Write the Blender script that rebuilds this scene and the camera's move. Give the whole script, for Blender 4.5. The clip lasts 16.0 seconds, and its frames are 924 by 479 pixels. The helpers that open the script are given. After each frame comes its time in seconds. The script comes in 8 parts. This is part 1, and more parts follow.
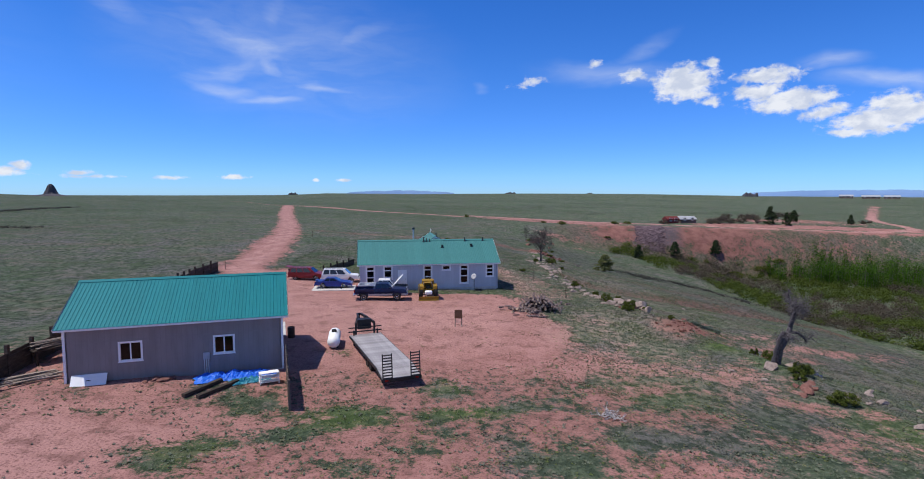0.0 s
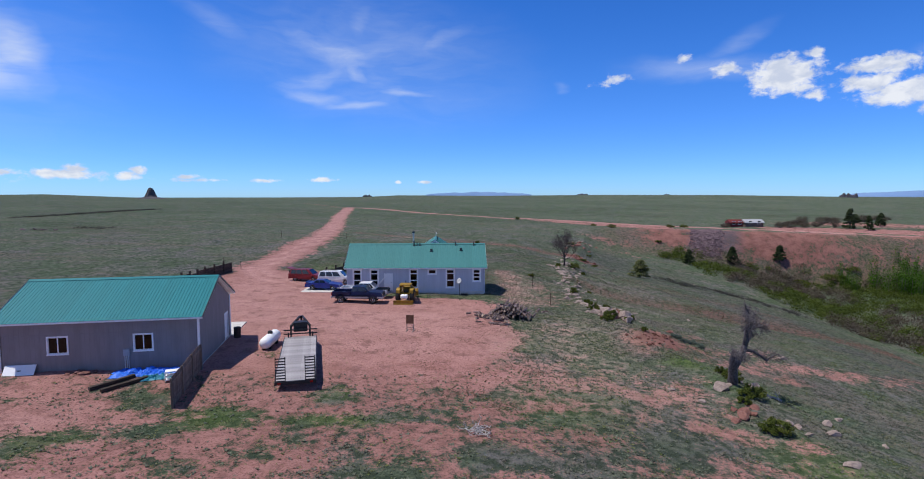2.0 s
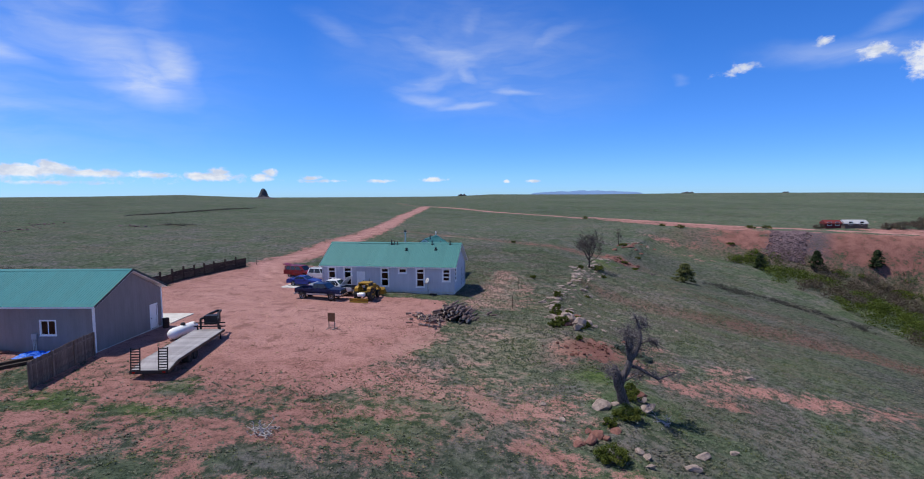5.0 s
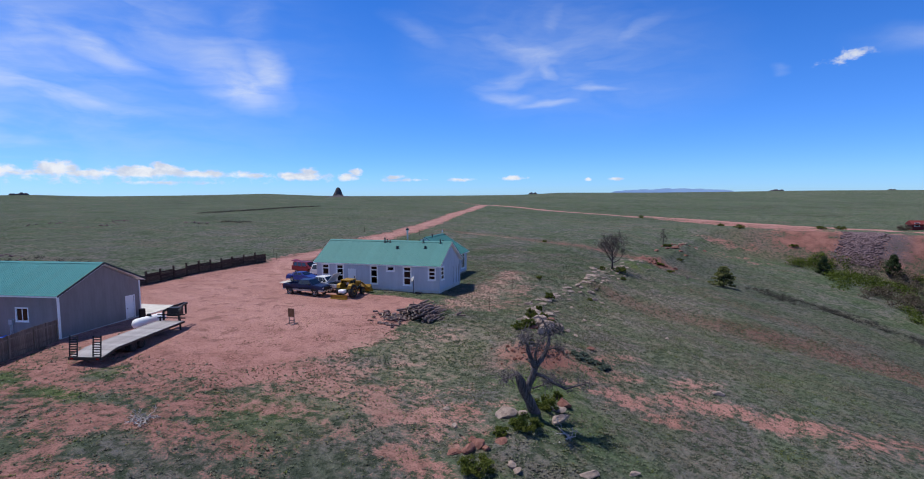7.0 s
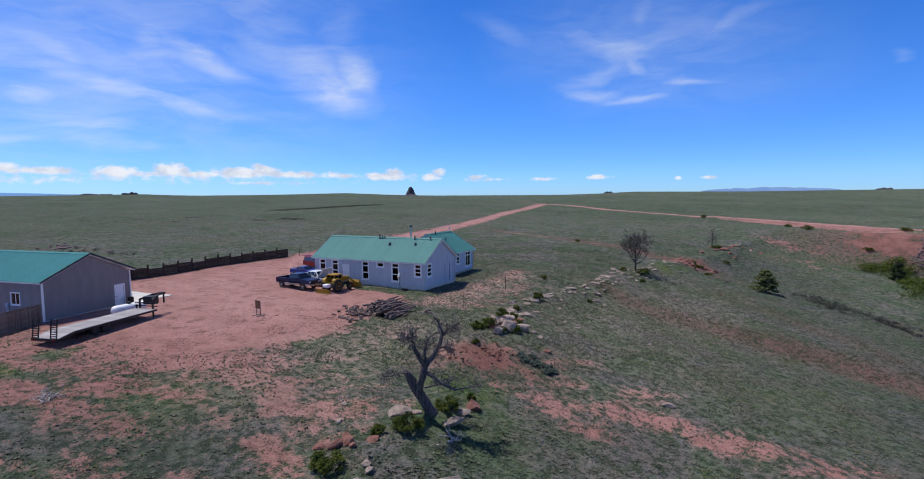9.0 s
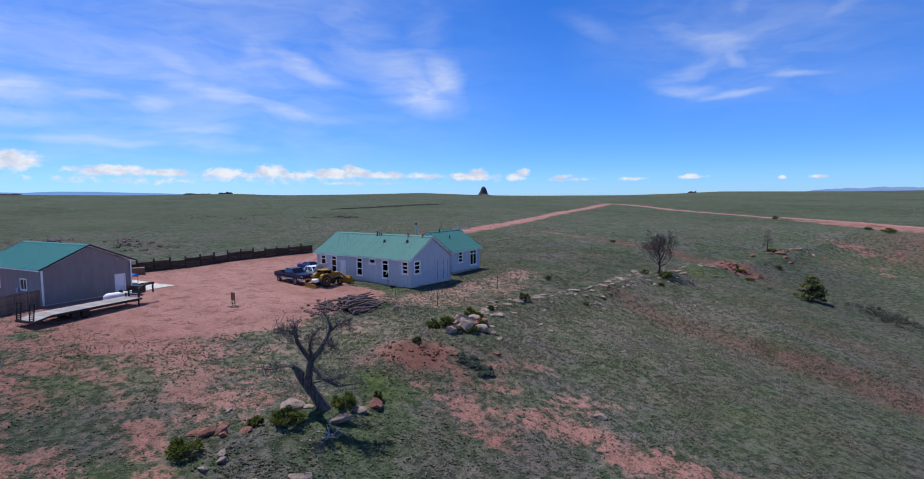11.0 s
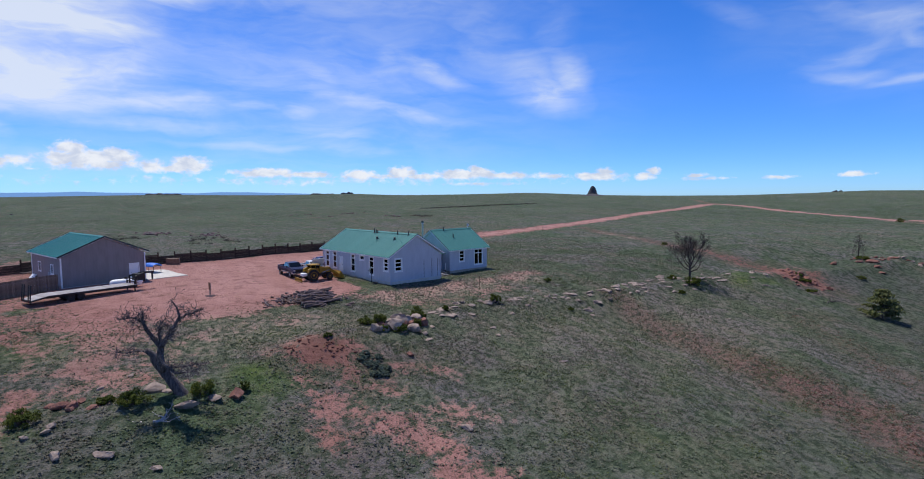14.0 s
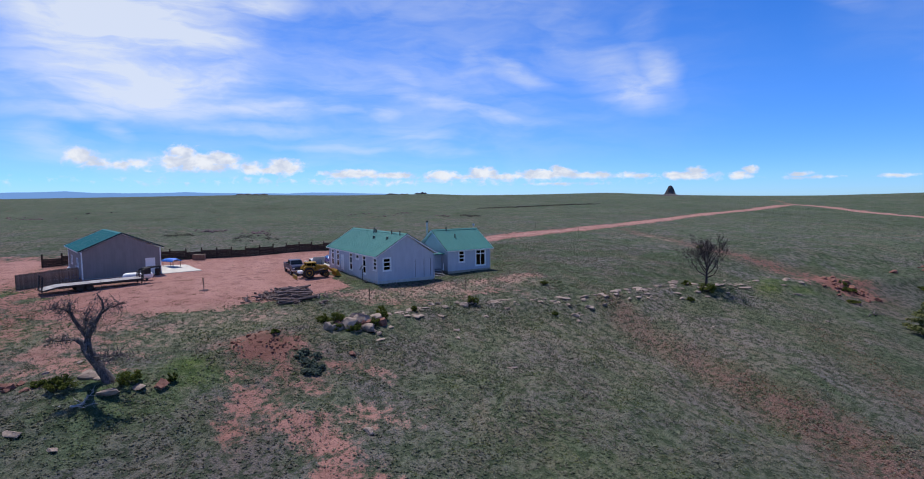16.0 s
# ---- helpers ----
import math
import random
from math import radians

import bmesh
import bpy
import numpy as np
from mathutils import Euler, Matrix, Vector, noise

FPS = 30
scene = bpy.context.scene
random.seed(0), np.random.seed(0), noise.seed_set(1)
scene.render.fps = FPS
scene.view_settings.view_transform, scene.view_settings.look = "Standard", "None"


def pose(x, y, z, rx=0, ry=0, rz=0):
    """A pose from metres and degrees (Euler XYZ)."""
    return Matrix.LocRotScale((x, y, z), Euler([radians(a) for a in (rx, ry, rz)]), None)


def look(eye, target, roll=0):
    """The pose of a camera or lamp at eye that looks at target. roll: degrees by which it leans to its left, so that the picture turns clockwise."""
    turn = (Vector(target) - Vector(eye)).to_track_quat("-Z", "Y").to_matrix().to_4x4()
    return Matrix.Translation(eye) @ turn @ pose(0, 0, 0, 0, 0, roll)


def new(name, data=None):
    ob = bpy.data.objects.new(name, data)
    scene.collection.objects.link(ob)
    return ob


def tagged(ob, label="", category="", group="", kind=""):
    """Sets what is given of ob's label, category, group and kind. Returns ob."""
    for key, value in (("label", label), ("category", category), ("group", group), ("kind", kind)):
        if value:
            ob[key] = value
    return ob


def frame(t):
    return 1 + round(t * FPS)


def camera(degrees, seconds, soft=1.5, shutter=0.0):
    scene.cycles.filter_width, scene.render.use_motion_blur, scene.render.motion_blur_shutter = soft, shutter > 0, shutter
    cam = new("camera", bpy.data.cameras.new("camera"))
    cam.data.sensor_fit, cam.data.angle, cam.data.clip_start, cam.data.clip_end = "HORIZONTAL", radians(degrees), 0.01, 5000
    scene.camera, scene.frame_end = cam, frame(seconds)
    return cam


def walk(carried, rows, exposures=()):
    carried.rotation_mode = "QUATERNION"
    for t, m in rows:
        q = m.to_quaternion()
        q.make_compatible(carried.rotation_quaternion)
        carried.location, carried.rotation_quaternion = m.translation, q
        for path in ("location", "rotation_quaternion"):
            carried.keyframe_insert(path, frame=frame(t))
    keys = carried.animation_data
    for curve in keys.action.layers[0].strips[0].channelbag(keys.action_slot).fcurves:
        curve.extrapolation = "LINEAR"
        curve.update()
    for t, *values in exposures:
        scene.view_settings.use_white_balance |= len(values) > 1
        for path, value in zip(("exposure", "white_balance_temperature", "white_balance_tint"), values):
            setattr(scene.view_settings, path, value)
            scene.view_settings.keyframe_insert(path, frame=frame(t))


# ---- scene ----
cam = camera(80.53, 16.0, soft=1.0)
PATH = [  # seconds, place in metres, turn in degrees
    (0.0, -0.047, 0.442, 12.527, 85.143, -0.110, 0.155),
    (0.5, 2.964, 0.516, 12.615, 85.139, 0.022, 2.041),
    (1.0, 5.955, 0.781, 12.821, 85.189, 0.049, 3.866),
    (1.5, 8.900, 1.242, 12.857, 85.228, 0.077, 6.062),
    (2.0, 11.773, 1.728, 12.877, 85.289, 0.076, 8.430),
    (2.5, 14.618, 2.283, 12.930, 85.323, 0.081, 10.415),
    (3.0, 17.454, 3.028, 12.870, 85.325, 0.172, 12.003),
    (3.5, 20.289, 3.895, 12.780, 85.309, 0.193, 13.967),
    (4.0, 23.066, 4.881, 12.774, 85.291, 0.250, 15.808),
    (6.5, 36.316, 11.226, 12.750, 85.141, 0.448, 26.030),
    (7.0, 38.865, 12.691, 12.654, 85.131, 0.475, 28.033),
    (7.5, 41.375, 14.292, 12.501, 85.130, 0.525, 29.942),
    (8.0, 43.819, 16.006, 12.424, 85.147, 0.524, 32.165),
    (8.5, 46.197, 17.798, 12.282, 85.148, 0.544, 34.316),
    (9.0, 48.499, 19.748, 12.185, 85.149, 0.538, 36.579),
    (11.5, 58.799, 30.683, 11.587, 85.267, 0.509, 47.546),
    (12.0, 60.602, 33.055, 11.484, 85.288, 0.534, 49.772),
    (12.5, 62.300, 35.476, 11.379, 85.310, 0.530, 51.929),
    (13.0, 63.938, 37.974, 11.345, 85.330, 0.534, 54.068),
    (13.5, 65.434, 40.556, 11.293, 85.351, 0.497, 56.298),
    (14.0, 66.798, 43.174, 11.219, 85.364, 0.529, 58.215),
    (14.5, 68.047, 45.858, 11.112, 85.400, 0.523, 60.283),
    (15.0, 69.233, 48.578, 11.090, 85.434, 0.542, 62.615),
    (15.5, 70.286, 51.312, 11.096, 85.447, 0.560, 64.877),
    (16.0, 71.291, 53.964, 11.051, 85.456, 0.536, 66.680),
]
walk(cam, [(t, pose(x, y, z, rx, ry, rz)) for t, x, y, z, rx, ry, rz in PATH])

# ---- world, sun ----
SUN_EL, SUN_AZ = 65.0, -100.0   # degrees; azimuth clockwise from +y
sun_dir = Vector((math.sin(radians(SUN_AZ)) * math.cos(radians(SUN_EL)), math.cos(radians(SUN_AZ)) * math.cos(radians(SUN_EL)), math.sin(radians(SUN_EL))))
sun = new("sun", bpy.data.lights.new("sun", "SUN"))
sun.data.energy, sun.data.angle, sun.data.color = 4.0, radians(0.6), (1.0, 0.95, 0.88)
sun.matrix_world = look(sun_dir * 300, (0, 0, 0))
scene.view_settings.exposure = 0.0


class Nodes:
    """Short hand for building a node tree."""

    def __init__(self, tree):
        self.tree = tree
        tree.nodes.clear()

    def put(self, kind, props=(), **inputs):
        n = self.tree.nodes.new(kind)
        for k, v in dict(props).items():
            setattr(n, k, v)
        for k, v in inputs.items():
            key = int(k[1:]) if k[0] == "i" and k[1:].isdigit() else k.replace("_", " ")
            self.feed(n.inputs[key], v)
        return n

    def feed(self, socket, v):
        if isinstance(v, bpy.types.NodeSocket):
            self.tree.links.new(v, socket)
        elif isinstance(v, bpy.types.Node):
            self.tree.links.new(v.outputs[0], socket)
        else:
            socket.default_value = v

    def math(self, op, a, b=0.0, clamp=False):
        return self.put("ShaderNodeMath", {"operation": op, "use_clamp": clamp}, i0=a, i1=b).outputs[0]

    def span(self, v, a, b, c=0.0, d=1.0, kind="SMOOTHSTEP"):
        return self.put("ShaderNodeMapRange", {"interpolation_type": kind}, i0=v, i1=a, i2=b, i3=c, i4=d).outputs[0]

    def mix(self, fac, a, b, kind="MIX"):
        n = self.tree.nodes.new("ShaderNodeMix")
        n.data_type, n.blend_type = "RGBA", kind
        for i, v in ((0, fac), (6, a), (7, b)):
            if isinstance(v, tuple) and len(v) == 3:
                v = (*v, 1)
            self.feed(n.inputs[i], v)
        return n.outputs[2]

    def noise(self, vec, scale, detail=3.0, rough=0.55, warp=0.0, out=0):
        return self.put("ShaderNodeTexNoise", {}, Vector=vec, Scale=scale, Detail=detail, Roughness=rough, Distortion=warp).outputs[out]

    def mapped(self, vec, loc=(0, 0, 0), rot=(0, 0, 0), scale=(1, 1, 1), kind="POINT"):
        return self.put("ShaderNodeMapping", {"vector_type": kind}, i0=vec, i1=loc, i2=rot, i3=scale).outputs[0]


world = bpy.data.worlds.new("sky")
scene.world = world
world.use_nodes = True
w = Nodes(world.node_tree)
sky = w.put("ShaderNodeTexSky", {"sky_type": "NISHITA", "sun_disc": False, "sun_elevation": radians(SUN_EL), "sun_rotation": radians(SUN_AZ % 360), "altitude": 2200.0, "air_density": 1.0, "dust_density": 0.3, "ozone_density": 3.0})
way = w.put("ShaderNodeTexCoord").outputs["Generated"]
xyz = w.put("ShaderNodeSeparateXYZ", {}, i0=way)
az = w.math("MULTIPLY", w.math("ARCTAN2", w.math("MULTIPLY", xyz.outputs[0], -1.0), xyz.outputs[1]), 57.2958)
el = w.math("MULTIPLY", w.math("ARCSINE", xyz.outputs[2]), 57.2958)
spot = w.put("ShaderNodeCombineXYZ", {}, i0=az, i1=el).outputs[0]
stir = w.put("ShaderNodeVectorMath", {"operation": "SUBTRACT"}, i0=w.noise(w.mapped(spot, scale=(0.5, 1, 1)), 0.16, 4.0, 0.6, 0.0, 1), i1=(0.5, 0.5, 0.5)).outputs[0]
stirred = w.put("ShaderNodeVectorMath", {"operation": "MULTIPLY_ADD"}, i0=stir, i1=(5.0, 3.0, 0.0), i2=spot).outputs[0]


def patches(rows, where, soft):
    """The union of soft ellipses in degrees: azimuth, elevation, half width, half height, slant, density."""
    total = None
    for a, e, hw, hh, slant, dens in rows:
        q = w.mapped(where, (a, e, 0), (0, 0, radians(slant)), (hw, hh, 1), "TEXTURE")
        m = w.span(w.put("ShaderNodeVectorMath", {"operation": "LENGTH"}, i0=q).outputs["Value"], 0.0, soft, dens, 0.0, "LINEAR" if soft == 1 else "SMOOTHSTEP")
        total = m if total is None else w.math("MAXIMUM", total, m)
    return total


puffs_east = [
    (-21.7, 10.4, 2.9, 1.9, 0, 1.1), (-24.0, 12.1, 0.6, 0.6, 0, 0.8), (-16.9, 11.4, 1.5, 0.8, 0, 0.75), (-13.2, 12.7, 0.8, 0.5, 0, 0.8), (-6.5, 11.1, 2.1, 0.7, -6, 0.55), (-28.6, 10.5, 2.7, 0.9, 0, 1.0), (-27.9, 9.2, 2.5, 0.9, 0, 0.9),
    (-30.4, 8.2, 3.5, 1.1, -4, 1.1), (-33.0, 7.0, 1.9, 0.8, -6, 0.9), (-36.9, 6.2, 3.7, 1.3, -8, 1.1), (-37.8, 7.4, 1.9, 1.1, 0, 1.0), (-24.0, 8.5, 1.0, 0.6, 0, 0.8), (-34.7, 5.2, 1.9, 0.4, 0, 0.9), (-38.7, 6.6, 2.1, 1.2, 0, 1.0)]
puffs_north = [
    (28.2, 1.4, 1.8, 0.25, 0, 0.65), (22.6, 1.5, 1.5, 0.3, 0, 0.85), (12.3, 1.3, 0.8, 0.2, 0, 0.7), (15.1, 1.3, 0.4, 0.2, 0, 0.6), (38.9, 2.2, 0.8, 0.45, 0, 0.95), (35.0, 1.7, 0.9, 0.35, 0, 0.9), (44.4, 1.8, 2.9, 0.5, 0, 1.0),
    (43.6, 2.2, 1.0, 0.5, 0, 0.95), (39.8, 1.7, 1.1, 0.5, 0, 0.95), (34.1, 1.4, 2.8, 0.25, 0, 0.6), (57.2, 1.2, 6.6, 0.3, 0, 0.55), (72, 1.6, 40, 0.7, 0, 0.40), (64, 2.0, 12, 0.45, 0, 0.72), (52, 1.9, 8, 0.4, 0, 0.66)]
puffs_west = [
    (101.4, 3.7, 1.5, 0.9, 0, 0.9), (92.7, 3.5, 3.2, 1.0, 0, 1.0), (93.6, 4.3, 1.6, 0.9, 0, 0.9), (90.2, 3.7, 1.8, 0.9, 0, 0.95), (84.6, 3.1, 1.8, 1.0, 0, 1.0), (86.8, 2.7, 3.2, 0.5, 0, 0.8), (98.6, 3.1, 2.9, 0.6, 0, 0.7), (77.7, 2.3, 3.8, 0.55, 0, 0.95),
    (73.6, 2.2, 2.6, 0.45, 0, 0.9), (68.7, 2.2, 2.0, 0.6, 0, 0.95), (64.4, 2.3, 1.7, 0.85, 0, 1.0), (57.8, 2.2, 4.0, 0.6, 0, 1.0), (53.1, 2.0, 4.5, 0.4, 0, 0.85), (56.6, 2.6, 1.4, 0.5, 0, 0.9), (91, 3.0, 8.5, 0.7, 0, 0.72), (99, 3.1, 4.5, 0.6, 0, 0.68)]
cumulus = patches([(a, e, hw * 1.45, hh * 1.35, slant, dens) for a, e, hw, hh, slant, dens in puffs_east + puffs_north + puffs_west], spot, 1)
puff = w.noise(w.mapped(spot, scale=(1, 1.5, 1)), 0.85, 6.0, 0.62, 0.3)
puff_dens = w.span(w.math("ADD", cumulus, w.math("MULTIPLY", w.math("SUBTRACT", puff, 0.5), 1.35)), 0.20, 0.66)
puff_dens = w.math("MULTIPLY", puff_dens, w.span(cumulus, 0.0, 0.25))
puff_shade = w.span(w.noise(w.mapped(spot, (0.6, 0.5, 0), scale=(1, 1.5, 1)), 0.6, 4.0, 0.55, 0.3), 0.35, 0.65)
wisps_north = [
    (22.3, 14.0, 5.1, 1.2, 30, 0.38), (18.9, 16.7, 2.0, 1.1, -70, 0.30), (20.8, 13.9, 3.7, 1.6, 14, 0.5), (18.6, 13.7, 3.2, 1.0, -33, 0.32), (23.6, 11.4, 3.8, 1.0, -18, 0.45), (23.8, 9.8, 3.5, 0.7, 5, 0.5), (19.0, 9.0, 3.7, 0.45, 0, 0.5), (13.8, 10.2, 2.7, 0.4, 4, 0.6),
    (10.9, 15.2, 3.4, 0.8, -24, 0.3), (19.2, 12.2, 1.5, 0.7, 34, 0.6), (31.5, 15.6, 3.6, 0.9, 22, 0.25), (17.7, 13.4, 12.0, 5.2, 6, 0.26)]
wisps_tail = [
    (55.5, 15.2, 8.0, 3.2, 38, 0.40), (51.5, 12.6, 5.8, 3.0, 36, 0.46), (51.0, 10.2, 4.4, 1.7, 20, 0.66), (49.2, 10.0, 3.6, 1.9, 16, 0.80), (47.2, 11.6, 2.6, 1.7, 60, 0.66), (48.6, 15.0, 2.6, 3.4, 20, 0.30), (63.0, 13.6, 8.0, 1.2, 22, 0.40), (-15.1, 11.7, 5.7, 1.0, 3, 0.4), (-17.9, 13.8, 2.5, 0.7, -22, 0.36),
    (-32.8, 11.2, 2.1, 0.7, 3, 0.55), (-36.6, 9.4, 3.6, 0.6, 5, 0.65), (-1.6, 10.8, 0.7, 0.4, 11, 0.28)]
wisps_left = [
    (72.9, 12.3, 4.3, 1.4, 28, 0.55), (69.9, 9.9, 7.8, 1.1, 11, 0.6), (65.6, 8.8, 10.4, 0.9, 10, 0.66), (65.7, 12.7, 5.6, 1.0, -2, 0.45), (61.8, 13.2, 6.4, 1.0, 24, 0.55), (60.2, 12.1, 4.2, 1.0, 15, 0.7), (74.3, 8.6, 2.4, 1.2, -2, 0.66), (71.2, 6.5, 6.3, 1.0, 3, 0.55),
    (70.2, 5.0, 5.5, 1.0, 7, 0.55), (69.6, 14.7, 7.5, 4.0, 4, 0.24), (65.7, 14.2, 2.9, 1.4, 11, 0.45), (77.4, 14.9, 7.0, 2.7, 6, 0.24), (74.0, 11.2, 7.3, 0.9, 11, 0.4), (68.6, 9.2, 11.0, 0.7, 10, 0.4)]
wisps_west = [
    (96.8, 15.2, 12.4, 5.6, -9, 1.3), (95.9, 10.3, 13.5, 3.8, -1, 1.15), (86.9, 8.9, 8.5, 1.6, 1, 0.9), (87.7, 17.6, 7.2, 1.6, -6, 0.9), (100.2, 7.8, 7.5, 1.4, -3, 0.9), (98.7, 6.3, 2.6, 1.3, 25, 0.65), (86.3, 6.9, 10.5, 1.0, 1, 0.66), (79.7, 5.2, 12.4, 0.8, 2, 0.55),
    (104.2, 5.1, 3.0, 2.0, 17, 0.55), (79.9, 8.9, 5.6, 0.9, 0, 0.66), (94, 3.2, 13, 1.7, 0, 0.42), (101.5, 4.0, 6.1, 1.5, 0, 0.55), (94.2, 12.7, 15.0, 6.7, -4, 0.6), (76, 11, 30, 11, 0, 0.40), (110, 30, 30, 13, 0, 1.1), (70, 19, 22, 3.5, 0, 0.42)]
# unseen cloud patches behind the view, added for ambient fill
wisps_unseen = [(150, 20, 40, 14, 0, 0.9), (-110, 24, 50, 14, 0, 0.7)]
cirrus = patches([(a, e, hw * 1.15, hh * 1.15, slant, dens) for a, e, hw, hh, slant, dens in wisps_north + wisps_tail + wisps_left] + wisps_west + wisps_unseen, stirred, 1.5)
wisp = w.noise(w.mapped(stirred, rot=(0, 0, radians(-19)), scale=(0.26, 0.85, 1)), 0.42, 6.0, 0.56, 0.7)
fine = w.noise(w.mapped(stirred, rot=(0, 0, radians(-24)), scale=(0.20, 1.1, 1)), 1.2, 6.0, 0.58, 0.5)
veil = w.math("ADD", w.math("MULTIPLY", w.span(wisp, 0.30, 0.72), 0.72), w.math("MULTIPLY", w.span(fine, 0.32, 0.72), 0.30))
wisp_dens = w.math("MULTIPLY", cirrus, w.math("ADD", w.math("MULTIPLY", veil, 0.82), w.span(cirrus, 0.20, 1.2, 0.26, 0.55)), clamp=True)
deep = w.put("ShaderNodeHueSaturation", {}, Saturation=1.30, Value=1.0, Color=sky.outputs[0]).outputs[0]
tinted = w.mix(1.0, deep, (0.72, 0.92, 1.38), "MULTIPLY")
low_sky = w.mix(w.span(el, 0.0, 14.0, 1.0, 0.0), tinted, w.mix(1.0, tinted, (0.62, 0.82, 1.0), "MULTIPLY"))
low_sky = w.mix(w.span(el, 26.0, 48.0), low_sky, w.mix(1.0, deep, (0.45, 0.49, 0.64), "MULTIPLY"))
with_wisps = w.mix(w.math("MULTIPLY", wisp_dens, 0.86), low_sky, (6.4, 6.9, 7.7))
puff_col = w.mix(puff_shade, (5.0, 5.5, 6.6), (7.2, 7.4, 7.8))
sky_col = w.mix(w.math("MULTIPLY", puff_dens, w.span(el, 0.2, 1.6, 0.35, 0.95)), with_wisps, puff_col)
w.put("ShaderNodeOutputWorld", {}, Surface=w.put("ShaderNodeBackground", {}, Color=sky_col, Strength=0.119))


# ---- materials ----
def material(name, build):
    m = bpy.data.materials.new(name)
    m.use_nodes = True
    n = Nodes(m.node_tree)
    n.put("ShaderNodeOutputMaterial", {}, Surface=build(n))
    return m


def surface(name, dark, light, scale=4.0, rough=0.8, metal=0.0, bump=0.1, grain=40.0, stretch=(1, 1, 1), vary=0.0, coat=0.0, stain=None, spec=0.4):
    """A plain surface with blotches, grain, relief and, where given, stains."""
    def build(n):
        at = n.put("ShaderNodeTexCoord").outputs["Object"]
        at = n.mapped(at, scale=stretch)
        big, small = n.noise(at, scale, 4.0, 0.6), n.noise(at, grain, 2.0, 0.6)
        col = n.mix(n.span(n.math("ADD", n.math("MULTIPLY", big, 0.7), n.math("MULTIPLY", small, 0.3)), 0.3, 0.7), dark, light)
        if stain:
            col = n.mix(n.span(n.noise(at, scale * 0.6, 5.0, 0.7, 0.5), 0.52, 0.72, 0.0, 0.7), col, stain)
        if vary:
            shift = n.math("ADD", n.math("MULTIPLY", n.put("ShaderNodeObjectInfo").outputs["Random"], vary * 2), 1.0 - vary)
            col = n.mix(1.0, col, n.put("ShaderNodeCombineXYZ", {}, i0=shift, i1=shift, i2=shift).outputs[0], "MULTIPLY")
        r = n.span(small, 0.3, 0.7, max(0.02, rough - 0.07), min(1, rough + 0.07), "LINEAR")
        b = n.put("ShaderNodeBump", {}, Strength=bump, Distance=0.02, Height=n.math("ADD", small, big))
        return n.put("ShaderNodeBsdfPrincipled", {}, Base_Color=col, Roughness=r, Metallic=metal, Normal=b, Coat_Weight=coat, Specular_IOR_Level=spec)
    return material(name, build)


def siding_build(dark, light, groove, pitch):
    def build(n):
        at = n.put("ShaderNodeTexCoord").outputs["Object"]
        p = n.put("ShaderNodeSeparateXYZ", {}, i0=at)
        run = n.math("ADD", p.outputs[0], p.outputs[1])
        seam = n.span(n.math("PINGPONG", run, pitch / 2), 0.0, 0.012)
        col = n.mix(n.span(n.noise(n.mapped(at, scale=(1, 1, 0.25)), 1.6, 5.0, 0.65), 0.3, 0.7), dark, light)
        col = n.mix(n.span(n.noise(at, 26.0, 3.0), 0.35, 0.7, 0.0, 0.25), col, groove)
        col = n.mix(seam, groove, col)
        b = n.put("ShaderNodeBump", {}, Strength=0.5, Distance=0.01, Height=n.math("ADD", seam, n.math("MULTIPLY", n.noise(at, 40.0), 0.3)))
        return n.put("ShaderNodeBsdfPrincipled", {}, Base_Color=col, Roughness=0.82, Normal=b, Specular_IOR_Level=0.25)
    return build


house_siding = material("house_siding", siding_build((0.50, 0.525, 0.60), (0.575, 0.60, 0.675), (0.42, 0.445, 0.52), 0.203))
barn_siding = material("barn_siding", siding_build((0.236, 0.213, 0.217), (0.285, 0.258, 0.262), (0.214, 0.191, 0.194), 0.305))
roof_green = surface("green_roof_metal", (0.054, 0.200, 0.198), (0.068, 0.228, 0.225), 1.2, 0.60, 0.0, 0.05, 30.0, vary=0.05, spec=0.2)
roof_teal = surface("teal_roof_metal", (0.003, 0.166, 0.190), (0.007, 0.195, 0.220), 1.2, 0.55, 0.0, 0.05, 30.0, vary=0.04, spec=0.25)
white_trim = surface("white_trim_paint", (0.84, 0.85, 0.87), (0.91, 0.91, 0.92), 3.0, 0.55, bump=0.04)
dark_trim = surface("dark_trim_metal", (0.015, 0.03, 0.035), (0.03, 0.05, 0.055), 3.0, 0.45)
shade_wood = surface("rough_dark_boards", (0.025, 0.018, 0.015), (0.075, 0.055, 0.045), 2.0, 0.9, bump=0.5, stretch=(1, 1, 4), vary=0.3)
slat_wood = surface("weathered_fence_wood", (0.14, 0.10, 0.08), (0.26, 0.195, 0.155), 3.0, 0.9, bump=0.4, stretch=(4, 4, 0.6), vary=0.3)
grey_plank = surface("grey_deck_planks", (0.27, 0.255, 0.27), (0.41, 0.39, 0.41), 2.0, 0.85, bump=0.3, stretch=(1.2, 0.8, 5), vary=0.10, stain=(0.24, 0.22, 0.23))
black_steel = surface("black_painted_steel", (0.012, 0.012, 0.014), (0.035, 0.033, 0.034), 5.0, 0.5, 0.2, 0.1)
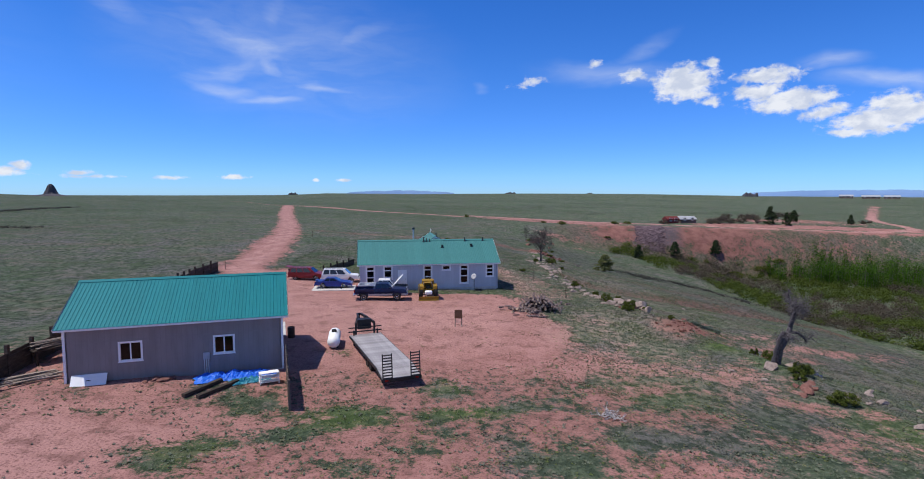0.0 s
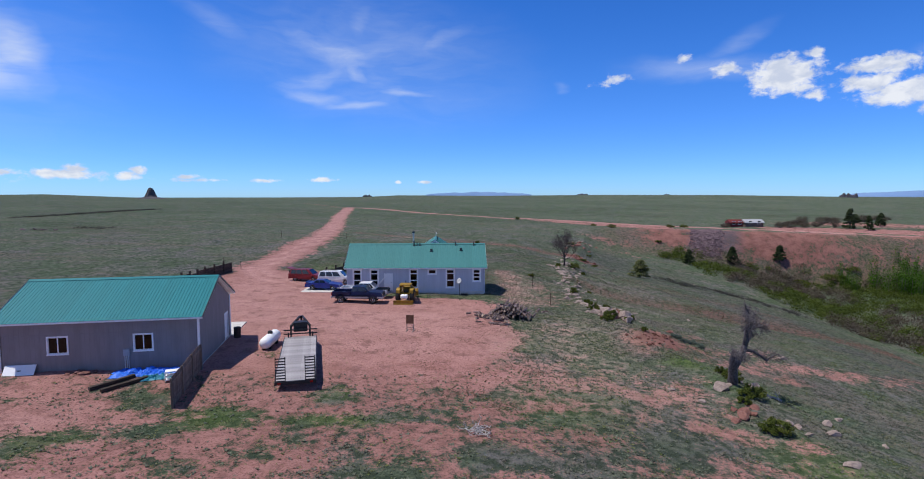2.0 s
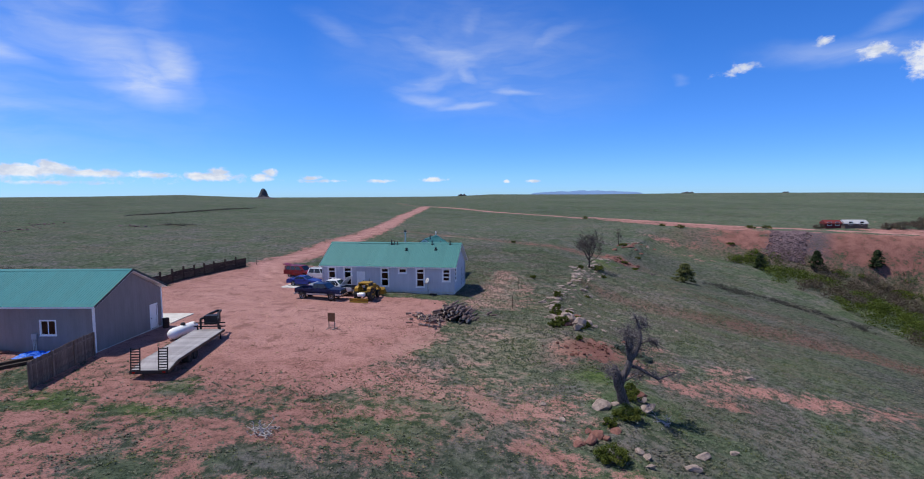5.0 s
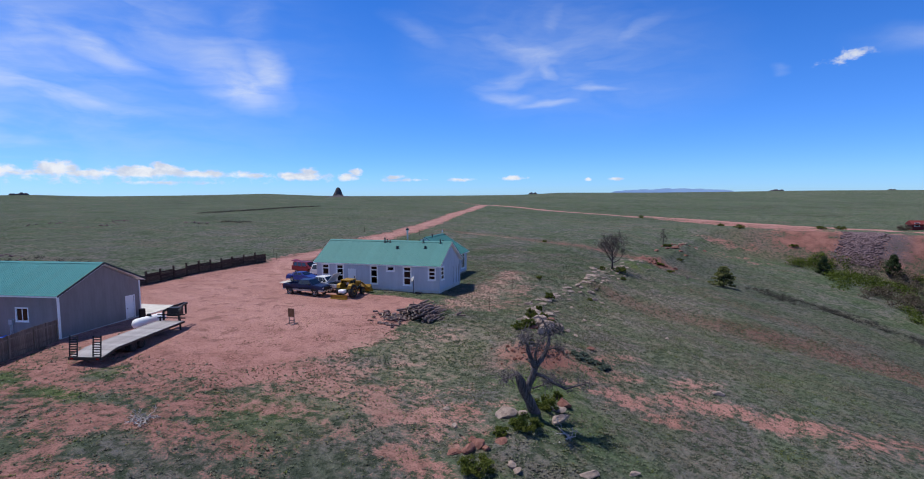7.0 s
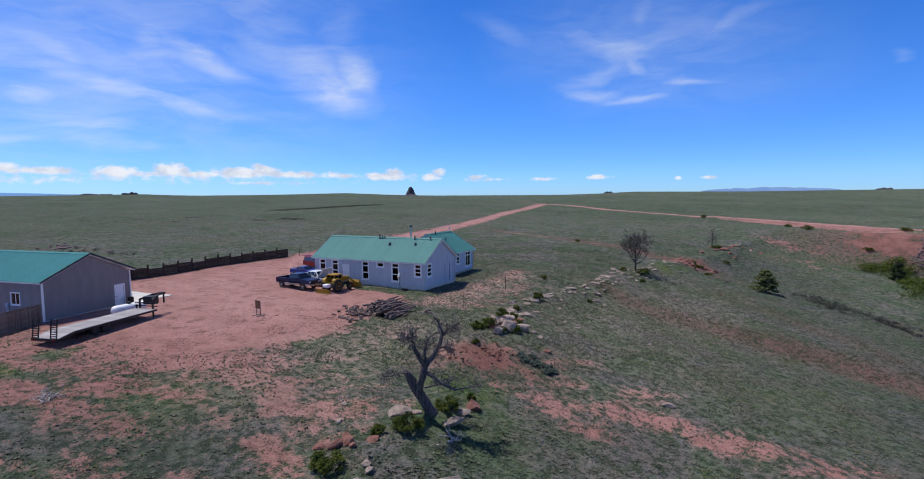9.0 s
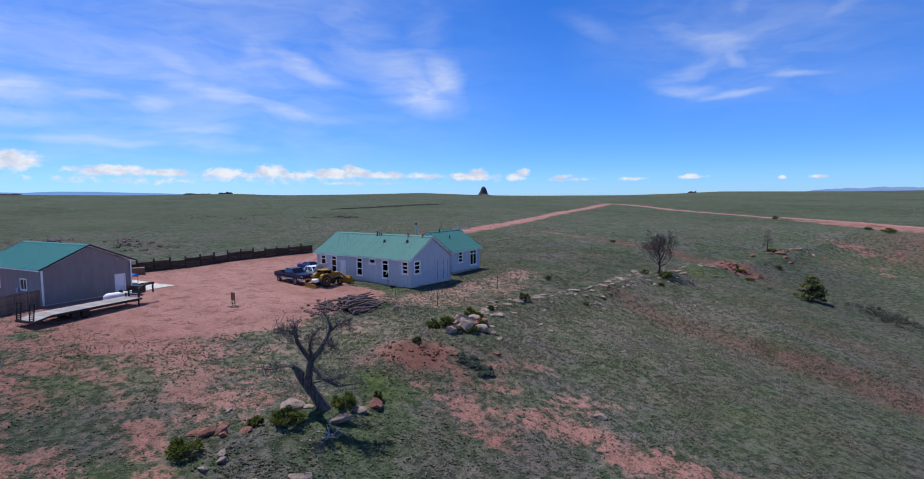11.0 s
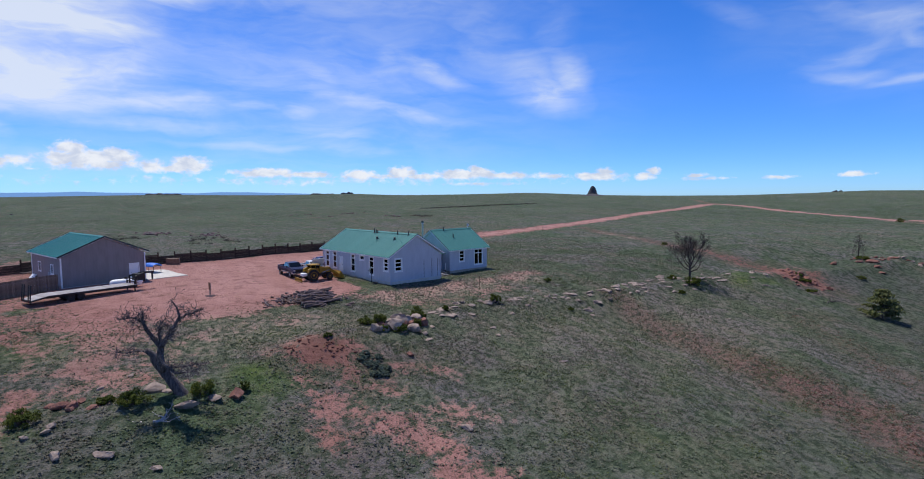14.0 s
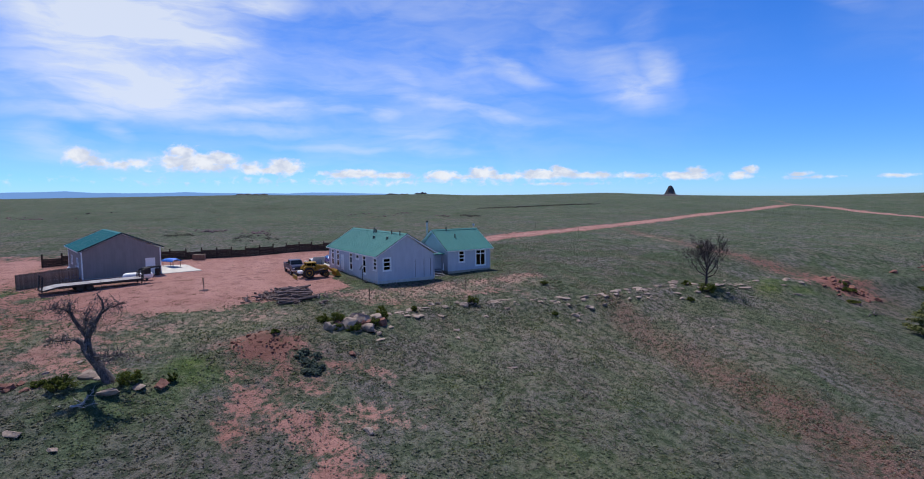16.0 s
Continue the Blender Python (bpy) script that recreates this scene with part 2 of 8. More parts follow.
concrete = surface("poured_concrete", (0.50, 0.48, 0.45), (0.64, 0.62, 0.59), 1.5, 0.85, bump=0.15, stain=(0.40, 0.36, 0.32))
rubber = surface("tyre_rubber", (0.012, 0.012, 0.013), (0.03, 0.03, 0.03), 8.0, 0.8)


def glass_build(n):
    gloss = n.put("ShaderNodeBsdfGlossy", {}, Color=(0.9, 0.95, 1, 1), Roughness=0.03)
    through_it = n.put("ShaderNodeBsdfTransparent", {}, Color=(0.012, 0.015, 0.02, 1))
    return n.put("ShaderNodeMixShader", {}, i0=n.put("ShaderNodeFresnel", {}, IOR=1.38), i1=through_it, i2=gloss)


glass = material("window_glass", glass_build)
room_dark = surface("dim_room", (0.04, 0.04, 0.045), (0.07, 0.07, 0.075), 1.0, 0.9)


# ---- mesh helpers ----
def mesh_of(bm, name, mat, smooth=False):
    me = bpy.data.meshes.new(name)
    bm.normal_update()
    bm.to_mesh(me)
    bm.free()
    for m in (mat if isinstance(mat, (list, tuple)) else (mat,)):
        me.materials.append(m)
    if smooth:
        for p in me.polygons:
            p.use_smooth = True
    return me


def part(name, bm, mat, parent, label="", smooth=False, m=None):
    ob = new(name, bm if isinstance(bm, bpy.types.Mesh) else mesh_of(bm, name, mat, smooth))
    ob.parent = parent
    if m is not None:
        ob.matrix_basis = m
    return tagged(ob, label)


def thing(name, m, label, category, group="", kind=""):
    ob = new(name)
    ob.empty_display_size = 0.2
    ob.matrix_basis = m
    return tagged(ob, label, category, group, kind)


def solid(name, bm, mat, m, label, category, group="", kind="", smooth=False):
    ob = new(name, bm if isinstance(bm, bpy.types.Mesh) else mesh_of(bm, name, mat, smooth))
    ob.matrix_basis = m
    return tagged(ob, label, category, group, kind)


def box(bm, x0, y0, z0, x1, y1, z1, m=None):
    vs = [bm.verts.new((x, y, z)) for z in (z0, z1) for x, y in ((x0, y0), (x1, y0), (x1, y1), (x0, y1))]
    for f in ((3, 2, 1, 0), (4, 5, 6, 7), (0, 1, 5, 4), (1, 2, 6, 5), (2, 3, 7, 6), (3, 0, 4, 7)):
        bm.faces.new([vs[i] for i in f])
    if m is not None:
        for v in vs:
            v.co = m @ v.co
    return vs


def beam(bm, a, b, wide, high=None, up=(0, 0, 1)):
    """A squared bar from a to b."""
    a, b, high = Vector(a), Vector(b), high or wide
    d = (b - a).normalized()
    s = d.cross(Vector(up))
    s = s.normalized() if s.length > 1e-4 else Vector((1, 0, 0))
    t = s.cross(d)
    vs = [bm.verts.new(p + s * i * wide / 2 + t * j * high / 2) for p in (a, b) for i, j in ((-1, -1), (1, -1), (1, 1), (-1, 1))]
    for f in ((0, 1, 2, 3), (7, 6, 5, 4), (1, 0, 4, 5), (2, 1, 5, 6), (3, 2, 6, 7), (0, 3, 7, 4)):
        bm.faces.new([vs[i] for i in f])


def tube(bm, pts, radii, sides=8, cap=True):
    """A round limb along points with a radius at each."""
    rings, side = [], None
    pts = [Vector(p) for p in pts]
    for i, p in enumerate(pts):
        d = (pts[min(i + 1, len(pts) - 1)] - pts[max(i - 1, 0)]).normalized()
        if side is None:
            side = d.orthogonal().normalized()
        side = (side - d * side.dot(d))
        side = side.normalized() if side.length > 1e-5 else d.orthogonal().normalized()
        up = d.cross(side)
        rings.append([bm.verts.new(p + (side * math.cos(k * math.tau / sides) + up * math.sin(k * math.tau / sides)) * radii[i]) for k in range(sides)])
    for a, b in zip(rings, rings[1:]):
        for k in range(sides):
            bm.faces.new((a[k], a[(k + 1) % sides], b[(k + 1) % sides], b[k]))
    if cap:
        bm.faces.new(rings[0][::-1])
        bm.faces.new(rings[-1])


def lathe(bm, profile, sides=20, m=None):
    """A turned form about z from (radius, z) pairs."""
    rings = []
    for r, z in profile:
        rings.append([bm.verts.new((r * math.cos(k * math.tau / sides), r * math.sin(k * math.tau / sides), z)) for k in range(sides)])
    for a, b in zip(rings, rings[1:]):
        for k in range(sides):
            bm.faces.new((a[k], a[(k + 1) % sides], b[(k + 1) % sides], b[k]))
    bm.faces.new(rings[0][::-1])
    bm.faces.new(rings[-1])
    if m is not None:
        for ring in rings:
            for v in ring:
                v.co = m @ v.co


def prism(bm, outline, y0, y1, m=None):
    """An outline in x and z, given anticlockwise seen from -y, pushed from y0 to y1."""
    a = [bm.verts.new((x, y0, z)) for x, z in outline]
    b = [bm.verts.new((x, y1, z)) for x, z in outline]
    n = len(outline)
    fs = [bm.faces.new(a), bm.faces.new(b[::-1])]
    for i in range(n):
        fs.append(bm.faces.new((a[(i + 1) % n], a[i], b[i], b[(i + 1) % n])))
    if m is not None:
        for v in a + b:
            v.co = m @ v.co
    return fs


def bevelled(bm, width, segments=2):
    bmesh.ops.bevel(bm, geom=bm.edges[:], offset=width, segments=segments, profile=0.6, affect="EDGES", clamp_overlap=True)
    return bm


# ---- the land ----
def ease(a, b, v):
    t = np.clip((np.asarray(v, float) - a) / (b - a), 0, 1)
    return t * t * (3 - 2 * t)


def glide(v, xs, ys):
    v = np.asarray(v, float)
    out = np.full(v.shape, float(ys[0]))
    for x0, x1, y0, y1 in zip(xs, xs[1:], ys, ys[1:]):
        out = out + (y1 - y0) * ease(x0, x1, v)
    return out


def crest_x(y):
    return glide(y, (-52, 20, 44, 62, 78, 117, 169, 221), (44, 35, 26.6, 20.2, 16.3, 16.9, 23.4, 39))


def crest_z(y):
    return glide(y, (-52, 20, 44, 62, 81, 124, 150, 172, 208), (-3.4, -2.5, -2.2, -0.9, -1.05, -1.7, -2.35, -1.2, 0.8))


SKYLINE_AZ = (-180, -120, -40, -29, -18, -7, 5, 14, 17, 28, 32, 38, 45, 52, 60, 64, 74, 84, 94, 107, 140, 180)
SKYLINE_EL = (0.0, 0.0, -0.36, -0.22, -0.03, 0.0, -0.08, -0.02, -0.16, -0.42, -0.34, -0.22, 0.12, 0.02, 0.0, 0.18, 0.12, 0.25, 0.15, 0.0, 0.0, 0.0)


def height(x, y):
    x, y = np.asarray(x, float), np.asarray(y, float)
    west = 3.77 * (1 - np.exp(-np.maximum(0, 2.6 - x) * 0.05 / 3.77))
    west = west * (1 - 0.45 * ease(36, 52, y) * (1 - ease(85, 125, y)))
    north = 0.018 * np.maximum(0, y - 97.5)
    xc, zc = crest_x(y), crest_z(y)
    k = ease(2.6, 1, (x - 2.6) / (xc - 2.6) * -1.6 + 2.6)
    inside = (west + north) * (1 - k) + zc * k
    d = np.maximum(0, x - xc)
    step = 0.9 + 0.65 * ease(71, 94, y) + 1.04 * ease(120, 140, y)
    fall = 0.165 - 0.045 * ease(123, 150, y)
    outside = zc - step * (1 - np.exp(-d / 5.2)) - fall * np.minimum(d, 42) - 6.5 * ease(36, 68, d) + 14.3 * ease(110, 195, d)
    z = np.where(x <= xc, inside, outside)
    plain = np.where(x > 0, 3.0 - 0.025 * np.maximum(0, x) + 0.014 * (y - 234), west + north)
    z = z + (plain - z) * ease(175, 195, y + 0.08 * (x - 71)) * ease(150, 165, y)
    # gentle swells, stronger away from the yard
    r = np.hypot(x, y - 60)
    far = ease(60, 260, r)
    z = z + far * (0.55 * np.sin(x / 37 + 1.3) * np.sin(y / 51 + 0.4) + 0.4 * np.sin((x + y) / 71 + 2) + 0.25 * np.sin((x - 1.7 * y) / 23))
    near = 0.05 * np.sin(x / 2.3 + 0.7 * np.sin(y / 3.1)) * np.sin(y / 2.9 + 1.1) + 0.04 * np.sin(x / 1.1 + y / 1.7)
    z = z + near * (1 + 1.2 * ease(0, 14, d))
    z = z + 0.34 * np.exp(-((x - 22.8) ** 2 / 9.0 + (y - 56.8) ** 2 / 9.0)) * (1 + 0.6 * np.sin(x * 2.6 + y) * np.sin(y * 2.2) + 0.4 * np.sin(x * 4.3) * np.sin(y * 3.9 + 1))
    # knolls on the crest, a draw below it, the scraped ground before the outbuilding
    for cx, cy, rx, ry, k in ((28.5, 43.0, 8.5, 5.2, 0.52), (17.0, 38.6, 4.2, 4.0, 0.40), (23.6, 59.2, 3.6, 3.4, 0.45), (31.0, 76.0, 7.0, 6.0, 0.62), (-15.0, 29.3, 11.0, 4.2, -0.38)):
        z = z + k * np.exp(-((x - cx) / rx) ** 2 - ((y - cy) / ry) ** 2)
    draw = polyline_distance(x, y, [(18, 92), (24, 93.4), (31, 94.6), (40, 93.4), (52, 95)])
    z = z - 1.15 * np.exp(-(draw / 4.6) ** 2)
    # the skyline
    a = np.degrees(np.arctan2(-x, y))
    rim = 12.2 + 760 * np.tan(np.radians(np.interp(a, SKYLINE_AZ, SKYLINE_EL)))
    R = np.hypot(x, y)
    z = z + (rim - z) * ease(240, 760, R)
    return z - np.maximum(0, R - 780) * 0.004


def G(x, y):
    return float(height(x, y))


def polyline_distance(x, y, pts):
    best = np.full(np.shape(x), 1e9)
    for (x0, y0), (x1, y1) in zip(pts, pts[1:]):
        dx, dy = x1 - x0, y1 - y0
        t = np.clip(((x - x0) * dx + (y - y0) * dy) / (dx * dx + dy * dy), 0, 1)
        best = np.minimum(best, np.hypot(x - x0 - t * dx, y - y0 - t * dy))
    return best


def inside(x, y, pts, soft):
    """1 within a closed outline, 0 outside, with a soft border."""
    odd = np.zeros(np.shape(x), bool)
    loop = list(pts) + [pts[0]]
    for (x0, y0), (x1, y1) in zip(loop, loop[1:]):
        if y0 != y1:
            odd ^= ((y0 > y) != (y1 > y)) & (x < (x1 - x0) * (y - y0) / (y1 - y0) + x0)
    d = polyline_distance(x, y, loop)
    return np.clip(0.5 + np.where(odd, d, -d) / soft / 2, 0, 1)


def blot(x, y, cx, cy, rx, ry, turn=0):
    c, s = math.cos(radians(turn)), math.sin(radians(turn))
    u, v = (x - cx) * c + (y - cy) * s, -(x - cx) * s + (y - cy) * c
    return np.clip(1.25 - np.hypot(u / rx, v / ry), 0, 1)


DRIVE = [(-20, 70), (-29, 77), (-34.8, 84), (-37.6, 102), (-43.5, 134), (-53, 165), (-69.8, 215), (-84, 261), (-90, 281)]
FAR_TRACK = [(-90, 281), (-128, 322), (-190, 390), (-262, 470)]
BANK_ROAD = [(-90, 281), (-46, 257), (0, 239), (25, 230), (50, 218), (88, 201), (125, 191), (142, 191), (160, 199), (176, 213), (184, 228), (191, 250), (206, 277), (310, 413)]
EAST_ROAD = [(125, 191), (150, 188), (200, 186), (320, 190)]
BANK_Y = lambda x: np.interp(x, [q[0] for q in BANK_ROAD[:8]], [q[1] for q in BANK_ROAD[:8]])
LOT = [(-36, 8), (-36, 31), (-15, 30.2), (-12, 27.5), (-15, 24), (-15, 8)]
TONGUE = [(27, 53.8), (31.5, 55.6), (35.5, 58.6), (41, 60.2), (46, 62), (50, 63.2)]
DRAIN = [(-39, 146), (-26, 140), (-12, 138), (4, 133.5), (12, 134.5), (19, 136.5)]


def soil(x, y):
    """How bare the red earth lies."""
    yard = inside(x, y, [(-29, 36), (-32, 50), (-36, 72), (-37, 84), (-26, 86), (-17, 80), (-11, 69), (5, 68), (7.5, 63), (8, 58), (10.5, 53), (10, 46), (8.5, 40), (3, 37), (-4, 36), (-12, 34), (-24, 31)], 2.4)
    front = inside(x, y, [(-34, 5), (-34, 40), (-24, 40), (-6, 44), (8, 50), (14, 50), (20, 42), (17, 26), (8, 5)], 5.0) * (0.64 - 0.06 * ease(2, 12, x))
    front = np.maximum.reduce([front, inside(x, y, [(-30, 8), (-30, 38), (-11, 34), (-10, 28), (-10, 8)], 4.0) * 0.70, inside(x, y, LOT, 2.5) * 0.86])
    apron = inside(x, y, [(-12, 31), (-12, 50), (10, 52), (13, 46), (14, 40), (10, 35), (0, 31)], 4.5) * 0.74
    side = np.maximum(inside(x, y, [(4, 66), (6, 88), (13, 88), (16, 70), (10, 62)], 3.0) * 0.44, np.clip(1.2 - polyline_distance(x, y, [(8.6, 67), (7.8, 78), (5.6, 92)]) / 3.0, 0, 1) * 0.62)
    d = np.maximum.reduce([yard, front, apron, side,
                           blot(x, y, 23.2, 56.4, 5.4, 3.4, 45) * 0.92, blot(x, y, 25.5, 57, 7, 5.2, 40) * 0.58, blot(x, y, 27.6, 62.4, 4.6, 2.6, 60) * 0.54, np.clip(1.2 - polyline_distance(x, y, TONGUE) / 4.0, 0, 1) * 0.50,
                           blot(x, y, 34.4, 53.4, 4.4, 1.8, 6) * 0.54, blot(x, y, 40.5, 59.0, 3.6, 2.0, 15) * 0.56, blot(x, y, 32.5, 56.2, 3.0, 2.2, 30) * 0.58, blot(x, y, 30.0, 60.0, 4.0, 2.4, 40) * 0.5, blot(x, y, 18.6, 39.6, 3.4, 1.5, 25) * 0.64, blot(x, y, 16.4, 31.4, 2.6, 1.0) * 0.55, blot(x, y, 24.6, 39.4, 2.6, 1.8, 60) * 0.66, blot(x, y, 22.6, 44.0, 2.6, 3.6) * 0.66, blot(x, y, 22.4, 36.2, 4, 4) * 0.62, blot(x, y, 18.5, 39.0, 3.2, 3) * 0.55])
    d = np.maximum.reduce([d, blot(x, y, 17, 43, 11, 10) * 0.58, blot(x, y, 17, 33, 13, 9) * 0.56, blot(x, y, 8, 30, 14, 8) * 0.62, blot(x, y, 14.5, 54, 7, 9) * 0.44, blot(x, y, 26, 38, 8, 7) * 0.42, blot(x, y, 33, 62, 9, 6) * 0.36, blot(x, y, 25.4, 40.2, 3.2, 3.6) * 0.56, blot(x, y, 27.5, 36.0, 3.0, 3.0) * 0.55, blot(x, y, -33, 22, 12, 16) * 0.7,
                           blot(x, y, -37, 90, 3, 8, 20) * 0.8, blot(x, y, -40, 113, 3.4, 9, 15) * 0.6, blot(x, y, 19.5, 136.5, 8, 4.5, 20) * 0.72, blot(x, y, 20, 141, 5, 4) * 0.55, blot(x, y, 36, 172, 12, 7) * 0.44, blot(x, y, 33, 184, 14, 3) * 0.5, blot(x, y, 140, 240, 46, 26, -10) * 0.66])
    d = np.maximum(d, np.clip(1.35 - polyline_distance(x, y, DRIVE) / (3.4 + 1.5 * (1 - ease(110, 180, y))), 0, 1))
    d = np.maximum(d, np.clip(1.3 - polyline_distance(x, y, BANK_ROAD) / 3.0, 0, 1))
    d = np.maximum(d, np.clip(1.3 - polyline_distance(x, y, EAST_ROAD) / 2.4, 0, 1))
    d = np.maximum(d, np.clip(1.2 - polyline_distance(x, y, FAR_TRACK) / 2.6, 0, 1) * 0.58)
    d = np.maximum(d, np.clip(1.25 - polyline_distance(x, y, DRAIN) / (2.2 + 1.6 * ease(-14, 10, x)), 0, 1) * (0.32 + 0.14 * ease(-10, 8, x)))
    q = y + 0.08 * (x - 71)
    d = np.maximum(d, ease(178, 186, q) * (1 - ease(194, 200, q)) * ease(33, 52, x) * (1 - 0.55 * ease(88, 118, x)) * (1 - ease(140, 170, x)) * 0.72)
    south = (BANK_Y(x) - y)
    d = np.maximum(d, ease(-1, 2, south) * (1 - ease(7 + 0.24 * np.maximum(0, x), 14 + 0.34 * np.maximum(0, x), south)) * ease(-25, 30, x) * (1 - ease(52, 70, x)) * 0.74)
    d = np.maximum(d, ease(198, 204, q) * (1 - ease(214, 228, q)) * ease(80, 95, x) * (1 - ease(165, 190, x)) * 0.8)
    # grassed spots within the bare ground
    for cx, cy, rx, ry, turn, k in ((-6.6, 29.4, 3.0, 1.8, 0, 0.40), (0.2, 30.6, 3.4, 1.0, 8, 0.42), (-1.1, 34.2, 1.6, 1.8, 0, 0.35), (-9.4, 26.9, 2.2, 1.0, 0, 0.36), (-13, 24.5, 2.8, 1.6, 20, 0.34), (2.1, 27.1, 1.6, 1.6, 0, 0.36),
                                    (-13.4, 31.4, 1.3, 0.8, 0, 0.4), (15.0, 34.8, 3.2, 1.6, 8, 0.26), (10.0, 27.6, 4.0, 1.6, 0, 0.2), (13.6, 29.6, 3.2, 1.8, 0, 0.25), (19.7, 33.4, 4.2, 2.6, 20, 0.28), (29, 40, 5, 4, 0, 0.3), (4.2, 24.6, 3.4, 1.6, 0, 0.3), (3.8, 32.0, 2.4, 1.2, 0, 0.25), (10.4, 37.2, 2.4, 1.6, 0, 0.22), (9.2, 28.3, 2.8, 1.8, 0, 0.22), (18.5, 46.0, 3.0, 4.0, 20, 0.2), (24.7, 51.3, 2.2, 2.0, 30, 0.35), (26.2, 59.2, 2.0, 1.6, 0, 0.3), (16, 53.2, 4, 3, 0, 0.2), (-1.5, 68.2, 7.5, 1.3, 10, 0.75), (-9.2, 40.6, 1.2, 1.8, 20, 0.4)):
        d = d - blot(x, y, cx, cy, rx, ry, turn) * k
    return np.clip(d, 0, 1)


def chalk(x, y):
    """Pale dry straw beside the yard and a washed streak at the head of the drain."""
    straw = np.maximum.reduce([blot(x, y, 15, 54, 7, 13, -12) * 0.5, blot(x, y, 24, 92, 13, 32) * 0.30, blot(x, y, 32, 62, 8, 10) * 0.08, np.clip(1.2 - polyline_distance(x, y, [(9.5, 68.5), (8.8, 78), (6.8, 91)]) / 3.6, 0, 1) * 0.62, blot(x, y, 25, 63, 5, 4) * 0.15, blot(x, y, 16, 40, 8, 6) * 0.25])
    wash = np.clip(1.2 - polyline_distance(x, y, [(50.5, 131.5), (54, 129.2), (58.5, 127)]) / 0.9, 0, 1) * 0.5
    straw = np.maximum(straw, wash)
    return straw + np.clip(1.2 - polyline_distance(x, y, [(-27, 140.5), (-22, 139), (-13, 137.2)]) / 0.7, 0, 1) * 0.8


def track(x, y):
    """Packed, paler wheel tracks."""
    d = np.minimum(polyline_distance(x, y, DRIVE), polyline_distance(x, y, BANK_ROAD))
    lot = inside(x, y, LOT, 3.0) * 0.55
    lot = np.maximum(lot, inside(x, y, [(-30, 42), (-34, 72), (-24, 80), (-12, 66), (5, 65), (9, 52), (4, 44), (-8, 40)], 9.0) * 0.65)
    ruts = np.clip(1.25 - np.abs(d - 1.0) / 0.7, 0, 1)
    return np.maximum(np.maximum(ruts, np.clip(0.9 - d / 4, 0, 0.45)), lot)


def verdure(x, y):
    """Where the grass is fresh and bright."""
    d = np.maximum.reduce([blot(x, y, 25.2, 51.0, 3.4, 2.2, 20) * 0.8, blot(x, y, -22, 88, 6, 7) * 0.5, blot(x, y, 28, 47, 5, 5) * 0.25, blot(x, y, 17.8, 124.3, 2.0, 5.0, 35) * 1.0, blot(x, y, 19.8, 128.5, 1.4, 2.6, -20) * 0.6, blot(x, y, -6.6, 29.4, 3.4, 2.2) * 0.6,
                           blot(x, y, 0.2, 30.6, 4, 1.5, 8) * 0.6, blot(x, y, -1.1, 34.2, 2, 2.2) * 0.5, blot(x, y, 13, 35.5, 4, 4) * 0.4, blot(x, y, -13, 24.5, 3, 2) * 0.4, blot(x, y, 28, 33, 4, 5) * 0.5, blot(x, y, 29, 50, 4, 3) * 0.25, blot(x, y, 40, 76, 10, 8) * 0.22, blot(x, y, 14, 70, 3, 4) * 0.3, blot(x, y, -2, 92, 10, 4) * 0.3, blot(x, y, -1.5, 68.2, 7.5, 1.3, 10) * 0.5, blot(x, y, -9.2, 40.6, 1.4, 2, 20) * 0.6])
    low = np.clip((-9.0 - height(x, y)) / 3.0, 0, 1) * ease(45, 60, x)
    return np.maximum(d, low * 0.12)


def rust(x, y):
    """Dry red-brown growth on the slope."""
    band = polyline_distance(x, y, [(17, 97.4), (24, 96.2), (30, 97.0), (36, 97.5), (43, 97.8), (49, 96.8), (56, 95), (64, 92)])
    band2 = polyline_distance(x, y, [(30, 118), (40, 112), (52, 104)])
    wash = np.clip(1.2 - polyline_distance(x, y, DRAIN) / (2.0 + 2.4 * ease(-20, 12, x)), 0, 1) * 0.85
    red = np.maximum.reduce([wash, blot(x, y, 23.0, 56.3, 5.8, 3.8, 45) * 0.95, blot(x, y, 25.6, 58, 6, 4) * 0.5, blot(x, y, 20, 138, 9, 6) * 0.8, ease(172, 182, y + 0.08 * (x - 71)) * (1 - ease(193, 197, y + 0.08 * (x - 71))) * ease(20, 45, x) * (1 - ease(120, 160, x)) * 0.75, blot(x, y, 34.5, 54.0, 6, 2.4, 10) * 0.4, blot(x, y, 26.6, 63.4, 5, 3, 60) * 0.4])
    return np.maximum(red, np.maximum(np.clip(1.25 - band / (2.2 + 0.06 * np.maximum(0, x - 18)), 0, 1) * 0.95, np.clip(1.1 - band2 / 4, 0, 1) * 0.35))


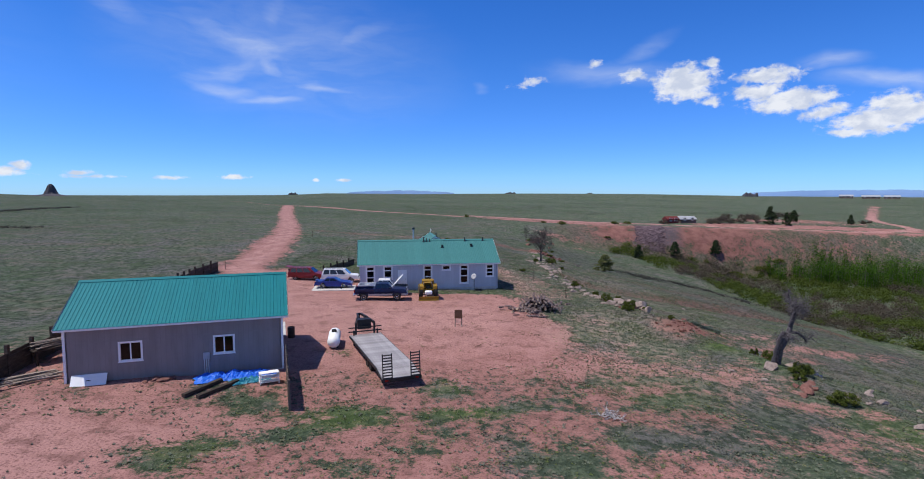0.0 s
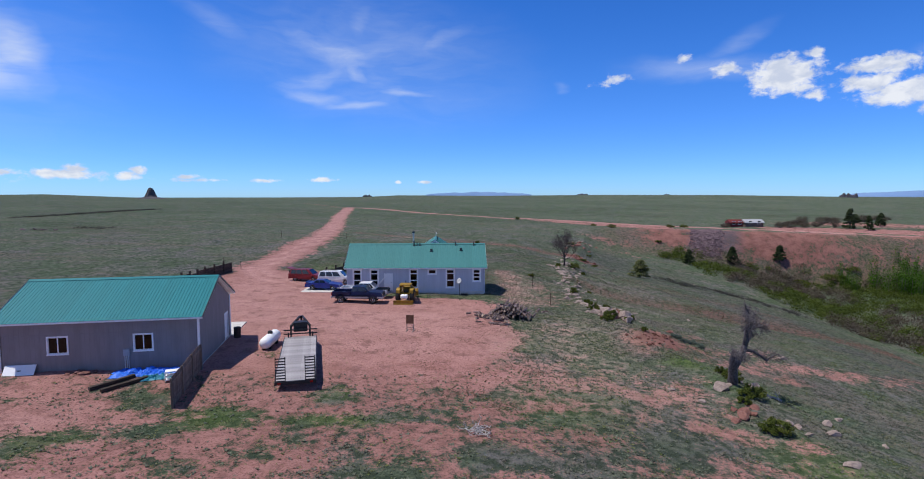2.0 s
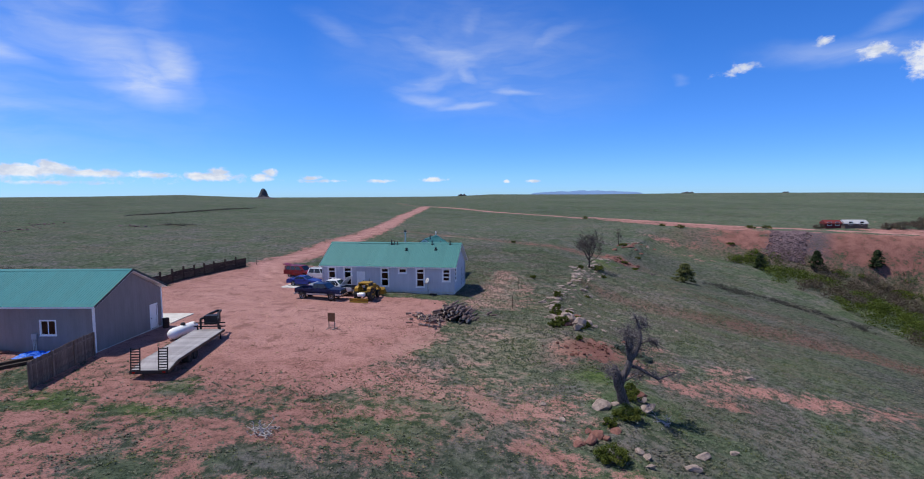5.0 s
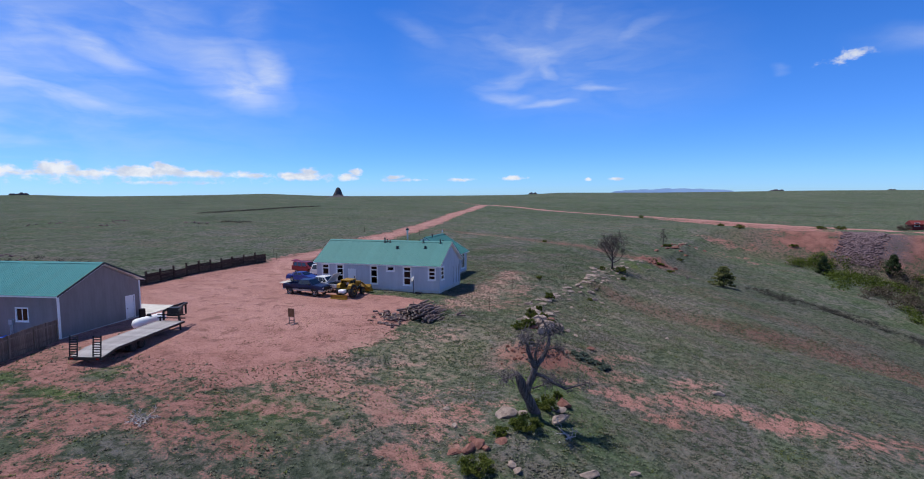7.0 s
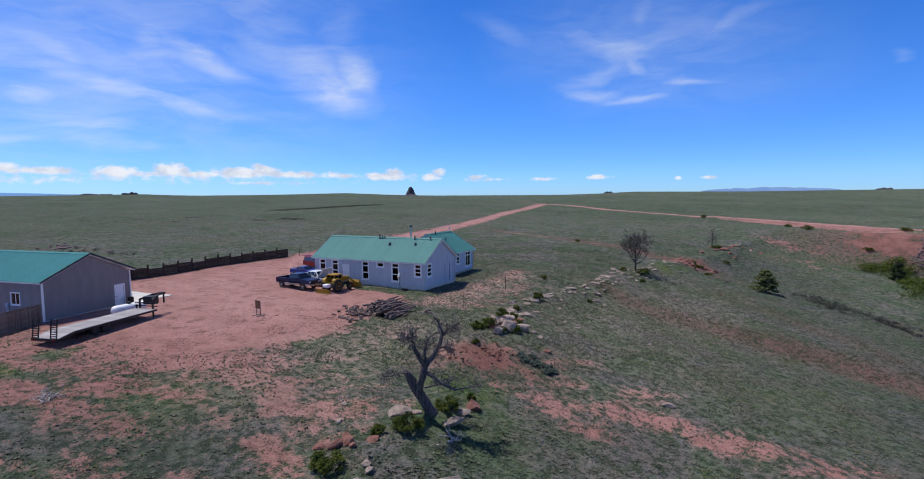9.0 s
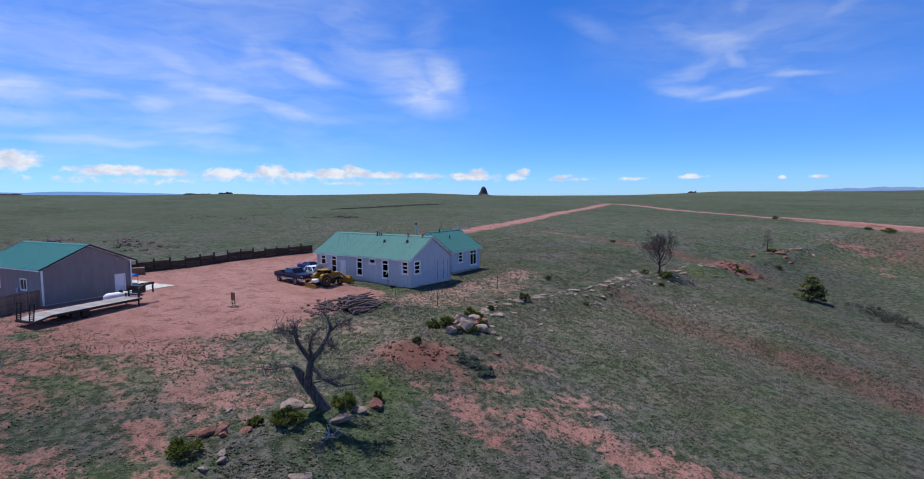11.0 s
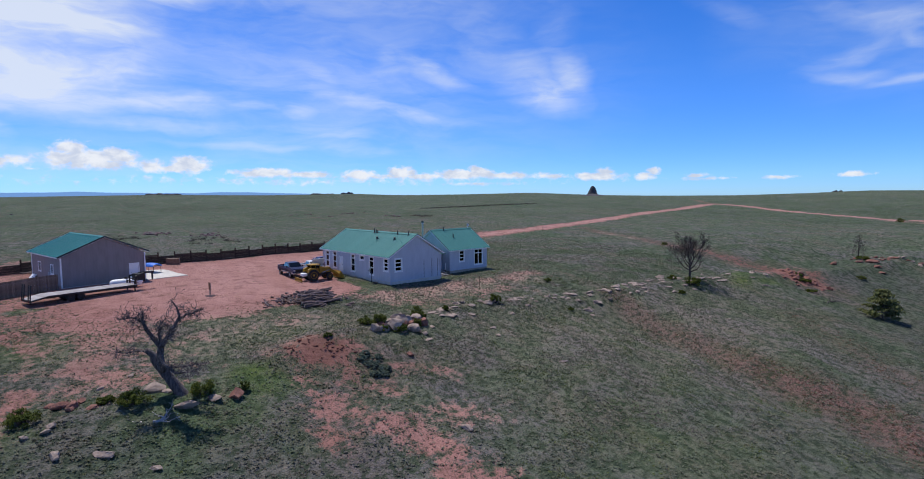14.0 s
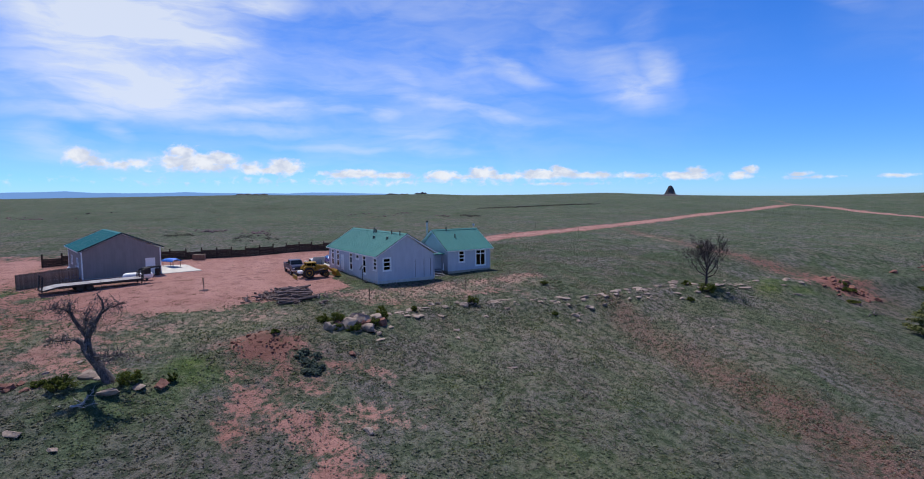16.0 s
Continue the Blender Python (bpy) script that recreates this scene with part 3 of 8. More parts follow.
def sage_falloff(x, y):
    """Dark grey sagebrush along lower slope and gully, plus lens falloff painted as darkening."""
    return np.maximum.reduce([np.clip(1.2 - polyline_distance(x, y, [(38, 136), (48, 131), (58, 126), (70, 118)]) / 6.0, 0, 1) * 0.85, blot(x, y, 60, 80, 20, 18, 20) * 0.85, blot(x, y, 52, 112, 20, 9, -10) * 0.55, blot(x, y, 38, 148, 14, 10) * 0.5, blot(x, y, 31.5, 39.5, 5, 4.5) * 0.4, blot(x, y, 17, 33, 11, 8) * 0.9, blot(x, y, 6, 30, 22, 9) * 0.62, blot(x, y, 36, 58, 12, 12) * 0.2, blot(x, y, 5, 27, 11, 5) * 0.65, blot(x, y, 46, 52, 9, 8) * 0.5, blot(x, y, 57, 84, 17, 46) * 0.95, blot(x, y, 30, 150, 12, 16) * 0.75, blot(x, y, 40, 128, 14, 10) * 0.7, blot(x, y, 35, 47, 6, 9) * 0.45])


def stony(x, y):
    q = y + 0.08 * (x - 71)
    return ease(56, 60, x - (q - 180) * 0.25) * (1 - ease(70, 75, x - (q - 180) * 0.25)) * ease(182, 185, q) * (1 - ease(194, 197, q))


def spaced(fine, step, mid, step2, reach):
    """Grid lines: close in the fine range, wider in the middle, then growing."""
    a = list(np.arange(fine[0], fine[1] + 1e-6, step))
    for sign in (-1, 1):
        edge, lim, s, add = (a[0] if sign < 0 else a[-1]), (mid[0] if sign < 0 else mid[1]), step2, []
        while abs(edge) < reach:
            if (edge - lim) * sign >= 0:
                s *= 1.07
            edge += sign * s
            add.append(edge)
        a = (add[::-1] + a) if sign < 0 else (a + add)
    return np.array(a)


gx, gy = spaced((-32, 46), 0.6, (-110, 175), 1.4, 4600), spaced((10, 100), 0.6, (-30, 300), 1.4, 4600)
GX, GY = np.meshgrid(gx, gy)
GZ = height(GX, GY)
nx, ny = len(gx), len(gy)
verts = np.stack([GX.ravel(), GY.ravel(), GZ.ravel()], 1)
idx = np.arange(nx * ny).reshape(ny, nx)
quads = np.stack([idx[:-1, :-1], idx[:-1, 1:], idx[1:, 1:], idx[1:, :-1]], -1).reshape(-1, 4)


def quick_mesh(name, v, f, mat, smooth=False):
    me = bpy.data.meshes.new(name)
    v, f = np.asarray(v, np.float32), np.asarray(f, np.int32)
    me.vertices.add(len(v))
    me.vertices.foreach_set("co", v.ravel())
    k = f.shape[1]
    me.loops.add(f.size)
    me.loops.foreach_set("vertex_index", f.ravel())
    me.polygons.add(len(f))
    me.polygons.foreach_set("loop_start", np.arange(0, f.size, k, dtype=np.int32))
    me.polygons.foreach_set("use_smooth", np.full(len(f), smooth))
    me.update()
    me.validate()
    for m in (mat if isinstance(mat, (list, tuple)) else (mat,)):
        me.materials.append(m)
    return me


def ground_build(n):
    at = n.put("ShaderNodeNewGeometry").outputs["Position"]
    bare, fresh, dry, stone, packed, pale, grey = [n.put("ShaderNodeAttribute", {"attribute_name": a}).outputs["Fac"] for a in ("bare", "fresh", "dry", "stone", "track", "pale", "sage_falloff")]
    wide, mid, fine, tiny = n.noise(at, 0.035, 4.0, 0.6), n.noise(at, 0.30, 5.0, 0.62, 0.3), n.noise(at, 1.5, 5.0, 0.68), n.noise(at, 8.0, 3.0, 0.6)
    meso, patch = n.noise(n.mapped(at, loc=(31, 7, 0)), 0.11, 5.0, 0.65, 0.4), n.noise(n.mapped(at, loc=(5, 63, 0)), 0.7, 5.0, 0.66, 0.2)
    vast = n.noise(n.mapped(at, loc=(400, 90, 0), rot=(0, 0, 0.6), scale=(0.35, 1.0, 1.0)), 0.014, 6.0, 0.62, 0.6)
    streak = n.noise(n.mapped(at, rot=(0, 0, 0.5), scale=(0.12, 0.9, 0.5)), 0.35, 5.0, 0.65)
    grass = n.mix(n.span(wide, 0.36, 0.64), (0.114, 0.162, 0.091), (0.166, 0.187, 0.132))
    grass = n.mix(n.span(vast, 0.49, 0.55, 0.0, 0.65), grass, (0.080, 0.119, 0.059))
    grass = n.mix(n.span(vast, 0.44, 0.36, 0.0, 0.5), grass, (0.160, 0.185, 0.112))
    away = n.put("ShaderNodeVectorMath", {"operation": "LENGTH"}, i0=n.put("ShaderNodeVectorMath", {"operation": "SUBTRACT"}, i0=at, i1=(5, 60, 0)).outputs[0]).outputs["Value"]
    open_plain = n.span(away, 70.0, 190.0)
    grass = n.mix(n.math("MULTIPLY", open_plain, n.span(wide, 0.30, 0.62, 0.35, 0.75)), grass, (0.088, 0.146, 0.072))
    swell = n.noise(n.mapped(at, loc=(70, 310, 0), rot=(0, 0, 0.35), scale=(0.5, 1.0, 1.0)), 0.028, 5.0, 0.65, 0.8)
    grass = n.mix(n.math("MULTIPLY", open_plain, n.span(swell, 0.50, 0.60, 0.0, 0.7)), grass, (0.172, 0.206, 0.128))
    grass = n.mix(n.math("MULTIPLY", open_plain, n.span(swell, 0.46, 0.38, 0.0, 0.7)), grass, (0.059, 0.093, 0.046))
    grass = n.mix(n.math("MULTIPLY", n.span(meso, 0.46, 0.60, 0.0, 0.75), n.span(open_plain, 0.0, 1.0, 1.0, 0.45)), grass, (0.223, 0.189, 0.207))
    grass = n.mix(n.math("MULTIPLY", n.span(mid, 0.44, 0.64, 0.0, 0.75), n.span(open_plain, 0.0, 1.0, 1.0, 0.6)), grass, (0.245, 0.219, 0.192))
    grass = n.mix(n.span(patch, 0.50, 0.62, 0.0, 0.75), grass, (0.071, 0.107, 0.057))
    grass = n.mix(n.span(streak, 0.50, 0.70, 0.0, 0.6), grass, (0.228, 0.166, 0.135))
    grass = n.mix(n.span(fine, 0.39, 0.55, 0.9, 0.0), grass, (0.046, 0.068, 0.041))
    grass = n.mix(n.span(fine, 0.56, 0.70, 0.0, 0.55), grass, (0.250, 0.246, 0.200))
    grass = n.mix(n.span(tiny, 0.38, 0.54, 0.36, 0.0), grass, (0.041, 0.055, 0.032))
    # grey: sagebrush, and falloff darkening painted over the outer ground
    grass = n.mix(n.math("MULTIPLY", grey, n.span(mid, 0.36, 0.60, 0.55, 1.0)), grass, n.mix(n.span(fine, 0.40, 0.60), (0.046, 0.056, 0.043), (0.114, 0.119, 0.104)))
    grass = n.mix(1.0, grass, (1.02, 1.02, 1.02), "MULTIPLY")
    grass = n.mix(n.math("MULTIPLY", fresh, n.span(mid, 0.3, 0.6, 0.5, 1.0)), grass, n.mix(n.span(fine, 0.4, 0.6), (0.068, 0.119, 0.023), (0.148, 0.199, 0.041)))
    grass = n.mix(n.math("MULTIPLY", n.math("MULTIPLY", dry, n.span(fine, 0.36, 0.58, 0.1, 1.0)), n.span(mid, 0.34, 0.56, 0.6, 1.0)), grass, n.mix(n.span(tiny, 0.35, 0.6), (0.135, 0.072, 0.064), (0.265, 0.155, 0.136)))
    earth = n.mix(n.span(mid, 0.35, 0.65), (0.290, 0.133, 0.112), (0.415, 0.211, 0.186))
    earth = n.mix(n.math("MULTIPLY", packed, n.span(streak, 0.3, 0.6, 0.5, 1.0)), earth, (0.579, 0.333, 0.297))
    earth = n.mix(n.span(fine, 0.42, 0.68, 0.0, 0.5), earth, (0.515, 0.281, 0.247))
    earth = n.mix(n.span(patch, 0.51, 0.66, 0.0, 0.7), earth, (0.229, 0.117, 0.102))
    earth = n.mix(n.math("MULTIPLY", dry, n.span(fine, 0.36, 0.62, 0.8, 1.0)), earth, n.mix(n.span(mid, 0.4, 0.6), (0.167, 0.070, 0.057), (0.251, 0.117, 0.096)))
    # same mask darkens the bare earth away from the packed yard
    earth = n.mix(n.math("MULTIPLY", grey, n.span(fine, 0.36, 0.60, 0.9, 0.55)), earth, (0.155, 0.082, 0.066))
    earth = n.mix(n.span(tiny, 0.34, 0.52, 0.7, 0.0), earth, (0.154, 0.070, 0.061))
    mass = n.math("ADD", n.math("MULTIPLY", n.math("SUBTRACT", mid, 0.5), 3.0), n.math("MULTIPLY", n.math("SUBTRACT", fine, 0.5), 2.6))
    mass = n.math("ADD", mass, n.math("MULTIPLY", n.math("SUBTRACT", tiny, 0.5), 1.5))
    cover = n.span(n.math("ADD", n.math("MULTIPLY", n.math("SUBTRACT", bare, 0.5), 2.1), mass), -0.20, 0.28, 0.0, 1.0, "LINEAR")
    col = n.mix(cover, grass, earth)
    col = n.mix(n.math("MULTIPLY", pale, n.span(fine, 0.34, 0.58)), col, (0.385, 0.310, 0.240))
    col = n.mix(n.math("MULTIPLY", stone, n.span(fine, 0.35, 0.5)), col, n.mix(n.span(tiny, 0.35, 0.65), (0.07, 0.055, 0.062), (0.17, 0.135, 0.15)))
    rough = n.math("ADD", n.math("MULTIPLY", fine, 0.6), n.math("MULTIPLY", tiny, 0.5))
    b = n.put("ShaderNodeBump", {}, Strength=n.span(cover, 0.0, 1.0, 1.0, 0.45, "LINEAR"), Distance=0.42, Height=rough)
    return n.put("ShaderNodeBsdfPrincipled", {}, Base_Color=col, Roughness=0.95, Diffuse_Roughness=0.4, Normal=b, Specular_IOR_Level=0.10)


ground_mat = material("sagebrush_and_red_earth", ground_build)
ground_mesh = quick_mesh("ground", verts, quads, ground_mat, True)
for attr, field in (("bare", soil), ("fresh", verdure), ("dry", rust), ("stone", stony), ("track", track), ("pale", chalk), ("sage_falloff", sage_falloff)):
    layer = ground_mesh.attributes.new(attr, "FLOAT", "POINT")
    layer.data.foreach_set("value", field(GX.ravel(), GY.ravel()).astype(np.float32))
ground = tagged(new("ground", ground_mesh), "rolling sagebrush plain with a bare red earth yard", "ground", kind="structure")

# ---- buildings ----
def wall_cells(bm, length, high, thick, holes, apex=None, x_from=0.0, z_from=0.0, y_from=0.0):
    """One shell: a wall along x, outer face at y_from, with rectangular openings (x0, z0, x1, z1) and, if given, a gable of that height."""
    xs = sorted({x_from, length, *[h[0] for h in holes], *[h[2] for h in holes]})
    zs = sorted({z_from, high, *[h[1] for h in holes], *[h[3] for h in holes]})
    full = lambda i, k: 0 <= i < len(xs) - 1 and 0 <= k < len(zs) - 1 and not any(h[0] <= xs[i] and xs[i + 1] <= h[2] and h[1] <= zs[k] and zs[k + 1] <= h[3] for h in holes)
    made = {}

    def v(i, k, s):
        if (i, k, s) not in made:
            made[i, k, s] = bm.verts.new((xs[i], y_from + s * thick, zs[k]))
        return made[i, k, s]
    for i in range(len(xs) - 1):
        for k in range(len(zs) - 1):
            if not full(i, k):
                continue
            bm.faces.new((v(i, k, 0), v(i + 1, k, 0), v(i + 1, k + 1, 0), v(i, k + 1, 0)))
            bm.faces.new((v(i, k + 1, 1), v(i + 1, k + 1, 1), v(i + 1, k, 1), v(i, k, 1)))
            if not full(i - 1, k):
                bm.faces.new((v(i, k, 1), v(i, k, 0), v(i, k + 1, 0), v(i, k + 1, 1)))
            if not full(i + 1, k):
                bm.faces.new((v(i + 1, k, 0), v(i + 1, k, 1), v(i + 1, k + 1, 1), v(i + 1, k + 1, 0)))
            if not full(i, k - 1):
                bm.faces.new((v(i, k, 1), v(i + 1, k, 1), v(i + 1, k, 0), v(i, k, 0)))
            if not full(i, k + 1) and not (apex and k == len(zs) - 2):
                bm.faces.new((v(i, k + 1, 0), v(i + 1, k + 1, 0), v(i + 1, k + 1, 1), v(i, k + 1, 1)))
    if apex:
        n, t = len(xs), len(zs) - 1
        p, q = bm.verts.new((length / 2, y_from, apex)), bm.verts.new((length / 2, y_from + thick, apex))
        bm.faces.new([v(i, t, 0) for i in range(n)] + [p])
        bm.faces.new([v(i, t, 1) for i in reversed(range(n))] + [q])
        bm.faces.new((v(n - 1, t, 0), v(n - 1, t, 1), q, p))
        bm.faces.new((p, q, v(0, t, 1), v(0, t, 0)))


def window(parent, x0, z0, x1, z1, m, bars_z=(), bars_x=(), trim=0.14, bar=0.065):
    """A trimmed window in a wall along x (outer face y = 0): casing, sill, sash, panes."""
    t, s = trim, bar
    bm = bmesh.new()
    wall_cells(bm, x1 + t, z1 + t, 0.13, [(x0, z0, x1, z1)], None, x0 - t, z0 - t, -0.03)
    win = part("window", bm, white_trim, parent, "white-cased window with dark panes", m=m)
    bm = bmesh.new()
    box(bm, x0 - t - 0.03, -0.07, z0 - t - 0.03, x1 + t + 0.03, -0.032, z0 - t + 0.03)
    part("sill", bm, white_trim, win)
    zs, xs = [z0, *sorted(bars_z), z1], [x0, *sorted(bars_x), x1]
    lights = [(xa + s, za + s, xb - s, zb - s) for za, zb in zip(zs, zs[1:]) for xa, xb in zip(xs, xs[1:])]
    bm = bmesh.new()
    wall_cells(bm, x1 - 0.002, z1 - 0.002, 0.05, lights, None, x0 + 0.002, z0 + 0.002, 0.02)
    part("sash", bm, white_trim, win)
    for xa, za, xb, zb in lights:
        bm = bmesh.new()
        box(bm, xa - 0.01, 0.040, za - 0.01, xb + 0.01, 0.048, zb + 0.01)
        part("pane", bm, glass, win)
    return win


def roof_panel_mesh(name, width, run, mat):
    """A ribbed metal sheet: x across, y up the slope."""
    prof, ribs = [], 4
    for k in range(ribs):
        c = width * k / ribs
        prof += [(c, 0.0), (c + width / ribs - 0.075, 0.0), (c + width / ribs - 0.055, 0.022), (c + width / ribs - 0.02, 0.022)]
    prof.append((width, 0.0))
    v = [(x, yy, z + lo) for lo in (0.0, -0.012) for yy in (0.0, run) for x, z in prof]
    n = len(prof)
    f = []
    for i in range(n - 1):
        f.append((i, i + 1, n + i + 1, n + i))
        f.append((2 * n + i + 1, 2 * n + i, 3 * n + i, 3 * n + i + 1))
        f.append((i + 1, i, 2 * n + i, 2 * n + i + 1))
    return quick_mesh(name, v, f, mat)


def gable_roof(parent, x0, x1, y0, y1, z_eave, z_ridge, panel_mat, trim_mat, thick=0.14):
    """Two slopes of ribbed panels over a deck, ridge along x, with barge and eave boards."""
    ym, half = (y0 + y1) / 2, (y1 - y0) / 2
    run, tilt = math.hypot(half, z_ridge - z_eave), math.atan2(z_ridge - z_eave, half)
    bm = bmesh.new()
    out = [(y0, z_eave - 0.03), (ym, z_ridge - 0.03), (y1, z_eave - 0.03), (y1, z_eave - thick), (ym, z_ridge - thick), (y0, z_eave - thick)]
    a = [bm.verts.new((x0 + 0.02, y, z)) for y, z in out]
    b = [bm.verts.new((x1 - 0.02, y, z)) for y, z in out]
    for i in range(6):
        bm.faces.new((a[i], b[i], b[(i + 1) % 6], a[(i + 1) % 6]))
    for q in ((0, 1, 4, 5), (1, 2, 3, 4)):
        bm.faces.new([a[i] for i in q][::-1])
        bm.faces.new([b[i] for i in q])
    bmesh.ops.recalc_face_normals(bm, faces=bm.faces)
    roof = part("roof", bm, trim_mat, parent, "pitched roof of ribbed green metal sheets")
    count = round((x1 - x0) / 0.914)
    width = (x1 - x0) / count
    sheet = roof_panel_mesh("roof_panel", width, run + 0.03, panel_mat)
    for side in (0, 1):
        for k in range(count):
            if side == 0:
                m = Matrix.Translation((x0 + k * width, y0 - 0.02, z_eave)) @ Matrix.Rotation(tilt, 4, "X")
            else:
                m = Matrix.Translation((x0 + (k + 1) * width, y1 + 0.02, z_eave)) @ Matrix.Rotation(math.pi, 4, "Z") @ Matrix.Rotation(tilt, 4, "X")
            part("roof_panel", sheet, None, roof, m=m)
    bm = bmesh.new()
    for s in (-1, 1):
        beam(bm, (x0, ym + s * 0.13, z_ridge - 0.02 + 0.012), (x1, ym + s * 0.13, z_ridge - 0.02 + 0.012), 0.3, 0.02, up=(0, s * math.sin(tilt), math.cos(tilt)))
    part("ridge_cap", bm, panel_mat, roof)
    for x in (x0 - 0.015, x1 + 0.015):
        for y in (y0 - 0.02, y1 + 0.02):
            bm = bmesh.new()
            beam(bm, (x, y, z_eave - 0.05), (x, ym, z_ridge - 0.05), 0.028, 0.17)
            part("barge_board", bm, trim_mat, roof)
    return roof


def gable_walls(parent, mat, x0, x1, y0, y1, high, z_top, holes=(), thick=0.15, name="wall"):
    """Four walls, y0 side first, then x1, y1 and x0; holes as {side: [...]}; the gables stand on the x sides."""
    holes = dict(holes)
    ends = []
    sides = [("front", (x0, y0), 0, x1 - x0), ("right", (x1, y0), 90, y1 - y0), ("back", (x1, y1), 180, x1 - x0), ("left", (x0, y1), 270, y1 - y0)]
    for key, (px, py), turn, length in sides:
        bm = bmesh.new()
        wall_cells(bm, length, high, thick, holes.get(key, []), z_top if key in ("right", "left") else None)
        m = Matrix.Translation((px, py, 0)) @ Matrix.Rotation(radians(turn), 4, "Z")
        part(name, bm, mat, parent, m=m)
        ends.append(m)
    return dict(zip(("front", "right", "back", "left"), ends))


def house_place():
    L, W, EAVE, RIDGE = 17.6, 8.11, 3.36, 6.06
    base = thing("house", pose(4.37, 71.2, 0.18, 0, 0, 9.86), "single-storey pale blue-grey house with green metal roof", "house")
    wins = []
    for frac, z0, z1, tr, wd in ((0.072, 0.85, 3.05, 1, 0.92), (0.196, 0.85, 3.05, 1, 0.92), (0.483, 0.80, 3.05, 1, 0.92), (0.619, 2.55, 3.05, 0, 0.95), (0.751, 0.80, 3.05, 1, 0.95), (0.944, 1.60, 3.05, 1, 0.85)):
        c = frac * L
        wins.append((c - wd / 2, z0, c + wd / 2, z1, tr))
    door = (0.272 * L, 0.42, 0.272 * L + 0.95, 2.52)
    holes = {"front": [w_[:4] for w_ in wins] + [door], "right": [(0.75, 1.55, 1.70, 3.05)]}
    ms = gable_walls(base, house_siding, -L, 0, 0, W, EAVE - 0.12, RIDGE - 0.16, holes)
    for x0, z0, x1, z1, tr in wins:
        window(base, x0, z0, x1, z1, ms["front"], bars_z=((z1 - 0.48, (z0 + z1 - 0.48) / 2) if tr else ()))
    window(base, 0.75, 1.55, 1.70, 3.05, ms["right"], bars_z=(2.58, 2.05))
    # the door, its casing and knob
    bm = bmesh.new()
    box(bm, door[0], 0.03, door[1], door[2], 0.08, door[3])
    for z in (door[1] + 0.2, door[1] + 1.15):
        box(bm, door[0] + 0.15, 0.018, z, door[2] - 0.15, 0.03, z + 0.75)
    d = part("door", bm, white_trim, base, "white panelled entrance door", m=ms["front"])
    bm = bmesh.new()
    bmesh.ops.create_uvsphere(bm, u_segments=10, v_segments=6, radius=0.04, matrix=Matrix.Translation((door[2] - 0.1, -0.01, door[1] + 1.0)))
    part("door_knob", bm, black_steel, d)
    bm = bmesh.new()
    box(bm, door[0] - 0.09, -0.03, door[1] - 0.05, door[0], 0.05, door[3] + 0.09)
    box(bm, door[2], -0.03, door[1] - 0.05, door[2] + 0.09, 0.05, door[3] + 0.09)
    box(bm, door[0], -0.03, door[3], door[2], 0.05, door[3] + 0.09)
    part("door_casing", bm, white_trim, base, m=ms["front"])
    # corner boards, skirting, seams on the end wall
    for x, y in ((-L, 0), (0, 0), (0, W), (-L, W)):
        bm = bmesh.new()
        box(bm, x - 0.07, y - 0.07, 0.0, x + 0.07, y + 0.07, EAVE - 0.13)
        part("corner_board", bm, house_siding, base)
    bm = bmesh.new()
    box(bm, -L - 0.012, -0.012, -0.45, 0.012, W + 0.012, 0.22)
    part("skirting", bm, concrete, base)
    for y in (5.3, 6.6, 7.6):
        bm = bmesh.new()
        box(bm, 0.005, y - 0.018, 0.3, 0.03, y + 0.018, 2.7)
        part("wall_batten", bm, dark_trim, base)
    bm = bmesh.new()
    box(bm, -L + 0.2, 0.2, 0.23, -0.2, W - 0.2, 0.28)
    part("floor_deck", bm, room_dark, base)
    gable_roof(base, -L - 0.35, 0.35, -0.42, W + 0.42, EAVE, RIDGE, roof_green, white_trim)
    for x in (-L - 0.372, 0.372):
        for y in (-0.44, W + 0.44):
            bm = bmesh.new()
            beam(bm, (x, y, EAVE + 0.03), (x, W / 2, RIDGE + 0.03), 0.03, 0.06)
            part("rake_trim", bm, dark_trim, base)
    # vents and stack pipes along the ridge
    slope = (RIDGE - EAVE) / (W / 2 + 0.42)
    for x, y, h, r in ((-9.25, 3.7, 0.55, 0.09), (-8.85, 3.75, 0.35, 0.06), (-8.45, 3.7, 0.30, 0.06), (-3.65, 3.75, 0.42, 0.07), (-1.2, 3.75, 0.42, 0.07), (-6.9, 2.6, 0.22, 0.12), (-2.95, 2.75, 0.22, 0.12)):
        z = EAVE + (y + 0.42) * slope
        bm = bmesh.new()
        lathe(bm, [(r * 1.9, -0.05), (r * 1.8, 0.05), (r, 0.09), (r, h), (r * 1.5, h), (r * 1.5, h + 0.06), (r * 0.6, h + 0.12)], 12)
        part("vent_pipe", bm, dark_trim, base, m=Matrix.Translation((x, y, z)))
    # the wing behind, its ridge across
    X, Y, LW, HW, EV, RG = -2.62, 11.98, 7.3, 3.99, 3.16, 5.92
    turn = Matrix.Translation((X, Y, 0)) @ Matrix.Rotation(radians(90), 4, "Z")
    wing = part("wing", bmesh.new(), house_siding, base, "rear wing with a gable and tall windows")
    wing.matrix_basis = turn
    # in the wing's own axes x runs along the ridge, -y is the east side
    holes = {"front": [(1.9, 1.45, 2.75, 2.95), (4.85, 0.75, 6.45, 2.95)]}
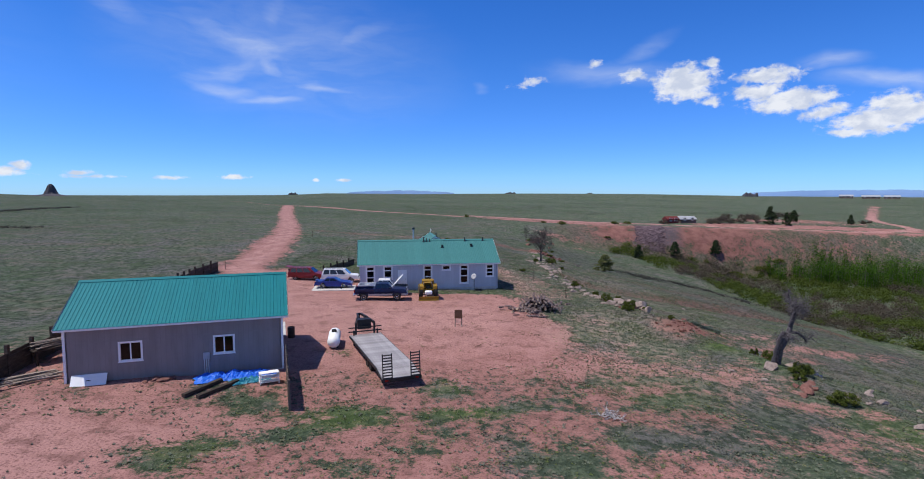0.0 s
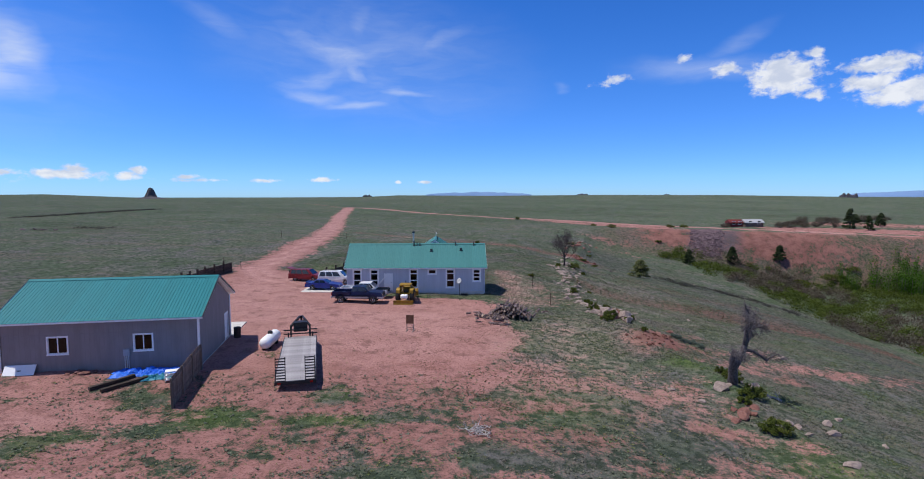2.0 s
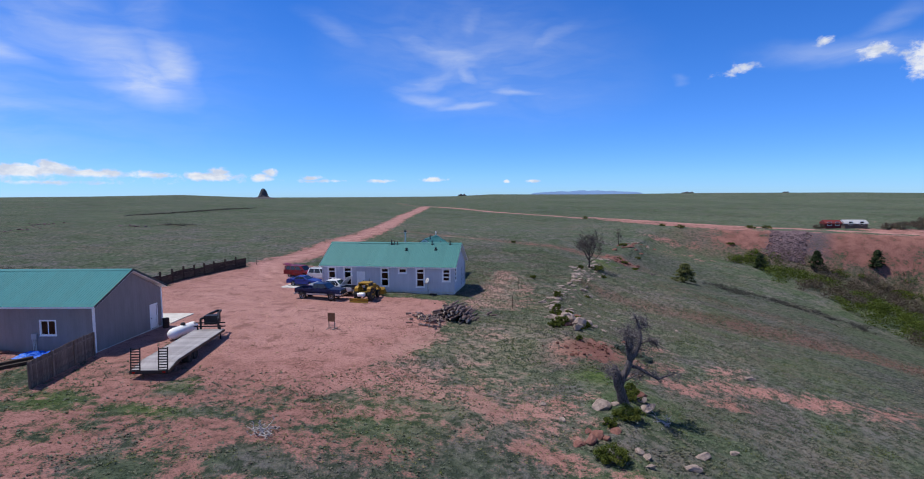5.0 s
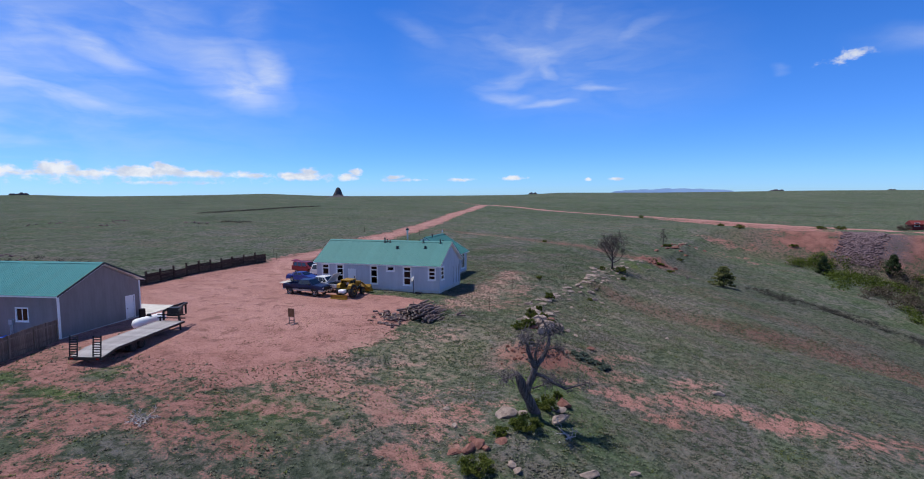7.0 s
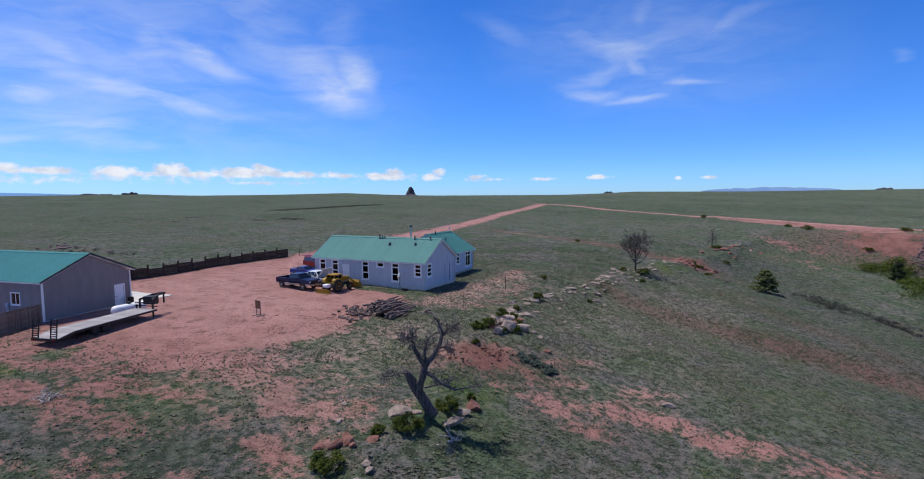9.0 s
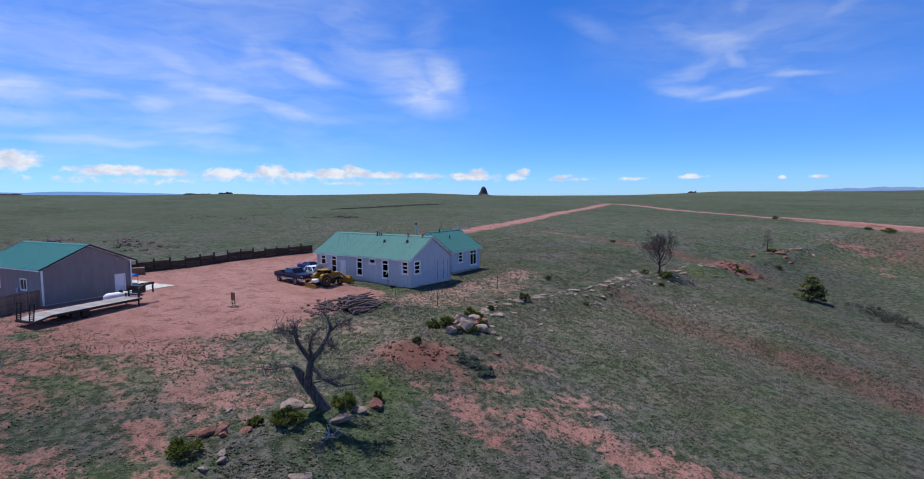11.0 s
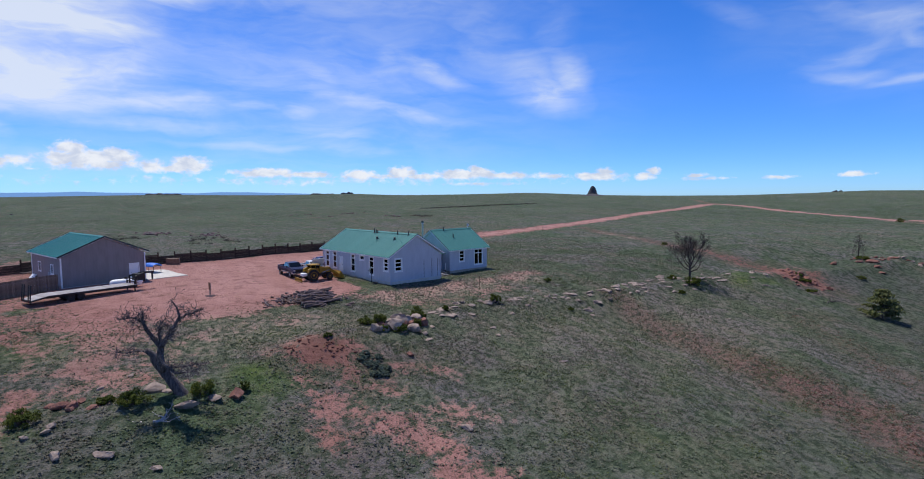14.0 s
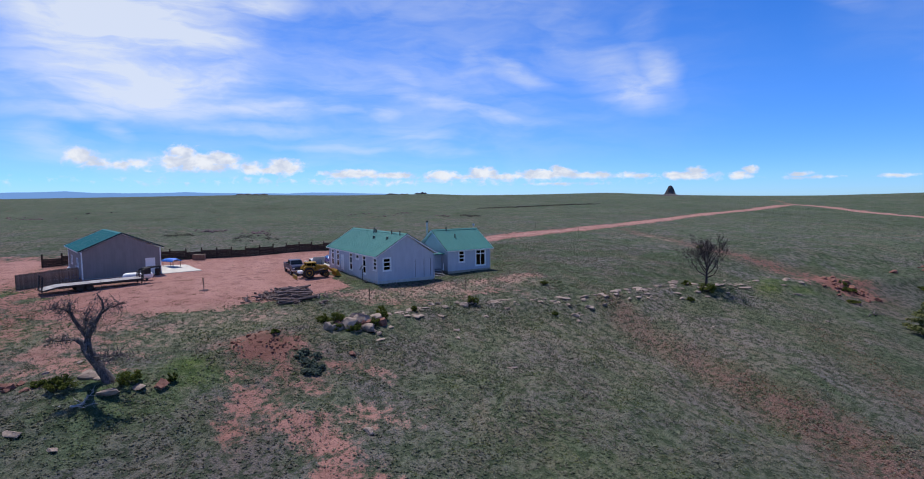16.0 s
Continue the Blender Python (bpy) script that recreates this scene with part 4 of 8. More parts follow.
    ms = gable_walls(wing, house_siding, 0, LW, 0, 2 * HW, EV - 0.12, RG - 0.16, holes)
    window(wing, 1.9, 1.45, 2.75, 2.95, ms["front"], bars_z=(2.45, 1.95))
    window(wing, 4.85, 0.75, 6.45, 2.95, ms["front"], bars_z=(2.42,), bars_x=(5.65,))
    bm = bmesh.new()
    box(bm, -0.012, -0.012, -0.7, LW + 0.012, 2 * HW + 0.012, 0.20)
    part("wing_skirting", bm, surface("tan_block", (0.34, 0.29, 0.23), (0.45, 0.40, 0.33), 2.0, 0.9), wing)
    for x, y in ((0, 0), (LW, 0)):
        bm = bmesh.new()
        box(bm, x - 0.07, y - 0.07, 0.2, x + 0.07, y + 0.07, EV - 0.13)
        part("corner_board", bm, house_siding, wing)
    return base, wing, (LW, HW, EV, RG)


house, wing, (LW, HW, EV, RG) = house_place()
gable_roof(wing, -0.4, LW + 0.4, -0.42, 2 * HW + 0.42, EV, RG, roof_green, white_trim)
for x in (-0.422, LW + 0.422):
    for y in (-0.44, 2 * HW + 0.44):
        bm = bmesh.new()
        beam(bm, (x, y, EV + 0.03), (x, HW, RG + 0.03), 0.03, 0.06)
        part("rake_trim", bm, dark_trim, wing)


def link_and_porch():
    # a low link between the house and its wing, with steps in the corner
    bm = bmesh.new()
    box(bm, -9.2, 8.12, -0.1, -4.4, 11.97, 2.7)
    part("link_wall", bm, house_siding, house)
    bm = bmesh.new()
    a = [bm.verts.new(p) for p in ((-9.4, 8.3, 3.0), (-3.4, 8.3, 2.75), (-3.4, 11.9, 2.75), (-9.4, 11.9, 3.0), (-9.4, 8.3, 2.88), (-3.4, 8.3, 2.63), (-3.4, 11.9, 2.63), (-9.4, 11.9, 2.88))]
    for f in ((0, 1, 2, 3), (7, 6, 5, 4), (0, 4, 5, 1), (1, 5, 6, 2), (2, 6, 7, 3), (3, 7, 4, 0)):
        bm.faces.new([a[i] for i in f])
    part("link_roof", bm, roof_green, house)
    deck = part("porch_deck", bmesh.new(), grey_plank, house, "small plank porch with steps")
    for k in range(9):
        bm = bmesh.new()
        box(bm, -4.39 + k * 0.2, 8.9, 0.42, -4.39 + k * 0.2 + 0.185, 11.3, 0.46)
        part("deck_board", bm, grey_plank, deck)
    for k in range(3):
        bm = bmesh.new()
        box(bm, -2.58 + k * 0.3, 9.2, 0.42 - (k + 1) * 0.17, -2.28 + k * 0.3, 10.9, 0.46 - (k + 1) * 0.17)
        part("step", bm, grey_plank, deck)
    bm = bmesh.new()
    box(bm, -4.35, 8.95, -0.4, -2.65, 11.25, 0.40)
    part("deck_base", bm, shade_wood, deck)
    bm = bmesh.new()
    for p in ((-2.65, 9.0), (-2.65, 11.2)):
        beam(bm, (*p, 0.4), (*p, 1.4), 0.09)
    beam(bm, (-4.3, 9.0, 1.38), (-2.6, 9.0, 1.38), 0.09, 0.04)
    part("porch_rail", bm, white_trim, deck)


link_and_porch()
# stove pipe and a small dish on the wing
bm = bmesh.new()
lathe(bm, [(0.11, -1.5), (0.11, 1.75), (0.20, 1.78), (0.20, 2.0), (0.05, 2.15)], 14)
pipe = part("stove_pipe", bm, surface("galvanised_pipe", (0.42, 0.43, 0.45), (0.6, 0.6, 0.62), 6.0, 0.4, 0.7), house, "tall metal stove pipe with a dark cap", m=Matrix.Translation((-9.9, 12.75, 5.0)))
bm = bmesh.new()
lathe(bm, [(0.22, 1.9), (0.22, 2.12), (0.06, 2.24)], 14)
part("pipe_cap", bm, dark_trim, pipe)
for x, y, h in ((2.0, 3.7, 0.5), (2.6, 2.2, 0.45)):
    bm = bmesh.new()
    lathe(bm, [(0.16, -0.1), (0.08, 0.0), (0.08, h), (0.13, h), (0.05, h + 0.1)], 10)
    part("vent_pipe", bm, dark_trim, wing, m=Matrix.Translation((x, y, EV + (y + 0.42) * (RG - EV) / (HW + 0.42))))
bm = bmesh.new()
tube(bm, [(LW - 0.2, HW, RG), (LW - 0.2, HW, RG + 0.5)], [0.025, 0.025], 6)
lathe(bm, [(0.02, 0), (0.12, 0.02), (0.2, 0.07), (0.19, 0.075), (0.1, 0.03)], 14, Matrix.Translation((LW - 0.2, HW, RG + 0.5)) @ Matrix.Rotation(1.2, 4, "X"))
part("roof_antenna", bm, white_trim, wing)


def barn_place():
    L, W, EAVE, RIDGE = 12.48, 9.11, 3.70, 5.90
    base = thing("barn", pose(-12.26, 36.54, 0.68, 0, 0, 18.74), "grey-brown outbuilding with a teal ribbed metal roof", "barn")
    wins = [(2.92, 1.45, 4.08, 2.55), (8.30, 1.45, 9.43, 2.52)]
    door = (7.35, 0.05, 8.32, 2.15)
    ms = gable_walls(base, barn_siding, -L, 0, 0, W, EAVE - 0.12, RIDGE - 0.16, {"front": wins, "right": [door]})
    for w_ in wins:
        window(base, *w_, ms["front"], bars_x=((w_[0] + w_[2]) / 2,), trim=0.09, bar=0.035)
    bm = bmesh.new()
    box(bm, door[0], 0.03, door[1], door[2], 0.08, door[3])
    d = part("door", bm, white_trim, base, "plain white side door", m=ms["right"])
    bm = bmesh.new()
    bmesh.ops.create_uvsphere(bm, u_segments=10, v_segments=6, radius=0.04, matrix=Matrix.Translation((door[0] + 0.1, -0.01, 1.0)))
    part("door_knob", bm, black_steel, d)
    bm = bmesh.new()
    for a in ((door[0] - 0.12, 0, door[0]), (door[2], 0, door[2] + 0.12)):
        box(bm, a[0], -0.03, 0, a[2], 0.05, door[3] + 0.12)
    box(bm, door[0], -0.03, door[3], door[2], 0.05, door[3] + 0.12)
    part("door_casing", bm, white_trim, base, m=ms["right"])
    for x, y in ((-L, 0), (0, 0), (0, W), (-L, W)):
        bm = bmesh.new()
        box(bm, x - 0.07, y - 0.07, 0.0, x + 0.07, y + 0.07, EAVE - 0.13)
        part("corner_board", bm, white_trim, base)
    bm = bmesh.new()
    box(bm, -L - 0.01, -0.01, -0.6, 0.01, W + 0.01, 0.04)
    part("footing", bm, concrete, base)
    # horizontal joint between sheets
    bm = bmesh.new()
    box(bm, -L + 0.08, -0.012, 2.72, -0.08, -0.003, 2.76)
    part("sheet_joint", bm, barn_siding, base)
    gable_roof(base, -L - 0.39, 0.39, -0.42, W + 0.42, EAVE, RIDGE, roof_teal, white_trim)
    for x in (-L - 0.412, 0.412):
        for y in (-0.44, W + 0.44):
            bm = bmesh.new()
            beam(bm, (x, y, EAVE - 0.02), (x, W / 2, RIDGE - 0.02), 0.03, 0.18)
            part("rake_trim", bm, dark_trim, base)
    # meter box with its conduits
    bm = bmesh.new()
    box(bm, 0.625 * L - 0.2, -0.16, 1.1, 0.625 * L + 0.2, -0.004, 1.55)
    meter = part("meter_box", bevelled(bm, 0.02), surface("grey_box", (0.32, 0.33, 0.36), (0.42, 0.43, 0.46), 3.0, 0.5), base, m=ms["front"])
    for k in (-0.12, 0.0, 0.12):
        bm = bmesh.new()
        tube(bm, [(0.625 * L + k, -0.08, -0.2), (0.625 * L + k, -0.08, 1.1)], [0.03, 0.03], 8)
        part("conduit", bm, concrete, meter)
    return base


barn = barn_place()

# ---- trees, shrubs and rocks ----
dead_wood = surface("silver_dead_wood", (0.040, 0.032, 0.035), (0.180, 0.156, 0.164), 3.0, 0.9, bump=0.8, grain=18.0, stretch=(3, 3, 0.5), stain=(0.035, 0.028, 0.028))
twig_wood = surface("dark_twigs", (0.045, 0.035, 0.035), (0.10, 0.08, 0.08), 4.0, 0.9)
twig_mixed = surface("grey_brown_twigs", (0.058, 0.049, 0.053), (0.175, 0.154, 0.160), 5.0, 0.9)
bleached = surface("bleached_branch", (0.34, 0.31, 0.31), (0.55, 0.51, 0.50), 4.0, 0.85, bump=0.4)
stone_pale = surface("pale_pink_stone", (0.20, 0.15, 0.13), (0.41, 0.325, 0.285), 1.6, 0.92, bump=0.9, grain=14.0, stain=(0.17, 0.13, 0.12))
stone_red = surface("red_sandstone", (0.150, 0.062, 0.050), (0.290, 0.142, 0.115), 1.6, 0.92, bump=0.9, grain=14.0, stain=(0.10, 0.06, 0.05))


def leaf_build(dark, light, tip, land=False):
    def build(n):
        geo = n.put("ShaderNodeNewGeometry")
        r, at = geo.outputs["Random Per Island"], geo.outputs["Position"]
        col = n.mix(r, dark, light)
        col = n.mix(n.span(n.noise(n.put("ShaderNodeTexCoord").outputs["Object"], 0.8, 3.0), 0.45, 0.7, 0.0, 0.6), col, tip)
        if land:   # the same broad tints as the ground below
            col = n.mix(n.span(n.noise(n.mapped(at, loc=(31, 7, 0)), 0.11, 5.0, 0.65, 0.4), 0.47, 0.64, 0.0, 0.7), col, (0.178, 0.152, 0.146))
            col = n.mix(n.span(n.noise(at, 0.30, 5.0, 0.62, 0.3), 0.44, 0.64, 0.0, 0.7), col, (0.205, 0.187, 0.154))
        p = n.put("ShaderNodeBsdfPrincipled", {}, Base_Color=col, Roughness=0.75, Specular_IOR_Level=0.15)
        t = n.put("ShaderNodeBsdfTranslucent", {}, Color=col)
        return n.put("ShaderNodeMixShader", {}, i0=0.22 if land else 0.35, i1=p, i2=t)
    return build


leaf_shrub = material("shrub_leaves", leaf_build((0.042, 0.066, 0.012), (0.115, 0.140, 0.026), (0.16, 0.17, 0.034)))
leaf_pine = material("pine_needles", leaf_build((0.085, 0.105, 0.040), (0.175, 0.19, 0.075), (0.22, 0.215, 0.09)))
leaf_dark = material("dark_conifer_needles", leaf_build((0.026, 0.044, 0.020), (0.060, 0.085, 0.036), (0.08, 0.10, 0.042)))
leaf_willow = material("willow_brush", leaf_build((0.070, 0.056, 0.044), (0.150, 0.120, 0.096), (0.085, 0.095, 0.040)))
leaf_fresh = material("fresh_aspen_leaves", leaf_build((0.026, 0.080, 0.005), (0.070, 0.152, 0.010), (0.090, 0.180, 0.012)))
leaf_bush = material("creek_bush_leaves", leaf_build((0.040, 0.062, 0.012), (0.100, 0.135, 0.022), (0.13, 0.17, 0.030)))
leaf_sage = material("sage_tufts", leaf_build((0.100, 0.130, 0.080), (0.188, 0.212, 0.150), (0.165, 0.168, 0.126), True))
leaf_grass = material("grass_tufts", leaf_build((0.068, 0.100, 0.031), (0.145, 0.178, 0.060), (0.185, 0.175, 0.090), True))
leaf_weed = material("yard_weeds", leaf_build((0.12, 0.135, 0.050), (0.24, 0.245, 0.105), (0.27, 0.22, 0.13)))
leaf_clod = material("dark_clod_earth", leaf_build((0.120, 0.065, 0.050), (0.23, 0.135, 0.100), (0.16, 0.13, 0.075)))
leaf_blue = material("blue_sage_leaves", leaf_build((0.085, 0.120, 0.098), (0.165, 0.205, 0.165), (0.17, 0.19, 0.15)))
leaf_gully = material("gully_sage_leaves", leaf_build((0.040, 0.040, 0.038), (0.095, 0.090, 0.082), (0.08, 0.085, 0.06)))
leaf_dry = material("dry_red_tufts", leaf_build((0.11, 0.062, 0.045), (0.24, 0.14, 0.10), (0.19, 0.14, 0.09)))


def leaf_cards(rng, centres, spread, count, size, flat=0.8):
    """Small quads strewn about each centre and facing outward, as arrays of points and faces."""
    c = np.repeat(np.asarray(centres, float), count, 0)
    s = np.repeat(np.asarray(spread, float).reshape(len(centres), -1), count, 0)
    n = len(c)
    d = rng.normal(size=(n, 3))
    d /= np.linalg.norm(d, axis=1)[:, None]
    p = c + d * s * (rng.uniform(0.15, 1, (n, 1)) ** 0.5)
    out = d * 0.7 + (0, 0, 0.55) + rng.normal(size=(n, 3)) * 0.42
    out /= np.linalg.norm(out, axis=1)[:, None]
    a = np.cross(out, rng.normal(size=(n, 3)))
    a /= np.linalg.norm(a, axis=1)[:, None]
    b = np.cross(out, a)
    k = size * rng.uniform(0.55, 1.25, (n, 1))
    v = np.stack([p - a * k, p - b * k * flat * 0.6, p + a * k, p + b * k * flat * 0.6], 1).reshape(-1, 3)
    f = np.arange(n * 4).reshape(-1, 4)
    return v, f


def grow(bm, rng, at, way, length, radius, depth, kids=3, bend=0.35, sides=5, lift=0.1, thin=0.62, least=0.006):
    """A limb with its twigs."""
    pts, radii, p, d = [Vector(at)], [radius], Vector(at), Vector(way).normalized()
    n = 4 if depth > 0 else 3
    for k in range(n):
        d = (d + Vector(rng.normal(size=3)) * bend * 0.5 + Vector((0, 0, lift * 0.4))).normalized()
        p = p + d * length / n
        pts.append(p.copy())
        radii.append(max(least, radius * (1 - (k + 1) / n * 0.72)))
    tube(bm, pts, radii, sides if depth > 1 else max(3, sides - 2), cap=False)
    if depth <= 0:
        return
    for k in range(kids):
        f = rng.uniform(0.35, 1.0)
        i = min(int(f * n), n - 1)
        start = pts[i].lerp(pts[i + 1], f * n - i)
        side = d.cross(Vector(rng.normal(size=3))).normalized()
        out = (d * rng.uniform(0.35, 0.9) + side * rng.uniform(0.6, 1.0)).normalized()
        grow(bm, rng, start, out, length * rng.uniform(0.5, 0.75), max(least, radii[i] * thin), depth - 1, kids, bend, sides, lift, thin, least)


def dead_tree():
    rng = np.random.default_rng(5)
    x, y = 26.55, 45.85
    base = thing("dead_tree", pose(x, y, G(x, y) - 0.25), "leaning silver-grey dead juniper with twisted bare branches", "tree")

    def gnarl(bm, k):
        bmesh.ops.subdivide_edges(bm, edges=[e for e in bm.edges if e.calc_length() > 0.25], cuts=1)
        for v in bm.verts:
            v.co += Vector((noise.noise(v.co * 2.3), noise.noise(v.co * 2.3 + Vector((9, 0, 0))), 0)) * k
            v.co += Vector((noise.noise(v.co * Vector((7, 7, 1)).length * 0.5), noise.noise(v.co * 4.4 + Vector((0, 9, 0))), 0)) * k * 0.6
    bm = bmesh.new()
    tube(bm, [(0.05, 0.10, -0.5), (0.0, 0.0, 0.1), (-0.10, -0.30, 0.65), (-0.24, -0.62, 1.25), (-0.34, -1.0, 1.95), (-0.46, -1.42, 2.7), (-0.58, -1.78, 3.25), (-0.62, -1.86, 3.42)], [0.60, 0.42, 0.35, 0.32, 0.34, 0.27, 0.17, 0.07], 12)
    gnarl(bm, 0.09)
    part("trunk", bm, dead_wood, base, "thick twisted grey trunk", True)
    bm = bmesh.new()
    tube(bm, [(-0.22, -0.95, 1.9), (0.02, -1.12, 2.45), (0.26, -1.12, 3.05), (0.40, -1.06, 3.6), (0.46, -1.04, 3.85)], [0.26, 0.24, 0.22, 0.20, 0.16], 10)
    gnarl(bm, 0.06)
    part("crooked_stem", bm, dead_wood, base, smooth=True)
    limbs = [([(0.40, -1.06, 3.6), (0.30, -1.45, 4.2), (0.20, -1.85, 4.9), (0.25, -2.02, 5.45), (0.22, -1.95, 6.0)], 0.19, 0.05),
             ([(0.25, -2.02, 5.4), (0.20, -2.35, 5.65), (0.28, -2.75, 5.75), (0.35, -3.25, 5.7)], 0.09, 0.02),
             ([(0.42, -1.04, 3.65), (0.72, -0.80, 4.1), (0.94, -0.55, 4.55), (1.00, -0.25, 5.05), (0.92, 0.05, 5.6), (0.72, -0.05, 6.15), (0.55, -0.35, 6.65)], 0.20, 0.03),
             ([(0.48, -1.05, 3.8), (0.42, -1.15, 4.5), (0.55, -1.05, 5.1), (0.70, -0.75, 5.55)], 0.11, 0.03),
             ([(0.95, -0.10, 5.3), (1.05, 0.45, 5.7), (1.15, 0.75, 5.75), (1.3, 1.1, 6.0)], 0.08, 0.02)]
    limbs += [([(0.30, -1.05, 3.2), (0.95, -1.15, 3.15), (1.60, -1.0, 2.75), (2.2, -0.40, 2.25), (2.8, 0.15, 2.40), (3.5, 0.65, 2.55)], 0.14, 0.025),
              ([(-0.55, -1.75, 3.2), (-0.65, -2.45, 3.35), (-0.75, -2.95, 3.25), (-0.8, -3.6, 3.4)], 0.08, 0.02),
              ([(0.15, -0.85, 2.1), (0.6, -0.1, 2.2), (0.9, 0.7, 2.25), (1.0, 1.4, 2.3)], 0.06, 0.02),
              ([(0.92, -0.5, 4.6), (1.5, -0.6, 4.9), (2.0, -0.5, 4.75)], 0.06, 0.02)]
    for pts, r0, r1 in limbs:
        bm = bmesh.new()
        n = len(pts)
        tube(bm, pts, [r0 + (r1 - r0) * k / (n - 1) for k in range(n)], 7)
        gnarl(bm, 0.035)
        limb = part("limb", bm, dead_wood, base, smooth=True)
        bm = bmesh.new()
        for k in range(38):
            f = rng.uniform(0.18, 1.0) * (n - 1)
            i = min(int(f), n - 2)
            p = Vector(pts[i]).lerp(Vector(pts[i + 1]), f - i)
            d = (Vector(pts[i + 1]) - Vector(pts[i])).normalized()
            out = (d * 0.35 + Vector(rng.normal(size=3)) * 0.7 + Vector((0.12, 0, 0.0)))
            grow(bm, rng, p, out, rng.uniform(0.3, 0.85), 0.024, 1, 3, 0.9, 4, -0.05, 0.6, 0.012)
        tagged(part("twig_spray", bm, twig_mixed, limb), kind="stuff")


dead_tree()


def bare_tree(x, y, tall, seed, label, kids=4):
    rng = np.random.default_rng(seed)
    base = thing("bare_tree", pose(x, y, G(x, y) - 0.1), label, "tree")
    bm = bmesh.new()
    tube(bm, [(0, 0, 0), (0.04, 0.02, tall * 0.14), (0.0, 0.05, tall * 0.32), (0.08, 0.0, tall * 0.55)], [tall * 0.036, tall * 0.027, tall * 0.022, tall * 0.012], 9)
    part("trunk", bm, twig_wood, base, smooth=True)
    bm = bmesh.new()
    for k in range(13):
        a = k * 2.399
        grow(bm, rng, (0.02, 0.03, tall * (0.20 + 0.026 * k)), (math.cos(a) * 0.95, math.sin(a) * 0.95, 0.22 + 0.11 * k), tall * rng.uniform(0.42, 0.60) * (1 - 0.02 * k), tall * 0.015, 3, kids, 0.3, 5, 0.5, 0.62, 0.016)
    tagged(part("crown", bm, twig_wood, base, "fine bare branches"), kind="stuff")


bare_tree(16.2, 114.2, 5.9, 3, "bare rounded deciduous tree on the rocky crest")


def dead_sapling(x, y, tall, seed, label):
    rng = np.random.default_rng(seed)
    base = thing("bare_tree", pose(x, y, G(x, y) - 0.1), label, "tree")
    bm = bmesh.new()
    tube(bm, [(0, 0, 0), (0.06, 0.05, tall * 0.35), (0.02, 0.10, tall * 0.7), (0.10, 0.12, tall)], [0.11, 0.09, 0.06, 0.02], 7)
    part("trunk", bm, twig_wood, base, smooth=True)
    bm = bmesh.new()
    for k in range(26):
        a, h = k * 2.399, 0.22 + 0.74 * k / 26
        grow(bm, rng, (0.04, 0.08, tall * h), (math.cos(a), math.sin(a), 0.15), tall * (0.34 - 0.26 * h) * rng.uniform(0.7, 1.2), 0.03, 2, 3, 0.4, 4, 0.1, 0.6, 0.014)
    tagged(part("crown", bm, twig_wood, base, "short bare side branches"), kind="stuff")


dead_sapling(18.5, 162.0, 4.6, 8, "small spindly grey dead tree by the far rocks")


def conifer(x, y, tall, wide, seed, mat, label):
    rng = np.random.default_rng(seed)
    base = thing("conifer", pose(x, y, G(x, y) - 0.05), label, "tree", "conifers")
    bm = bmesh.new()
    tube(bm, [(0, 0, 0), (0.02, 0, tall * 0.5), (0, 0.02, tall * 0.97)], [tall * 0.03, tall * 0.018, 0.02], 7)
    part("trunk", bm, twig_wood, base)
    bm = bmesh.new()
    centres, spread = [], []
    for k in range(70):
        h = rng.uniform(0.08, 0.98)
        r = wide * 0.5 * (1 - h) ** 0.7 * rng.uniform(0.35, 1.1)
        a = rng.uniform(0, math.tau)
        q = (math.cos(a) * r, math.sin(a) * r, h * tall + rng.uniform(-0.1, 0.15))
        if r > wide * 0.15:
            tube(bm, [(0, 0, h * tall * 0.93), q], [0.03, 0.012], 4)
        centres.append(q)
        spread.append((wide * 0.13, wide * 0.13, tall * 0.05))
    tagged(part("branch", bm, twig_wood, base), kind="stuff")
    v, f = leaf_cards(rng, centres, spread, 60 if mat is leaf_dark else 36, 0.11 * wide ** 0.5)
    tagged(part("crown", quick_mesh("crown", v, f, mat), None, base, "crown of short needles"), kind="stuff")


conifer(34.2, 131.5, 4.1, 5.2, 1, leaf_pine, "young open pine on the grassy slope")
conifer(69.8, 179.7, 5.2, 4.2, 2, leaf_dark, "dark conifer below the road bank")
conifer(84.5, 182.5, 5.0, 4.6, 3, leaf_dark, "dark conifer below the road bank")
conifer(54.4, 169.4, 4.4, 3.4, 4, leaf_dark, "small dark conifer at the brush edge")
conifer(121.0, 216.0, 7.4, 4.8, 5, leaf_dark, "tall dark conifer beyond the bank road")
conifer(124.5, 211.0, 5.2, 3.6, 6, leaf_dark, "dark conifer beyond the bank road")
conifer(140.0, 232.0, 5.0, 4.4, 8, leaf_dark, "dark spreading conifer beyond the bank road")
conifer(133.0, 236.0, 4.2, 4.6, 9, leaf_dark, "dark spreading conifer beyond the bank road")
conifer(160.0, 226.0, 4.0, 3.0, 7, leaf_dark, "small dark conifer in the bare field")


